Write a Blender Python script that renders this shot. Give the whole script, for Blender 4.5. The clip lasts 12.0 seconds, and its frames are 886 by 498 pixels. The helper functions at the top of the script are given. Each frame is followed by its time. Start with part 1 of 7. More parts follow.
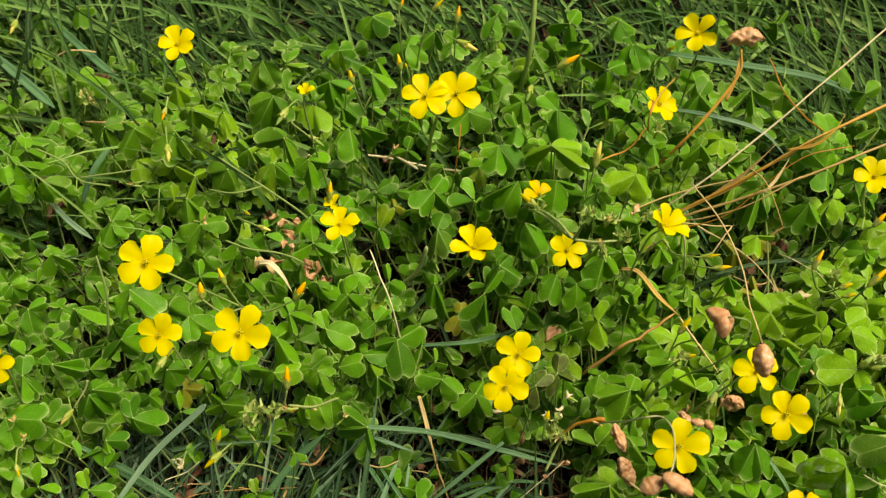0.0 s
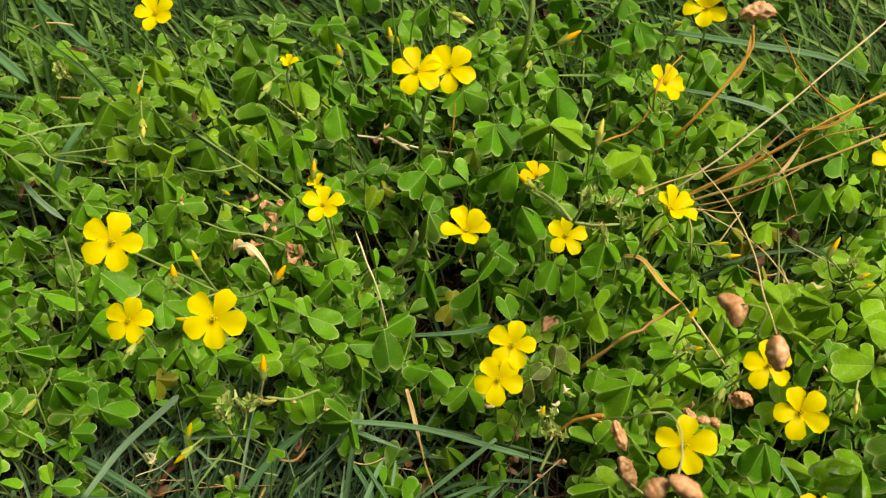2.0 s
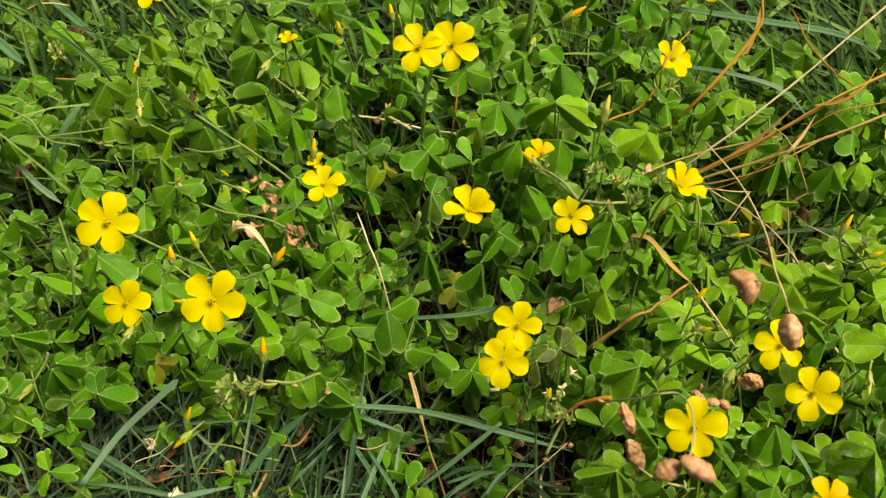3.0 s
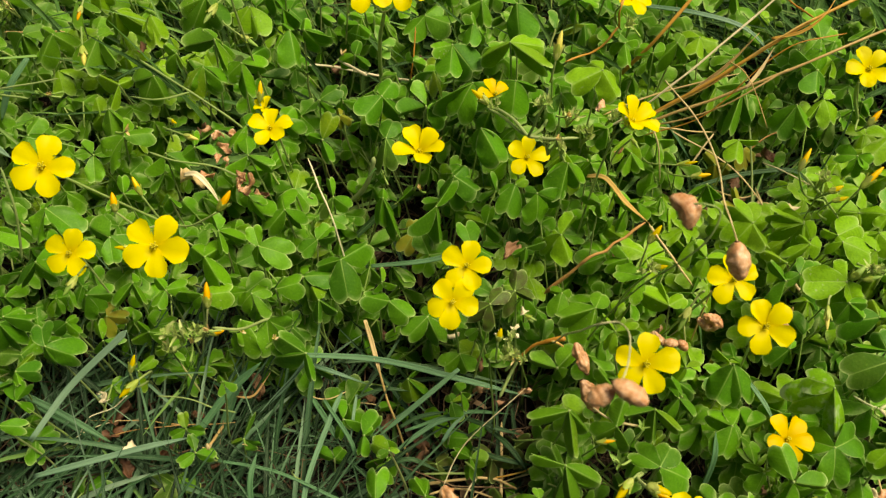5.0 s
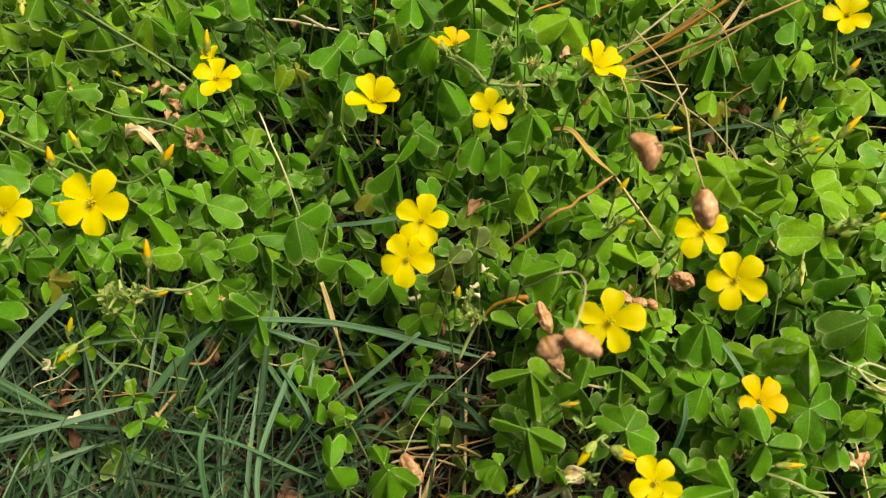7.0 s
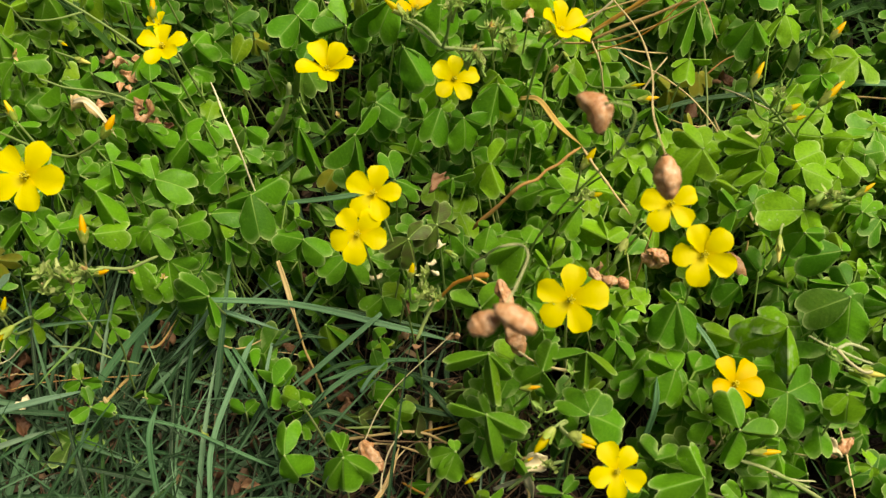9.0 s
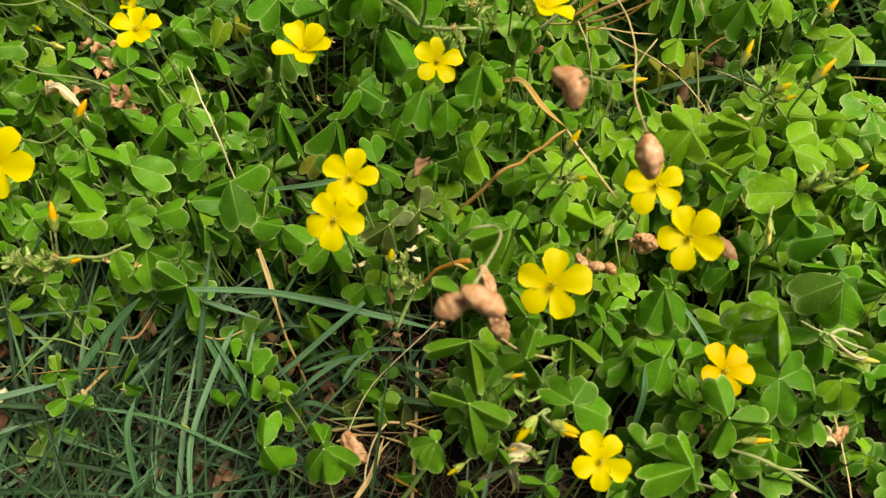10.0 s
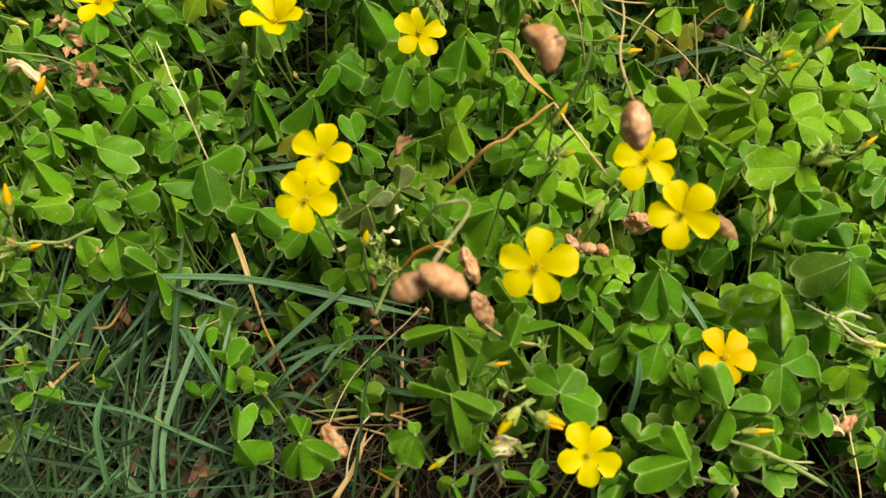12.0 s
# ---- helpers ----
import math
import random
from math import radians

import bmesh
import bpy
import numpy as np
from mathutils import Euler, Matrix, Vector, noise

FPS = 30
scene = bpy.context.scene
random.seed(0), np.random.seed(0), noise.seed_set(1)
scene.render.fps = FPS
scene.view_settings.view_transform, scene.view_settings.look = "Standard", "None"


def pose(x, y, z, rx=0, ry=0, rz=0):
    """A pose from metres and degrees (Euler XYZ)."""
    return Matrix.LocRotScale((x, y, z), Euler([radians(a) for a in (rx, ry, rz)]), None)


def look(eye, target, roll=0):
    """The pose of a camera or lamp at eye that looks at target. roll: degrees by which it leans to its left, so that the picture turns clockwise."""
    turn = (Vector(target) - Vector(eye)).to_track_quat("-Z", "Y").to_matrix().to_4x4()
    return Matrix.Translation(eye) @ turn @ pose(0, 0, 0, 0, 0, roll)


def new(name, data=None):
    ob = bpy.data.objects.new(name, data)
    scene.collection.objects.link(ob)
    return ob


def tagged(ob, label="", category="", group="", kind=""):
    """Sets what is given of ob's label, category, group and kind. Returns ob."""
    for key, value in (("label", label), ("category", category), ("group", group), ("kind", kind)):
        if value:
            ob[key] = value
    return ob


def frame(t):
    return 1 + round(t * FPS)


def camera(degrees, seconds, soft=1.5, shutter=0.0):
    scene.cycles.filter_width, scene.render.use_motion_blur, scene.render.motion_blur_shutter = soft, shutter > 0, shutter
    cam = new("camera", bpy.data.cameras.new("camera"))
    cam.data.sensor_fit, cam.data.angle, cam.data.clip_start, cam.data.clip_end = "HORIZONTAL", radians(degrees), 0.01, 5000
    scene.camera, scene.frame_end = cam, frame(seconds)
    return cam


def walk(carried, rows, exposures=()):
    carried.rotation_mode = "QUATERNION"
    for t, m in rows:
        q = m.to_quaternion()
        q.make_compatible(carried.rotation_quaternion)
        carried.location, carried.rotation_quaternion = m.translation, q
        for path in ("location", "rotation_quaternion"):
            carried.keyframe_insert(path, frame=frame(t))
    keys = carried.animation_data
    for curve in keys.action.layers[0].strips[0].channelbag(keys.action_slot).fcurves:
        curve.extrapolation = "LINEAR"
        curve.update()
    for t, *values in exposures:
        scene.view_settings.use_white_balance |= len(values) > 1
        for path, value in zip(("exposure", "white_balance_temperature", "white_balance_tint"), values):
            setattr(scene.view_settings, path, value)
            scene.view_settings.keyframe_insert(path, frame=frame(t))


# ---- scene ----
EXPOSURE, KELVIN, TINT = 0.77, 8300.0, 8.0
SKY, SUN, SUN_HEIGHT, SUN_TURN, SUN_SPREAD = 0.032, 3.75, 64.0, 75.0, 40.0
LEAF_SCALE, LOWER, SOFT = 1.15, 3400, 1.3
# ---- camera ----
cam = camera(50.556, 12.0, soft=SOFT)
# a phone lens: a small aperture, focused on the cushion
cam.data.dof.use_dof, cam.data.dof.focus_distance, cam.data.dof.aperture_fstop = True, 0.25, 46.0
PATH = [
    (0, (-0.00187, -0.00410, 0.24695), (0.00755, 0.56661, -0.57415), 0.62),
    (0.5, (-0.00212, -0.00331, 0.24364), (0.00743, 0.57125, -0.57476), 0.83),
    (1, (-0.00089, -0.00150, 0.24037), (0.00919, 0.57172, -0.57897), 1.01),
    (1.5, (0.00055, 0.00015, 0.23670), (0.01088, 0.57109, -0.58422), 1.16),
    (2, (0.00051, 0.00213, 0.23226), (0.01058, 0.56994, -0.59084), 1.27),
    (2.5, (-0.00027, 0.00354, 0.22925), (0.00771, 0.56858, -0.59577), 1.02),
    (3, (0.00053, 0.00318, 0.22721), (0.00743, 0.56086, -0.60282), 0.74),
    (5, (0.01112, -0.00057, 0.21898), (0.02140, 0.53471, -0.62563), 0.03),
    (5.5, (0.01293, -0.00191, 0.21734), (0.02640, 0.52900, -0.62998), 0.04),
    (6, (0.01571, -0.00166, 0.21348), (0.03411, 0.52373, -0.63718), 0.42),
    (6.5, (0.01737, -0.00105, 0.21032), (0.03807, 0.52120, -0.64222), 0.62),
    (7, (0.01807, 0.00045, 0.20726), (0.03971, 0.51740, -0.64848), 0.77),
    (9, (0.02897, 0.00375, 0.19680), (0.04004, 0.50901, -0.66610), -0.42),
    (9.5, (0.03136, 0.00393, 0.19449), (0.03664, 0.50858, -0.66881), -1.23),
    (10, (0.03365, 0.00460, 0.19176), (0.03908, 0.50463, -0.67424), -1.38),
    (10.5, (0.03443, 0.00514, 0.18838), (0.04166, 0.50122, -0.67987), -1.23),
    (11, (0.03678, 0.00606, 0.18638), (0.04282, 0.49965, -0.68329), -1.37),
    (11.5, (0.03971, 0.00705, 0.18301), (0.03721, 0.50192, -0.68595), -2.38),
    (12, (0.03945, 0.00826, 0.18172), (0.03196, 0.49967, -0.68918), -3.20),
]
walk(cam, [(t, look(eye, target, roll)) for t, eye, target, roll in PATH], [(0.0, EXPOSURE, KELVIN + 250, TINT), (3.5, EXPOSURE, KELVIN + 250, TINT), (9.0, EXPOSURE, KELVIN - 350, TINT), (12.0, EXPOSURE, KELVIN - 350, TINT)])

# ---- world and light: bright hazy daylight ----
world = bpy.data.worlds.new("sky")
scene.world = world
world.use_nodes = True
sky = world.node_tree.nodes.new("ShaderNodeTexSky")
sky.sky_type, sky.sun_disc = "NISHITA", False
sky.sun_elevation, sky.sun_rotation = radians(SUN_HEIGHT), radians(SUN_TURN)
sky.air_density, sky.dust_density, sky.ozone_density = 1.0, 4.0, 1.0
world.node_tree.nodes["Background"].inputs["Strength"].default_value = SKY
world.node_tree.links.new(sky.outputs["Color"], world.node_tree.nodes["Background"].inputs["Color"])
sun_data = bpy.data.lights.new("sun", "SUN")
sun_data.energy, sun_data.angle, sun_data.color = SUN, radians(SUN_SPREAD), (1.0, 0.95, 0.86)
sun = new("sun", sun_data)
sun.matrix_basis = look((0, 0, 0), (-math.sin(radians(SUN_TURN)) * math.cos(radians(SUN_HEIGHT)), -math.cos(radians(SUN_TURN)) * math.cos(radians(SUN_HEIGHT)), -math.sin(radians(SUN_HEIGHT))))

GROUND = -0.022  # level of the soil
MM = 0.001
rng = np.random.default_rng(7)
rnd = random.Random(11)


# ---- materials ----
def nodes_of(name):
    m = bpy.data.materials.new(name)
    m.use_nodes = True
    return m, m.node_tree.nodes, m.node_tree.links


def ramp(nodes, links, value, stops):
    r = nodes.new("ShaderNodeValToRGB")
    while len(r.color_ramp.elements) < len(stops):
        r.color_ramp.elements.new(0.5)
    for e, (p, c) in zip(r.color_ramp.elements, stops):
        e.position, e.color = p, (*c, 1)
    links.new(value, r.inputs["Fac"])
    return r.outputs["Color"]


def mixed(nodes, links, fac, a, b, how="MIX"):
    n = nodes.new("ShaderNodeMix")
    n.data_type, n.blend_type = "RGBA", how
    for value, key in ((fac, 0), (a, 6), (b, 7)):
        if isinstance(value, (int, float)):
            n.inputs[key].default_value = value
        elif isinstance(value, tuple):
            n.inputs[key].default_value = (*value, 1)
        else:
            links.new(value, n.inputs[key])
    return n.outputs[2]


def maths(nodes, links, how, a, b=None, clamp=False):
    n = nodes.new("ShaderNodeMath")
    n.operation, n.use_clamp = how, clamp
    for key, value in ((0, a), (1, b)):
        if value is None:
            continue
        if isinstance(value, (int, float)):
            n.inputs[key].default_value = value
        else:
            links.new(value, n.inputs[key])
    return n.outputs[0]


def noise_of(nodes, links, scale, detail=3.0, coord="Object", rough=0.55):
    t = nodes.new("ShaderNodeTexCoord")
    n = nodes.new("ShaderNodeTexNoise")
    n.inputs["Scale"].default_value, n.inputs["Detail"].default_value, n.inputs["Roughness"].default_value = scale, detail, rough
    links.new(t.outputs[coord], n.inputs["Vector"])
    return n.outputs["Fac"]


def world_noise(nodes, links, scale, detail=3.0):
    g = nodes.new("ShaderNodeNewGeometry")
    n = nodes.new("ShaderNodeTexNoise")
    n.inputs["Scale"].default_value, n.inputs["Detail"].default_value = scale, detail
    links.new(g.outputs["Position"], n.inputs["Vector"])
    return n.outputs["Fac"]


def random_of(nodes, per_island):
    if per_island:
        return nodes.new("ShaderNodeNewGeometry").outputs["Random Per Island"]
    return nodes.new("ShaderNodeObjectInfo").outputs["Random"]


def finish(m, nodes, links, color, rough, translucent=0.0, through_color=None, bump=None, bump_strength=0.2, bump_distance=0.0003, specular=0.4):
    p = nodes["Principled BSDF"]
    links.new(color, p.inputs["Base Color"])
    if isinstance(rough, (int, float)):
        p.inputs["Roughness"].default_value = rough
    else:
        links.new(rough, p.inputs["Roughness"])
    p.inputs["Specular IOR Level"].default_value = specular
    normal = None
    if bump is not None:
        b = nodes.new("ShaderNodeBump")
        b.inputs["Strength"].default_value, b.inputs["Distance"].default_value = bump_strength, bump_distance
        links.new(bump, b.inputs["Height"])
        normal = b.outputs["Normal"]
        links.new(normal, p.inputs["Normal"])
    if translucent:
        t = nodes.new("ShaderNodeBsdfTranslucent")
        links.new(through_color if through_color is not None else color, t.inputs["Color"])
        if normal is not None:
            links.new(normal, t.inputs["Normal"])
        mix = nodes.new("ShaderNodeMixShader")
        mix.inputs[0].default_value = translucent
        links.new(p.outputs[0], mix.inputs[1])
        links.new(t.outputs[0], mix.inputs[2])
        links.new(mix.outputs[0], nodes["Material Output"].inputs["Surface"])
    return m


def leaf_material(name, per_island, young=0.0, tint=None, mildew=False):
    """Thin green leaf with a pale midrib, faint side veins, a pale rim and mottling. The uv map runs across (x) and along (y) the leaflet."""
    m, nodes, links = nodes_of(name)
    uv = nodes.new("ShaderNodeUVMap")
    sep = nodes.new("ShaderNodeSeparateXYZ")
    links.new(uv.outputs[0], sep.inputs[0])
    across = maths(nodes, links, "ABSOLUTE", maths(nodes, links, "SUBTRACT", sep.outputs[0], 0.5))
    rand = random_of(nodes, per_island)
    base = ramp(nodes, links, rand, [(0.0, (0.055, 0.065, 0.02)), (0.04, (0.022, 0.11, 0.008)), (0.3, (0.044, 0.200, 0.008)), (0.65, (0.079, 0.305, 0.010)), (0.92, (0.135, 0.40, 0.014)), (1.0, (0.23, 0.33, 0.016))])
    patchy = world_noise(nodes, links, 420.0, 3.0)
    fine = world_noise(nodes, links, 1700.0, 4.0)
    base = mixed(nodes, links, maths(nodes, links, "MULTIPLY", patchy, 0.7), base, (0.048, 0.18, 0.008))
    broad = world_noise(nodes, links, 22.0, 2.0)
    base = mixed(nodes, links, ramp(nodes, links, broad, [(0.42, (0, 0, 0)), (0.68, (0.55, 0.55, 0.55))]), base, (0.13, 0.38, 0.012))
    olive = world_noise(nodes, links, 13.0, 3.0)
    base = mixed(nodes, links, ramp(nodes, links, olive, [(0.46, (0, 0, 0)), (0.66, (0.45, 0.45, 0.45))]), base, (0.095, 0.20, 0.013))
    base = mixed(nodes, links, ramp(nodes, links, maths(nodes, links, "ADD", sep.outputs[1], maths(nodes, links, "MULTIPLY", patchy, 0.5)), [(0.3, (0.5, 0.5, 0.5)), (0.75, (0, 0, 0))]), base, (0.04, 0.145, 0.008))
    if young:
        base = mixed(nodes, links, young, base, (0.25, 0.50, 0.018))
    base = mixed(nodes, links, ramp(nodes, links, fine, [(0.38, (0.2, 0.2, 0.2)), (0.55, (0, 0, 0))]), base, (0.035, 0.12, 0.01))
    base = mixed(nodes, links, ramp(nodes, links, fine, [(0.55, (0, 0, 0)), (0.72, (0.16, 0.16, 0.16))]), base, (0.20, 0.42, 0.05))
    if tint:
        base = mixed(nodes, links, ramp(nodes, links, patchy, [(0.3, (0.55, 0.55, 0.55)), (0.6, (0.95, 0.95, 0.95))]), base, tint)
    # side veins: slanting waves from the midrib
    slant = maths(nodes, links, "SUBTRACT", sep.outputs[1], maths(nodes, links, "MULTIPLY", across, 0.9))
    wave = maths(nodes, links, "SINE", maths(nodes, links, "MULTIPLY", slant, 62.0))
    veins = maths(nodes, links, "GREATER_THAN", wave, 0.93)
    base = mixed(nodes, links, maths(nodes, links, "MULTIPLY", veins, 0.05), base, (0.2, 0.42, 0.07))
    rib = maths(nodes, links, "SUBTRACT", 1.0, maths(nodes, links, "DIVIDE", across, 0.012), True)
    base = mixed(nodes, links, maths(nodes, links, "MULTIPLY", rib, maths(nodes, links, "SUBTRACT", 1.0, maths(nodes, links, "MULTIPLY", sep.outputs[1], 0.85))), base, (0.24, 0.42, 0.09))
    edge = nodes.new("ShaderNodeAttribute")
    edge.attribute_name = "rim"
    base = mixed(nodes, links, maths(nodes, links, "MULTIPLY", edge.outputs["Fac"], ramp(nodes, links, fine, [(0.35, (0.6, 0.6, 0.6)), (0.6, (1, 1, 1))])), base, (0.42, 0.60, 0.22))
    # chewed or dusty spots on some leaves
    spots = world_noise(nodes, links, 900.0, 2.0)
    dust = maths(nodes, links, "MULTIPLY", maths(nodes, links, "GREATER_THAN", spots, 0.68), maths(nodes, links, "GREATER_THAN", rand, 0.8))
    base = mixed(nodes, links, maths(nodes, links, "MULTIPLY", dust, 0.35), base, (0.38, 0.47, 0.28))
    base = mixed(nodes, links, 1.0, base, (1.0, 0.95, 0.95), "MULTIPLY")
    if mildew:
        powder = ramp(nodes, links, world_noise(nodes, links, 330.0, 6.0), [(0.52, (0, 0, 0)), (0.66, (0.42, 0.42, 0.42))])
        base = mixed(nodes, links, powder, base, (0.52, 0.60, 0.46))
    glow = mixed(nodes, links, 0.3, base, tint or (0.18, 0.48, 0.010))
    relief = maths(nodes, links, "ADD", maths(nodes, links, "MULTIPLY", rib, -1.0), maths(nodes, links, "ADD", maths(nodes, links, "MULTIPLY", wave, 0.05), maths(nodes, links, "ADD", patchy, maths(nodes, links, "MULTIPLY", fine, 0.5))))
    gloss = ramp(nodes, links, patchy, [(0.35, (0.46, 0.46, 0.46)), (0.65, (0.62, 0.62, 0.62))])
    return finish(m, nodes, links, base, gloss, 0.18, glow, relief, 0.34, 0.0003, 0.2)


def petal_material(name, tones):
    m, nodes, links = nodes_of(name)
    uv = nodes.new("ShaderNodeUVMap")
    sep = nodes.new("ShaderNodeSeparateXYZ")
    links.new(uv.outputs[0], sep.inputs[0])
    color = ramp(nodes, links, sep.outputs[1], tones)
    lines = maths(nodes, links, "SINE", maths(nodes, links, "MULTIPLY", sep.outputs[0], 95.0))
    fade = maths(nodes, links, "SUBTRACT", 0.62, sep.outputs[1], True)
    color = mixed(nodes, links, maths(nodes, links, "MULTIPLY", maths(nodes, links, "GREATER_THAN", lines, 0.55), maths(nodes, links, "MULTIPLY", fade, 0.14)), color, (0.68, 0.46, 0.0))
    rand = random_of(nodes, False)
    color = mixed(nodes, links, maths(nodes, links, "MULTIPLY", rand, 0.3), color, (0.91, 0.74, 0.0))
    fine = world_noise(nodes, links, 1500.0, 2.0)
    relief = maths(nodes, links, "ADD", maths(nodes, links, "MULTIPLY", lines, 0.04), fine)
    return finish(m, nodes, links, color, 0.55, 0.5, None, relief, 0.15, 0.0002, 0.25)


def plain_plant(name, stops, per_island, translucent=0.15, rough=0.55, grain=500.0, bump_strength=0.4):
    """Stalks, blades, husks: a spread of tones from piece to piece, with mottling of two sizes."""
    m, nodes, links = nodes_of(name)
    rand = random_of(nodes, per_island)
    fine = world_noise(nodes, links, grain, 4.0)
    broad = world_noise(nodes, links, grain / 6, 2.0)
    pick = maths(nodes, links, "ADD", maths(nodes, links, "MULTIPLY", rand, 0.6), maths(nodes, links, "MULTIPLY", maths(nodes, links, "ADD", fine, broad), 0.26), True)
    color = ramp(nodes, links, pick, stops)
    return finish(m, nodes, links, color, rough, translucent, None, fine, bump_strength, 0.0004, 0.35)


def blade_material(name, stops, per_island, gloss=0.28):
    """Grass: fine lines along the blade, a paler keel."""
    m, nodes, links = nodes_of(name)
    uv = nodes.new("ShaderNodeUVMap")
    sep = nodes.new("ShaderNodeSeparateXYZ")
    links.new(uv.outputs[0], sep.inputs[0])
    rand = random_of(nodes, per_island)
    broad = world_noise(nodes, links, 70.0, 3.0)
    pick = maths(nodes, links, "ADD", maths(nodes, links, "MULTIPLY", rand, 0.72), maths(nodes, links, "MULTIPLY", broad, 0.4), True)
    color = ramp(nodes, links, maths(nodes, links, "SUBTRACT", pick, 0.06), stops)
    lines = maths(nodes, links, "SINE", maths(nodes, links, "MULTIPLY", sep.outputs[0], 48.0))
    color = mixed(nodes, links, maths(nodes, links, "MULTIPLY", maths(nodes, links, "GREATER_THAN", lines, 0.4), 0.12), color, (0.20, 0.34, 0.16))
    across = maths(nodes, links, "ABSOLUTE", maths(nodes, links, "SUBTRACT", sep.outputs[0], 0.5))
    color = mixed(nodes, links, maths(nodes, links, "MULTIPLY", maths(nodes, links, "LESS_THAN", across, 0.05), 0.25), color, (0.24, 0.38, 0.18))
    return finish(m, nodes, links, color, 0.5, 0.25, None, lines, 0.3, 0.0002, gloss)


def soil_material():
    """Dark crumbly soil; away from the weed patch it is covered by short turf. Both are blackened to paint in the shade
    between plants.
    """
    m, nodes, links = nodes_of("soil")
    fine = world_noise(nodes, links, 900.0, 6.0)
    broad = world_noise(nodes, links, 90.0, 4.0)
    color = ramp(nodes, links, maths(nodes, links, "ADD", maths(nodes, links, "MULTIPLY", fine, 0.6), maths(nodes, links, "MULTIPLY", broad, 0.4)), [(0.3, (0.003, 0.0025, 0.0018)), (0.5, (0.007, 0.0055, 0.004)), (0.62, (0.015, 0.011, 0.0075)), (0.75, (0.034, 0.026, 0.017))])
    spot = nodes.new("ShaderNodeNewGeometry")
    away = nodes.new("ShaderNodeVectorMath")
    away.operation = "DISTANCE"
    away.inputs[1].default_value = (0.02, 0.15, 0.0)
    links.new(spot.outputs["Position"], away.inputs[0])
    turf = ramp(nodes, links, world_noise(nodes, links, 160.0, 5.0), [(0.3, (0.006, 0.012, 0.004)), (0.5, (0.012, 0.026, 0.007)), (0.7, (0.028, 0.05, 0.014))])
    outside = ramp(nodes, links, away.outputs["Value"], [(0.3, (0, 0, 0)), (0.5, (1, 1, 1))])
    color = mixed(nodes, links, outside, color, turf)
    return finish(m, nodes, links, color, 0.9, 0, None, fine, 0.8, 0.002, 0.2)


def husk_material():
    """Papery tan husk: creased, blotched from rust to pale buff, thin enough to glow a little."""
    m, nodes, links = nodes_of("papery_husk")
    fine = noise_of(nodes, links, 9.0, 5.0, rough=0.65)
    broad = noise_of(nodes, links, 3.2, 3.0)
    rand = random_of(nodes, False)
    pick = maths(nodes, links, "ADD", maths(nodes, links, "MULTIPLY", fine, 0.55), maths(nodes, links, "ADD", maths(nodes, links, "MULTIPLY", broad, 0.5), maths(nodes, links, "MULTIPLY", rand, 0.10)))
    color = ramp(nodes, links, pick, [(0.36, (0.28, 0.10, 0.035)), (0.47, (0.48, 0.22, 0.09)), (0.57, (0.60, 0.32, 0.15)), (0.68, (0.70, 0.46, 0.27)), (0.8, (0.84, 0.70, 0.55))])
    streak = nodes.new("ShaderNodeMapping")
    streak.inputs["Scale"].default_value = (7.0, 7.0, 1.6)
    c = nodes.new("ShaderNodeTexCoord")
    links.new(c.outputs["Object"], streak.inputs["Vector"])
    ridge = nodes.new("ShaderNodeTexNoise")
    ridge.inputs["Scale"].default_value, ridge.inputs["Detail"].default_value = 1.6, 3.0
    links.new(streak.outputs[0], ridge.inputs["Vector"])
    color = mixed(nodes, links, ramp(nodes, links, ridge.outputs["Fac"], [(0.5, (0, 0, 0)), (0.68, (0.5, 0.5, 0.5))]), color, (0.66, 0.45, 0.31))
    return finish(m, nodes, links, color, 0.42, 0.2, None, maths(nodes, links, "ADD", ridge.outputs["Fac"], maths(nodes, links, "MULTIPLY", fine, 0.4)), 0.25, 0.0006, 0.5)


LEAF = leaf_material("sorrel_leaf_green", False)
LEAF_MASS = leaf_material("sorrel_leaf_mass", True)
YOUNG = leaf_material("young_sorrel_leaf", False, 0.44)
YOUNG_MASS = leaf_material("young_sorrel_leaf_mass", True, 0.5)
BRONZE_SHADE = leaf_material("bronzed_shade_toned_leaf", False, tint=(0.058, 0.068, 0.02))
YELLOWED = leaf_material("yellowed_sorrel_leaf", False, tint=(0.27, 0.27, 0.03))
POWDERY = leaf_material("powdery_sorrel_leaf", False, 0.3, mildew=True)
PALE_STALK = plain_plant("pale_stalk", [(0.0, (0.22, 0.36, 0.09)), (0.5, (0.32, 0.45, 0.15)), (1.0, (0.44, 0.52, 0.24))], False, 0.4)
YELLOW = petal_material("petal_yellow", [(0.0, (0.70, 0.58, 0.01)), (0.2, (0.86, 0.70, 0.003)), (0.42, (0.90, 0.77, 0.003)), (1.0, (0.91, 0.79, 0.006))])
GOLD = petal_material("petal_old_yellow", [(0.0, (0.5, 0.38, 0.01)), (0.2, (0.75, 0.48, 0.003)), (0.5, (0.90, 0.60, 0.002)), (1.0, (0.92, 0.62, 0.004))])
ORANGE = plain_plant("bud_orange", [(0.0, (0.80, 0.36, 0.008)), (0.5, (0.87, 0.50, 0.006)), (1.0, (0.88, 0.65, 0.02))], False, 0.25, 0.5)
PALE_BUD = plain_plant("bud_pale_yellow", [(0.0, (0.55, 0.52, 0.10)), (0.5, (0.66, 0.62, 0.12)), (1.0, (0.75, 0.68, 0.20))], False, 0.25, 0.5)
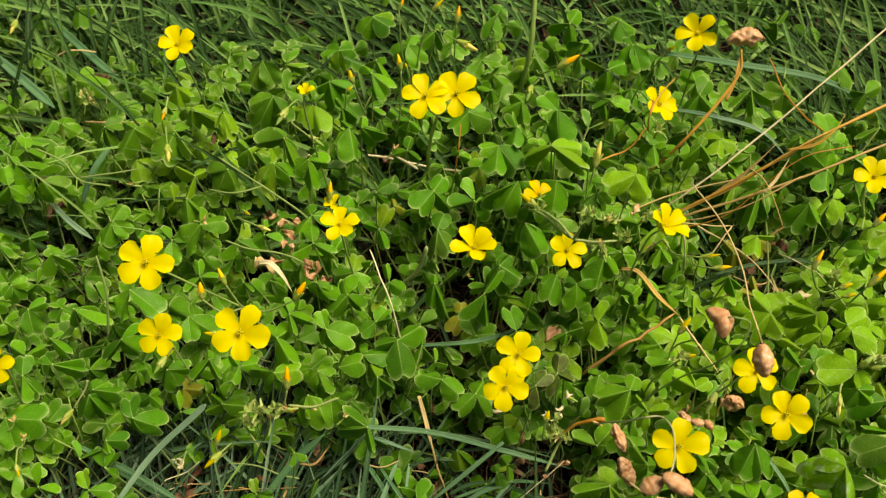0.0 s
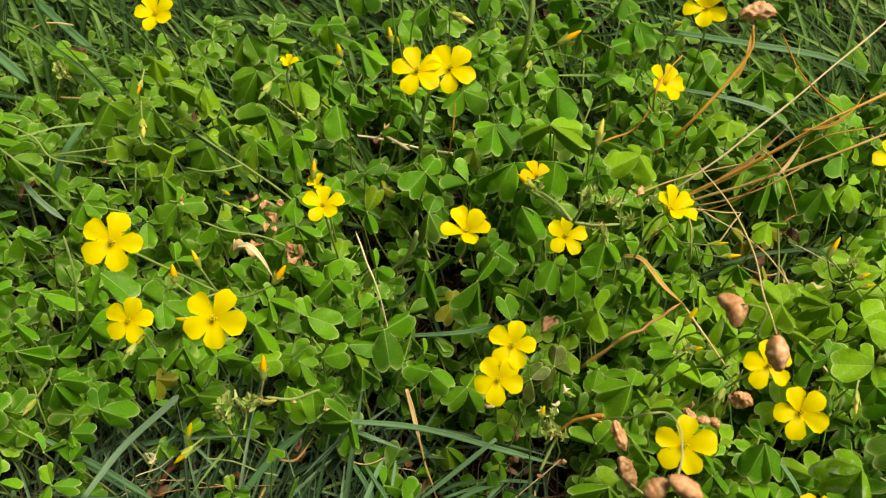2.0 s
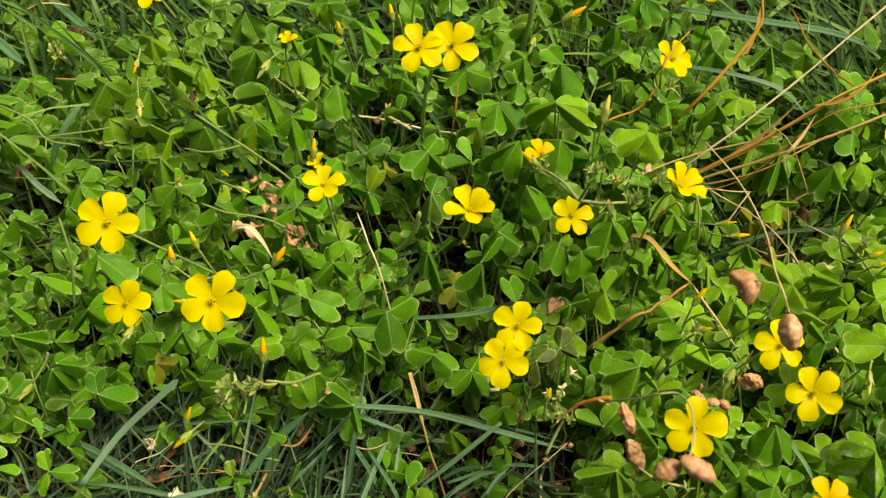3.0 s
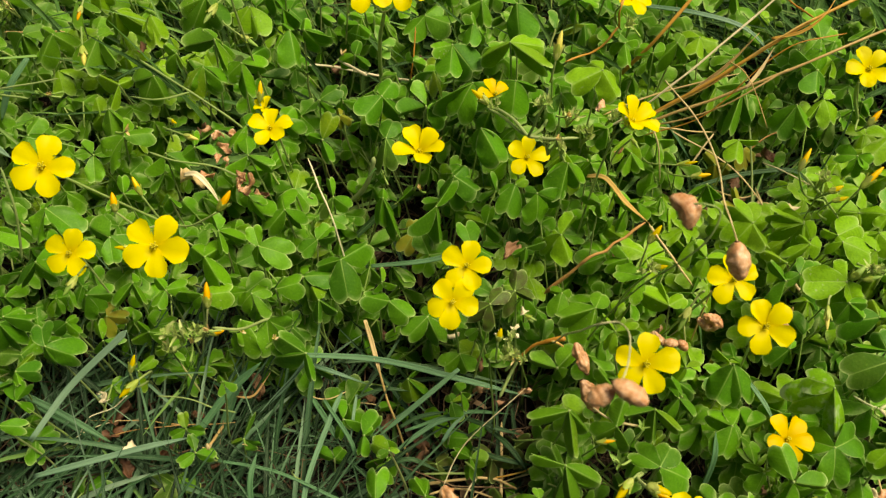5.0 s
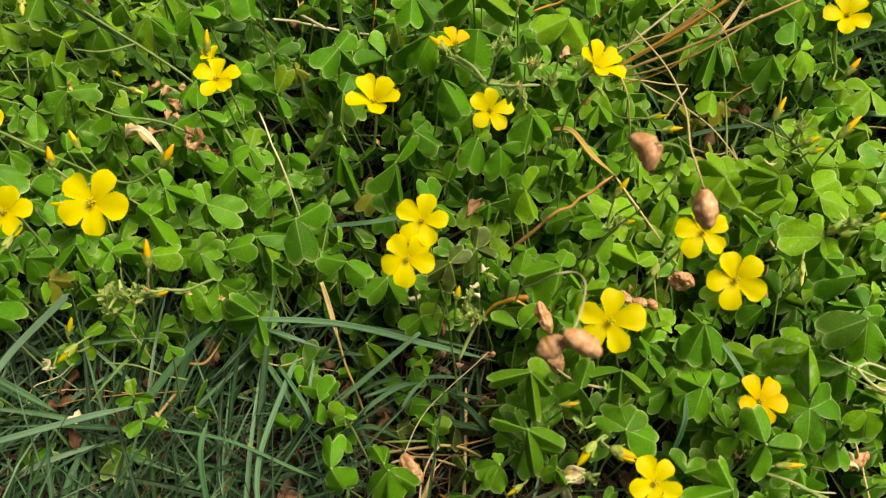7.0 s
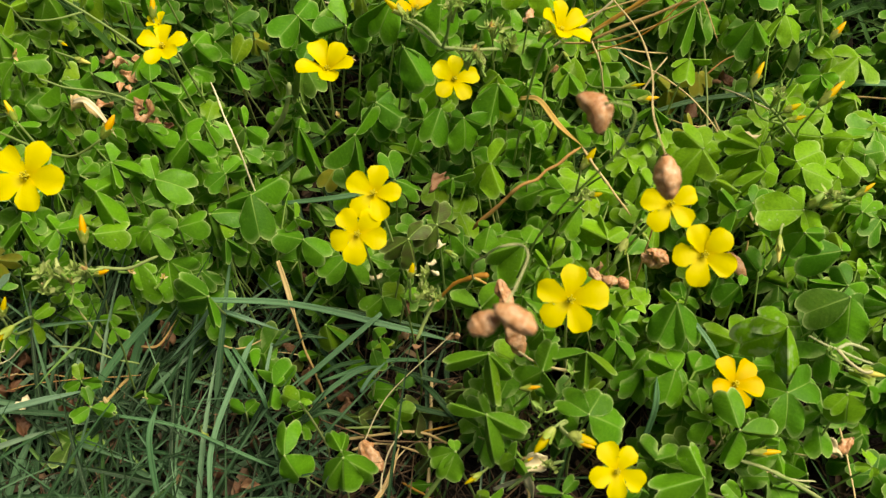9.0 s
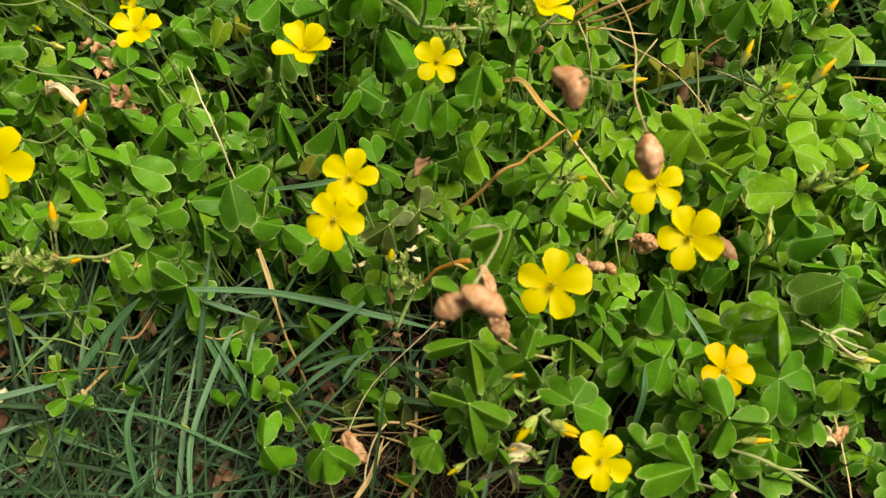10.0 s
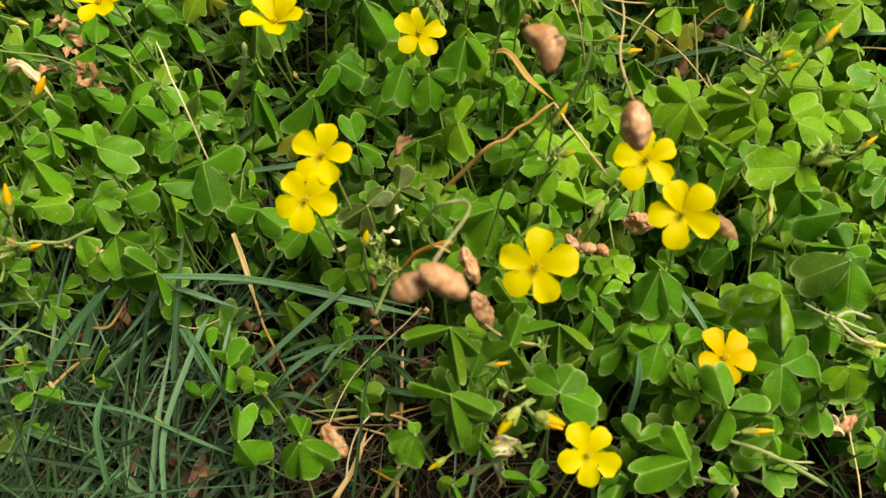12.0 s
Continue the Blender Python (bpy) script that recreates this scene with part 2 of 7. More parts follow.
STYLE = plain_plant("stamen_green", [(0.0, (0.56, 0.55, 0.03)), (0.5, (0.70, 0.64, 0.04)), (1.0, (0.80, 0.70, 0.06))], False, 0.3, 0.5)
STALK = plain_plant("stalk_green", [(0.0, (0.20, 0.34, 0.07)), (0.4, (0.29, 0.44, 0.12)), (0.75, (0.38, 0.50, 0.18)), (1.0, (0.46, 0.49, 0.23))], False, 0.4)
STALK_MASS = plain_plant("stalk_mass", [(0.0, (0.12, 0.22, 0.04)), (0.4, (0.21, 0.36, 0.07)), (0.75, (0.32, 0.45, 0.13)), (1.0, (0.42, 0.34, 0.16))], True, 0.15)
CALYX = plain_plant("calyx_green", [(0.0, (0.13, 0.26, 0.04)), (0.5, (0.22, 0.38, 0.07)), (1.0, (0.34, 0.48, 0.14))], False, 0.2)
STRAW = plain_plant("dry_straw", [(0.0, (0.36, 0.23, 0.08)), (0.4, (0.54, 0.38, 0.15)), (0.7, (0.66, 0.51, 0.25)), (1.0, (0.74, 0.64, 0.38))], False, 0.15, 0.45)
RUST = plain_plant("rusty_straw", [(0.0, (0.26, 0.10, 0.016)), (0.35, (0.44, 0.20, 0.028)), (0.65, (0.58, 0.33, 0.06)), (1.0, (0.70, 0.51, 0.18))], False, 0.2, 0.45, 260.0)
PALE_STRAW = plain_plant("pale_straw", [(0.0, (0.60, 0.50, 0.27)), (0.5, (0.74, 0.66, 0.42)), (1.0, (0.84, 0.79, 0.58))], False, 0.15, 0.45)
PRONG = plain_plant("pale_prong", [(0.0, (0.34, 0.42, 0.18)), (0.5, (0.46, 0.52, 0.27)), (1.0, (0.60, 0.50, 0.30))], False, 0.2, 0.5, 260.0)
BROWN_STEM = plain_plant("brown_stem", [(0.0, (0.24, 0.10, 0.028)), (0.5, (0.44, 0.24, 0.075)), (1.0, (0.60, 0.40, 0.16))], False, 0.05, 0.55, 260.0)
LITTER = plain_plant("dead_plant_litter", [(0.0, (0.012, 0.008, 0.005)), (0.4, (0.038, 0.024, 0.013)), (0.68, (0.10, 0.062, 0.033)), (0.88, (0.25, 0.16, 0.085)), (1.0, (0.40, 0.33, 0.21))], True, 0.08, 0.7)
HUSK = husk_material()
DEAD_LEAF = plain_plant("dead_leaf_brown", [(0.0, (0.045, 0.022, 0.012)), (0.5, (0.14, 0.065, 0.03)), (0.85, (0.27, 0.15, 0.08)), (1.0, (0.40, 0.27, 0.16))], False, 0.12, 0.6, 900.0, 0.8)
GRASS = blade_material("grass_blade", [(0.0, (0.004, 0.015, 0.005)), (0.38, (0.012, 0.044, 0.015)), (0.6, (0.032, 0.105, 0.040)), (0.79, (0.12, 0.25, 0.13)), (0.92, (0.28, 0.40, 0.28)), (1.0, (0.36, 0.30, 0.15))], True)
BROAD_GRASS = blade_material("broad_grass_blade", [(0.0, (0.05, 0.16, 0.06)), (0.5, (0.09, 0.23, 0.10)), (1.0, (0.17, 0.34, 0.19))], False)
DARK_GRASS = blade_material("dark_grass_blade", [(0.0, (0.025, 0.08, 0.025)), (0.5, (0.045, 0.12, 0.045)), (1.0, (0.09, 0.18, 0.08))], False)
PALE_GRASS = blade_material("pale_grass_blade", [(0.0, (0.09, 0.22, 0.12)), (0.5, (0.14, 0.29, 0.17)), (1.0, (0.24, 0.38, 0.25))], False, 0.6)
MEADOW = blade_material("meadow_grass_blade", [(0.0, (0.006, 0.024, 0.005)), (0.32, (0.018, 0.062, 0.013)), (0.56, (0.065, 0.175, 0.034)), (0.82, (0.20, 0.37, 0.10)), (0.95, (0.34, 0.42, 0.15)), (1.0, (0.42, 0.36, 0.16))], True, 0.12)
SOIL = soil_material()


# ---- mesh helpers ----
def mesh_of(name, verts, faces, material, uvs=None, rim=None, smooth=True):
    me = bpy.data.meshes.new(name)
    me.from_pydata([tuple(v) for v in verts], [], faces)
    me.materials.append(material)
    if smooth:
        me.polygons.foreach_set("use_smooth", [True] * len(me.polygons))
    if uvs is not None:
        idx = np.empty(len(me.loops), dtype=np.int32)
        me.loops.foreach_get("vertex_index", idx)
        me.uv_layers.new(name="UVMap").data.foreach_set("uv", np.asarray(uvs, dtype=np.float32)[idx].ravel())
    if rim is not None:
        me.attributes.new("rim", "FLOAT", "POINT").data.foreach_set("value", np.asarray(rim, dtype=np.float32))
    me.update()
    return me


def thing(name, m, label, category, group=""):
    e = new(name)
    e.empty_display_size = 0.002
    e.matrix_basis = m
    return tagged(e, label, category, group)


def part(name, me, parent, m=None, label=""):
    ob = new(name, me)
    ob.parent = parent
    if m is not None:
        ob.matrix_basis = m
    return tagged(ob, label)


def grid_faces(nu, nv):
    return [(i * (nv + 1) + j, (i + 1) * (nv + 1) + j, (i + 1) * (nv + 1) + j + 1, i * (nv + 1) + j + 1) for i in range(nu) for j in range(nv)]


def smooth_path(points, steps):
    """Catmull-Rom curve through a few way points."""
    p = [Vector(q) for q in points]
    p = [p[0] * 2 - p[1]] + p + [p[-1] * 2 - p[-2]]
    out = []
    for i in range(1, len(p) - 2):
        for k in range(steps):
            s = k / steps
            out.append(0.5 * (2 * p[i] + (p[i + 1] - p[i - 1]) * s + (2 * p[i - 1] - 5 * p[i] + 4 * p[i + 1] - p[i + 2]) * s * s + (3 * p[i] - p[i - 1] - 3 * p[i + 1] + p[i + 2]) * s ** 3))
    return out + [p[-2]]


def tube_data(points, radii, sides=6, seed=0, ends=1.0):
    """A tapered stalk through points, a little uneven."""
    r = random.Random(seed)
    verts, faces, n = [], [], len(points)
    side = Vector((0.3, 0.9, 0.2))
    for i, q in enumerate(points):
        d = (points[min(i + 1, n - 1)] - points[max(i - 1, 0)]).normalized()
        side = (side - d * side.dot(d)).normalized()
        other = d.cross(side)
        s = i / (n - 1)
        rad = radii[0] + (radii[1] - radii[0]) * s
        rad *= (1 + 0.3 * (r.random() - 0.5)) * (ends if i in (0, n - 1) else 1.0)
        for k in range(sides):
            a = math.tau * k / sides
            verts.append(q + (side * math.cos(a) + other * math.sin(a)) * rad)
    for i in range(n - 1):
        for k in range(sides):
            k2 = (k + 1) % sides
            faces.append((i * sides + k, i * sides + k2, (i + 1) * sides + k2, (i + 1) * sides + k))
    faces.append(tuple(range(sides))[::-1])
    faces.append(tuple((n - 1) * sides + k for k in range(sides)))
    return verts, faces


def blade_data(points, width, twist=0.0, keel=0.22, tip=0.25, facing=(0, -0.35, 1)):
    """A grass blade through points: a ribbon with a keel, tapering to its end."""
    n = len(points)
    verts, uvs = [], []
    for i, q in enumerate(points):
        s = i / (n - 1)
        d = (points[min(i + 1, n - 1)] - points[max(i - 1, 0)]).normalized()
        up = Vector(facing)
        side = d.cross(up).normalized()
        side = Matrix.Rotation(twist * s, 3, d) @ side
        nor = side.cross(d)
        w = 0.5 * width * min(1.0, 0.75 + s) * (1.0 if s < 1 - tip else max(0.04, (1 - s) / tip) ** 0.8)
        for x in (-1, -0.5, 0, 0.5, 1):
            verts.append(q + side * w * x + nor * w * keel * (abs(x) * 2 - 1))
            uvs.append((0.5 + 0.5 * x, s))
    return verts, grid_faces(n - 1, 4), uvs


# ---- sorrel leaves ----
def leaflet_arrays(fold, curl, skew, us=(0.0, 0.07, 0.17, 0.3, 0.45, 0.6, 0.74, 0.86, 0.94, 0.985, 1.0), vs=(0.0, 0.06, 0.22, 0.44, 0.66, 0.84, 0.95, 1.0), notch=0.16, wide=0.56):
    """A heart-shaped leaflet one long, growing along +y from its narrow base: convex sides below, two broad round lobes above, the halves folded down from the midrib."""
    cols = [-u for u in us[:0:-1]] + list(us)
    verts, uvs, rim = [], [], []
    for u in cols:
        a = abs(u)
        low = 0.60 * (1 - (1 - a ** 1.45) ** 0.62)
        bay = notch * math.exp(-(a / 0.24) ** 1.5)
        high = 0.60 + 0.40 * math.sqrt(max(0.0, 1 - (max(0.0, a - 0.38) / 0.62) ** 2.2)) - bay
        for v in vs:
            y = low + (high - low) * v
            x = u * wide * (1 + skew * u)
            d = math.sqrt(x * x + 0.0012) - 0.0346
            z = -d * math.sin(fold) - 0.30 * d * d * (1 + 0.6 * math.sin(9 * skew + 5 * curl)) - curl * y * y
            z += (0.065 * math.sin(6.5 * y + 2.2 * u + 40 * skew) + 0.045 * math.sin(12 * y + 6 * u + 20 * curl)) * a * a
            verts.append((x * (1 - 0.9 * (1 - math.cos(fold))), y, z))
            uvs.append((0.5 + 0.5 * x, y))
            rim.append(1.0 if a == 1.0 or v == 1.0 else (0.6 if v == 0.0 and a > 0.3 else (0.22 if a > 0.95 or v > 0.92 else 0.0)))
    return verts, uvs, rim, grid_faces(len(cols) - 1, len(vs) - 1)


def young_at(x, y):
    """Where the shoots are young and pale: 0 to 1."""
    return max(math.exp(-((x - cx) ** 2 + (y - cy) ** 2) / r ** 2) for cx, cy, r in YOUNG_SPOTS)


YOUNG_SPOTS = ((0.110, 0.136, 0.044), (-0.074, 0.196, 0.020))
LEAFLETS, YOUNG_LEAFLETS = [], []
for k in range(18):
    v, uv, rim, fc = leaflet_arrays((0.45, 0.8, 1.0, 0.6, 1.2, 0.9, 0.3, 1.3, -0.35)[k % 9], (0.22, 0.36, 0.50, 0.12, -0.05)[k % 5], (-0.09, 0.07, 0.0, 0.04)[k % 4], notch=(0.12, 0.18, 0.24, 0.07, 0.15)[k % 5], wide=(0.50, 0.44, 0.53, 0.47, 0.42, 0.49, 0.45)[k % 7])
    LEAFLETS.append(mesh_of("leaflet", v, fc, LEAF, uv, rim))
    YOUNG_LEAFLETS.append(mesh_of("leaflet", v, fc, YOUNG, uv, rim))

FOLDED_LEAFLETS = []
for k in range(18):
    v, uv, rim, fc = leaflet_arrays((1.0, 1.15, 0.9)[k % 3], (0.10, 0.24, 0.02, 0.16)[k % 4], (-0.08, 0.06, 0.0)[k % 3], notch=(0.05, 0.09, 0.03)[k % 3], wide=(0.36, 0.40, 0.33, 0.38)[k % 4])
    FOLDED_LEAFLETS.append(mesh_of("leaflet", v, fc, LEAF, uv, rim))


def recoloured(meshes, material):
    out = [me.copy() for me in meshes]
    for me in out:
        me.materials[0] = material
    return out


BRONZE_SHADE_LEAFLETS, YELLOWED_LEAFLETS, POWDERY_LEAFLETS = (recoloured(LEAFLETS, m) for m in (BRONZE_SHADE, YELLOWED, POWDERY))
PETIOLES = []
for k in range(6):
    bend = (0.15, -0.2, 0.3, 0.05, -0.35, 0.22)[k]
    pts = smooth_path([(0, 0, 0), (bend * 0.3, 0.05, -0.3), (bend, 0.08, -0.7), (bend * 1.2, 0.0, -1.0)], 3)
    v, fc = tube_data(pts, (0.011, 0.014), 5, k)
    PETIOLES.append(mesh_of("leaf_stalk", v, fc, STALK))
v, fc = tube_data([Vector((0, 0, -0.1)), Vector((0, 0, 0.0)), Vector((0, 0, 0.06))], (0.09, 0.05), 6)
HUB = plain_plant("pale_leaf_hub", [(0.0, (0.22, 0.37, 0.09)), (0.5, (0.30, 0.46, 0.14)), (1.0, (0.40, 0.52, 0.20))], False, 0.2)
NODE = mesh_of("leaf_joint", v, fc, HUB)

LEAF_LABELS = ("green three-part sorrel leaf with folded heart-shaped leaflets", "bright green sorrel leaf of three drooping heart leaflets", "dark green sorrel leaf with three notched leaflets")


HEADS = []  # where the single leaves spread: x, y, z


def sorrel_leaf(x, y, z, size, turn):
    HEADS.append((x, y, z))
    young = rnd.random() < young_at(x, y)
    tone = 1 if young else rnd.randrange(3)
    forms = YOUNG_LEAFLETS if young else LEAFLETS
    flat = pose(0, 0, 0, rnd.gauss(20, 14), rnd.gauss(0, 15), 0)
    e = thing("sorrel_leaf", pose(x, y, z) @ flat, LEAF_LABELS[tone], "leaf", "sorrel leaves")
    down = rnd.choice((rnd.uniform(-4, 18), rnd.uniform(10, 40)))
    first = rnd.randrange(18)
    for k in range(3):
        s = size * rnd.uniform(0.86, 1.12)
        me = forms[(first + k * rnd.choice((0, 2, 5, 9, 14))) % 18]
        part("leaflet", me, e, pose(0, 0, 0, 0, 0, turn - 90 + 120 * k + rnd.uniform(-13, 13)) @ pose(0, 0, 0, -down + rnd.uniform(-13, 13), rnd.gauss(0, 13), 0) @ Matrix.Translation((0, 0.05 * s, 0)) @ Matrix.Diagonal((s * rnd.uniform(0.7, 1.02), s, s, 1)))
    h = max(0.008, z - GROUND)
    part("leaf_stalk", PETIOLES[rnd.randrange(6)], e, flat.inverted() @ pose(0, 0, 0, 0, 0, rnd.uniform(0, 360)) @ Matrix.Diagonal((0.02, 0.02, h, 1)))
    part("leaf_joint", NODE, e, Matrix.Diagonal((size * 0.5, size * 0.5, size * 0.5, 1)))
    return e


def sorrel_leaves(rows):
    for x, y, z, size, turn in rows:
        sorrel_leaf(x * MM, y * MM, z * MM, size * MM * LEAF_SCALE, turn)


def leaves_by_leaflet(rows, special=None, label=""):
    """Leaves whose three leaflets each have their own bearing in degrees and length in millimetres, in a plane that leans by 20 degrees."""
    for x, y, z, *leaflets in rows:
        HEADS.append((x * MM, y * MM, z * MM))
        base = pose(x * MM, y * MM, z * MM, 20, 0, 0)
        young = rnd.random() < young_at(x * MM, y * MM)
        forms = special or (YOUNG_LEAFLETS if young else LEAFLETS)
        e = thing("sorrel_leaf", base, label or LEAF_LABELS[1 if young else rnd.randrange(3)], "leaf", "sorrel leaves")
        first = rnd.randrange(18)
        for k in range(3):
            s = leaflets[2 * k + 1] * MM * 1.08
            lift = rnd.uniform(-36, 4)
            part("leaflet", forms[(first + k * rnd.choice((0, 2, 5, 9))) % 18], e, pose(0, 0, 0, 0, 0, leaflets[2 * k] - 90) @ pose(0, 0, 0, lift, rnd.gauss(0, 13), 0) @ Matrix.Diagonal((min(s * rnd.uniform(0.85, 1.1), 0.0098), s, s, 1)))
        part("leaf_stalk", PETIOLES[rnd.randrange(6)], e, base.to_3x3().to_4x4().inverted() @ pose(0, 0, 0, 0, 0, rnd.uniform(0, 360)) @ Matrix.Diagonal((0.02, 0.02, max(0.008, z * MM - GROUND), 1)))
        part("leaf_joint", NODE, e, Matrix.Diagonal((0.0034, 0.0034, 0.0034, 1)))


# ---- flowers ----
def petal_arrays(cup, wave, us=(0.0, 0.3, 0.58, 0.82, 1.0), vs=(0.0, 0.12, 0.3, 0.5, 0.7, 0.87, 1.0)):
    """A broad petal along +x: narrow claw, round end, rising from the throat and flaring out."""
    cols = [-u for u in us[:0:-1]] + list(us)
    verts, uvs = [], []
    for u in cols:
        a = abs(u)
        end = 0.66 + 0.34 * (1 - a ** 2.4) ** 0.5 + 0.02 * math.sin(5 * u + wave * 7)
        for v in vs:
            r = 0.05 + (end - 0.05) * v
            half = 0.06 + 0.325 * min(1.0, (r / 0.66)) ** 0.9
            x = u * half
            z = cup * (r ** 0.6) * 0.85 + 0.09 * u * u * v * (0.4 + cup) + 0.03 * math.sin(5 * u + wave * 9) * v * v - 0.16 * r ** 4
            verts.append((r, x, z))
            uvs.append((0.5 + 0.5 * u, r))
    return verts, uvs, grid_faces(len(cols) - 1, len(vs) - 1)


PETALS = {}
for cup in (0.3, 0.55, 0.95):
    for old in (False, True):
        PETALS[cup, old] = [mesh_of("petal", *(lambda a: (a[0], a[2], GOLD if old else YELLOW, a[1]))(petal_arrays(cup, w))) for w in (0.0, 0.4, 0.9)]


def stamens_data():
    verts, faces = [], []
    for k in range(10):
        a, lean, h = k * math.tau / 10, (0.06 if k % 2 else 0.11), (0.34 if k % 2 else 0.25)
        tip = Vector((math.cos(a) * lean, math.sin(a) * lean, h))
        for pts, rad in (([Vector((math.cos(a) * 0.05, math.sin(a) * 0.05, 0)), tip * 0.6, tip], (0.014, 0.012)), ([tip - Vector((0, 0, 0.025)), tip, tip + Vector((0, 0, 0.03))], (0.03, 0.022))):
            v, f = tube_data(pts, rad, 5, k)
            o = len(verts)
            verts += v
            faces += [tuple(q + o for q in c) for c in f]
    return verts, faces


STAMENS = mesh_of("stamen_tuft", *stamens_data(), STYLE)
PISTIL = mesh_of("pistil", *tube_data([Vector((0, 0, 0)), Vector((0, 0, 0.15)), Vector((0, 0, 0.3))], (0.07, 0.035), 6), STYLE)


def sepal_data(length, width):
    verts = []
    for i in range(5):
        u = -1 + 0.5 * i
        for j in range(5):
            v = j / 4
            verts.append((0.06 + length * v * 0.8, u * width * (0.35 + math.sin(math.pi * (0.25 + 0.72 * v))) * 0.7, -0.12 + 0.35 * length * v + 0.1 * u * u * v))
    return verts, grid_faces(4, 4)


SEPAL = mesh_of("sepal", *sepal_data(0.55, 0.13), CALYX)


def stalk_mesh(points, r0, r1, material, name="stalk", steps=5, sides=6, ends=1.0):
    v, f = tube_data(smooth_path(points, steps), (r0, r1), sides, len(points), ends)
    return mesh_of(name, v, f, material)


def flower(x, y, z, wide, tx, ty, spin, cup=0.3, old=False, foot=None, petals=5, label=""):
    """A five-petalled sorrel flower, its throat at x, y, z; tx and ty tip it, spin turns the petals. foot: where its stalk ends."""
    m = pose(x * MM, y * MM, z * MM, tx, ty, 0)
    r = wide * MM * 0.5 * (1.0, 0.96, 0.92)[(0.3, 0.55, 0.95).index(cup)]
    e = thing("sorrel_flower", m, label or ("older golden yellow sorrel flower with five petals" if old else "bright yellow sorrel flower with five open petals"), "flower", "sorrel flowers")
    for k in range(petals):
        s = r * rnd.uniform(0.94, 1.05)
        part("petal", PETALS[cup, old][(k + int(x)) % 3], e, pose(0, 0, 0, 0, 0, spin + 72 * k + rnd.uniform(-6, 6)) @ pose(0, 0, 0, rnd.uniform(-8, 8), rnd.uniform(-7, 7), 0) @ Matrix.Diagonal((s, s * rnd.uniform(0.93, 1.08), s, 1)))
    part("pistil", PISTIL, part("stamen_tuft", STAMENS, e, Matrix.Diagonal((r, r, r, 1)), "greenish yellow stamens"))
    for k in range(5):
        part("sepal", SEPAL, e, pose(0, 0, 0, 0, 0, spin + 36 + 72 * k) @ Matrix.Diagonal((r, r, r, 1)))
    end = Vector(foot) * MM if foot else Vector((x * MM + rnd.uniform(-0.008, 0.008), y * MM + rnd.uniform(0.0, 0.012), max(GROUND, z * MM - 0.045)))
    a = m.translation
    back = -(m.to_3x3() @ Vector((0, 0, 1)))
    inv = m.inverted()
    part("stalk", stalk_mesh([inv @ (a + back * r * 0.1), inv @ (a + back * 0.006), inv @ (a.lerp(end, 0.5) + back * 0.004), inv @ end], 0.00024, 0.00032, STALK), e)
    return e


# ---- buds ----
def spindle(profile, sides=8, twist=0.0, lumps=0.0, bend=0.0):
    """A turned shape along +z from (height, radius) pairs, with twisted ribs."""
    verts, faces = [], []
    for i, (h, r) in enumerate(profile):
        for k in range(sides):
            a = math.tau * k / sides + twist * h
            q = r * (1 + lumps * (1 if k % 2 else -1))
            verts.append((math.cos(a) * q + bend * h * h, math.sin(a) * q, h))
    n = len(profile)
    for i in range(n - 1):
        for k in range(sides):
            k2 = (k + 1) % sides
            faces.append((i * sides + k, i * sides + k2, (i + 1) * sides + k2, (i + 1) * sides + k))
    faces += [tuple(range(sides))[::-1], tuple((n - 1) * sides + k for k in range(sides))]
    return verts, faces


TIP_SHAPE = [(0.2, 0.07), (0.36, 0.112), (0.5, 0.122), (0.66, 0.112), (0.8, 0.085), (0.92, 0.05), (1.0, 0.014)]
CUP_SHAPE = [(0.0, 0.04), (0.05, 0.085), (0.16, 0.125), (0.3, 0.145), (0.40, 0.148)]
BUD_TIPS = {n: mesh_of("furled_petals", *spindle(TIP_SHAPE, 10, 2.6, 0.06), m) for n, m in (("orange", ORANGE), ("yellow", YELLOW), ("pale", PALE_BUD), ("green", CALYX))}
BUD_GREEN = plain_plant("bud_calyx_green", [(0.0, (0.24, 0.38, 0.05)), (0.5, (0.36, 0.47, 0.08)), (1.0, (0.50, 0.55, 0.18))], False, 0.3)
BUD_CUP = mesh_of("bud_cup", *spindle(CUP_SHAPE, 10, 0.0, 0.05), BUD_GREEN)
BUD_SEPAL = mesh_of("sepal", *sepal_data(0.56, 0.15), BUD_GREEN)
BUD_LABELS = {"orange": "closed orange sorrel bud in a green calyx", "yellow": "closed yellow sorrel bud in a green calyx", "pale": "pale yellowish drooping sorrel bud", "green": "small green unripe sorrel seed capsule"}


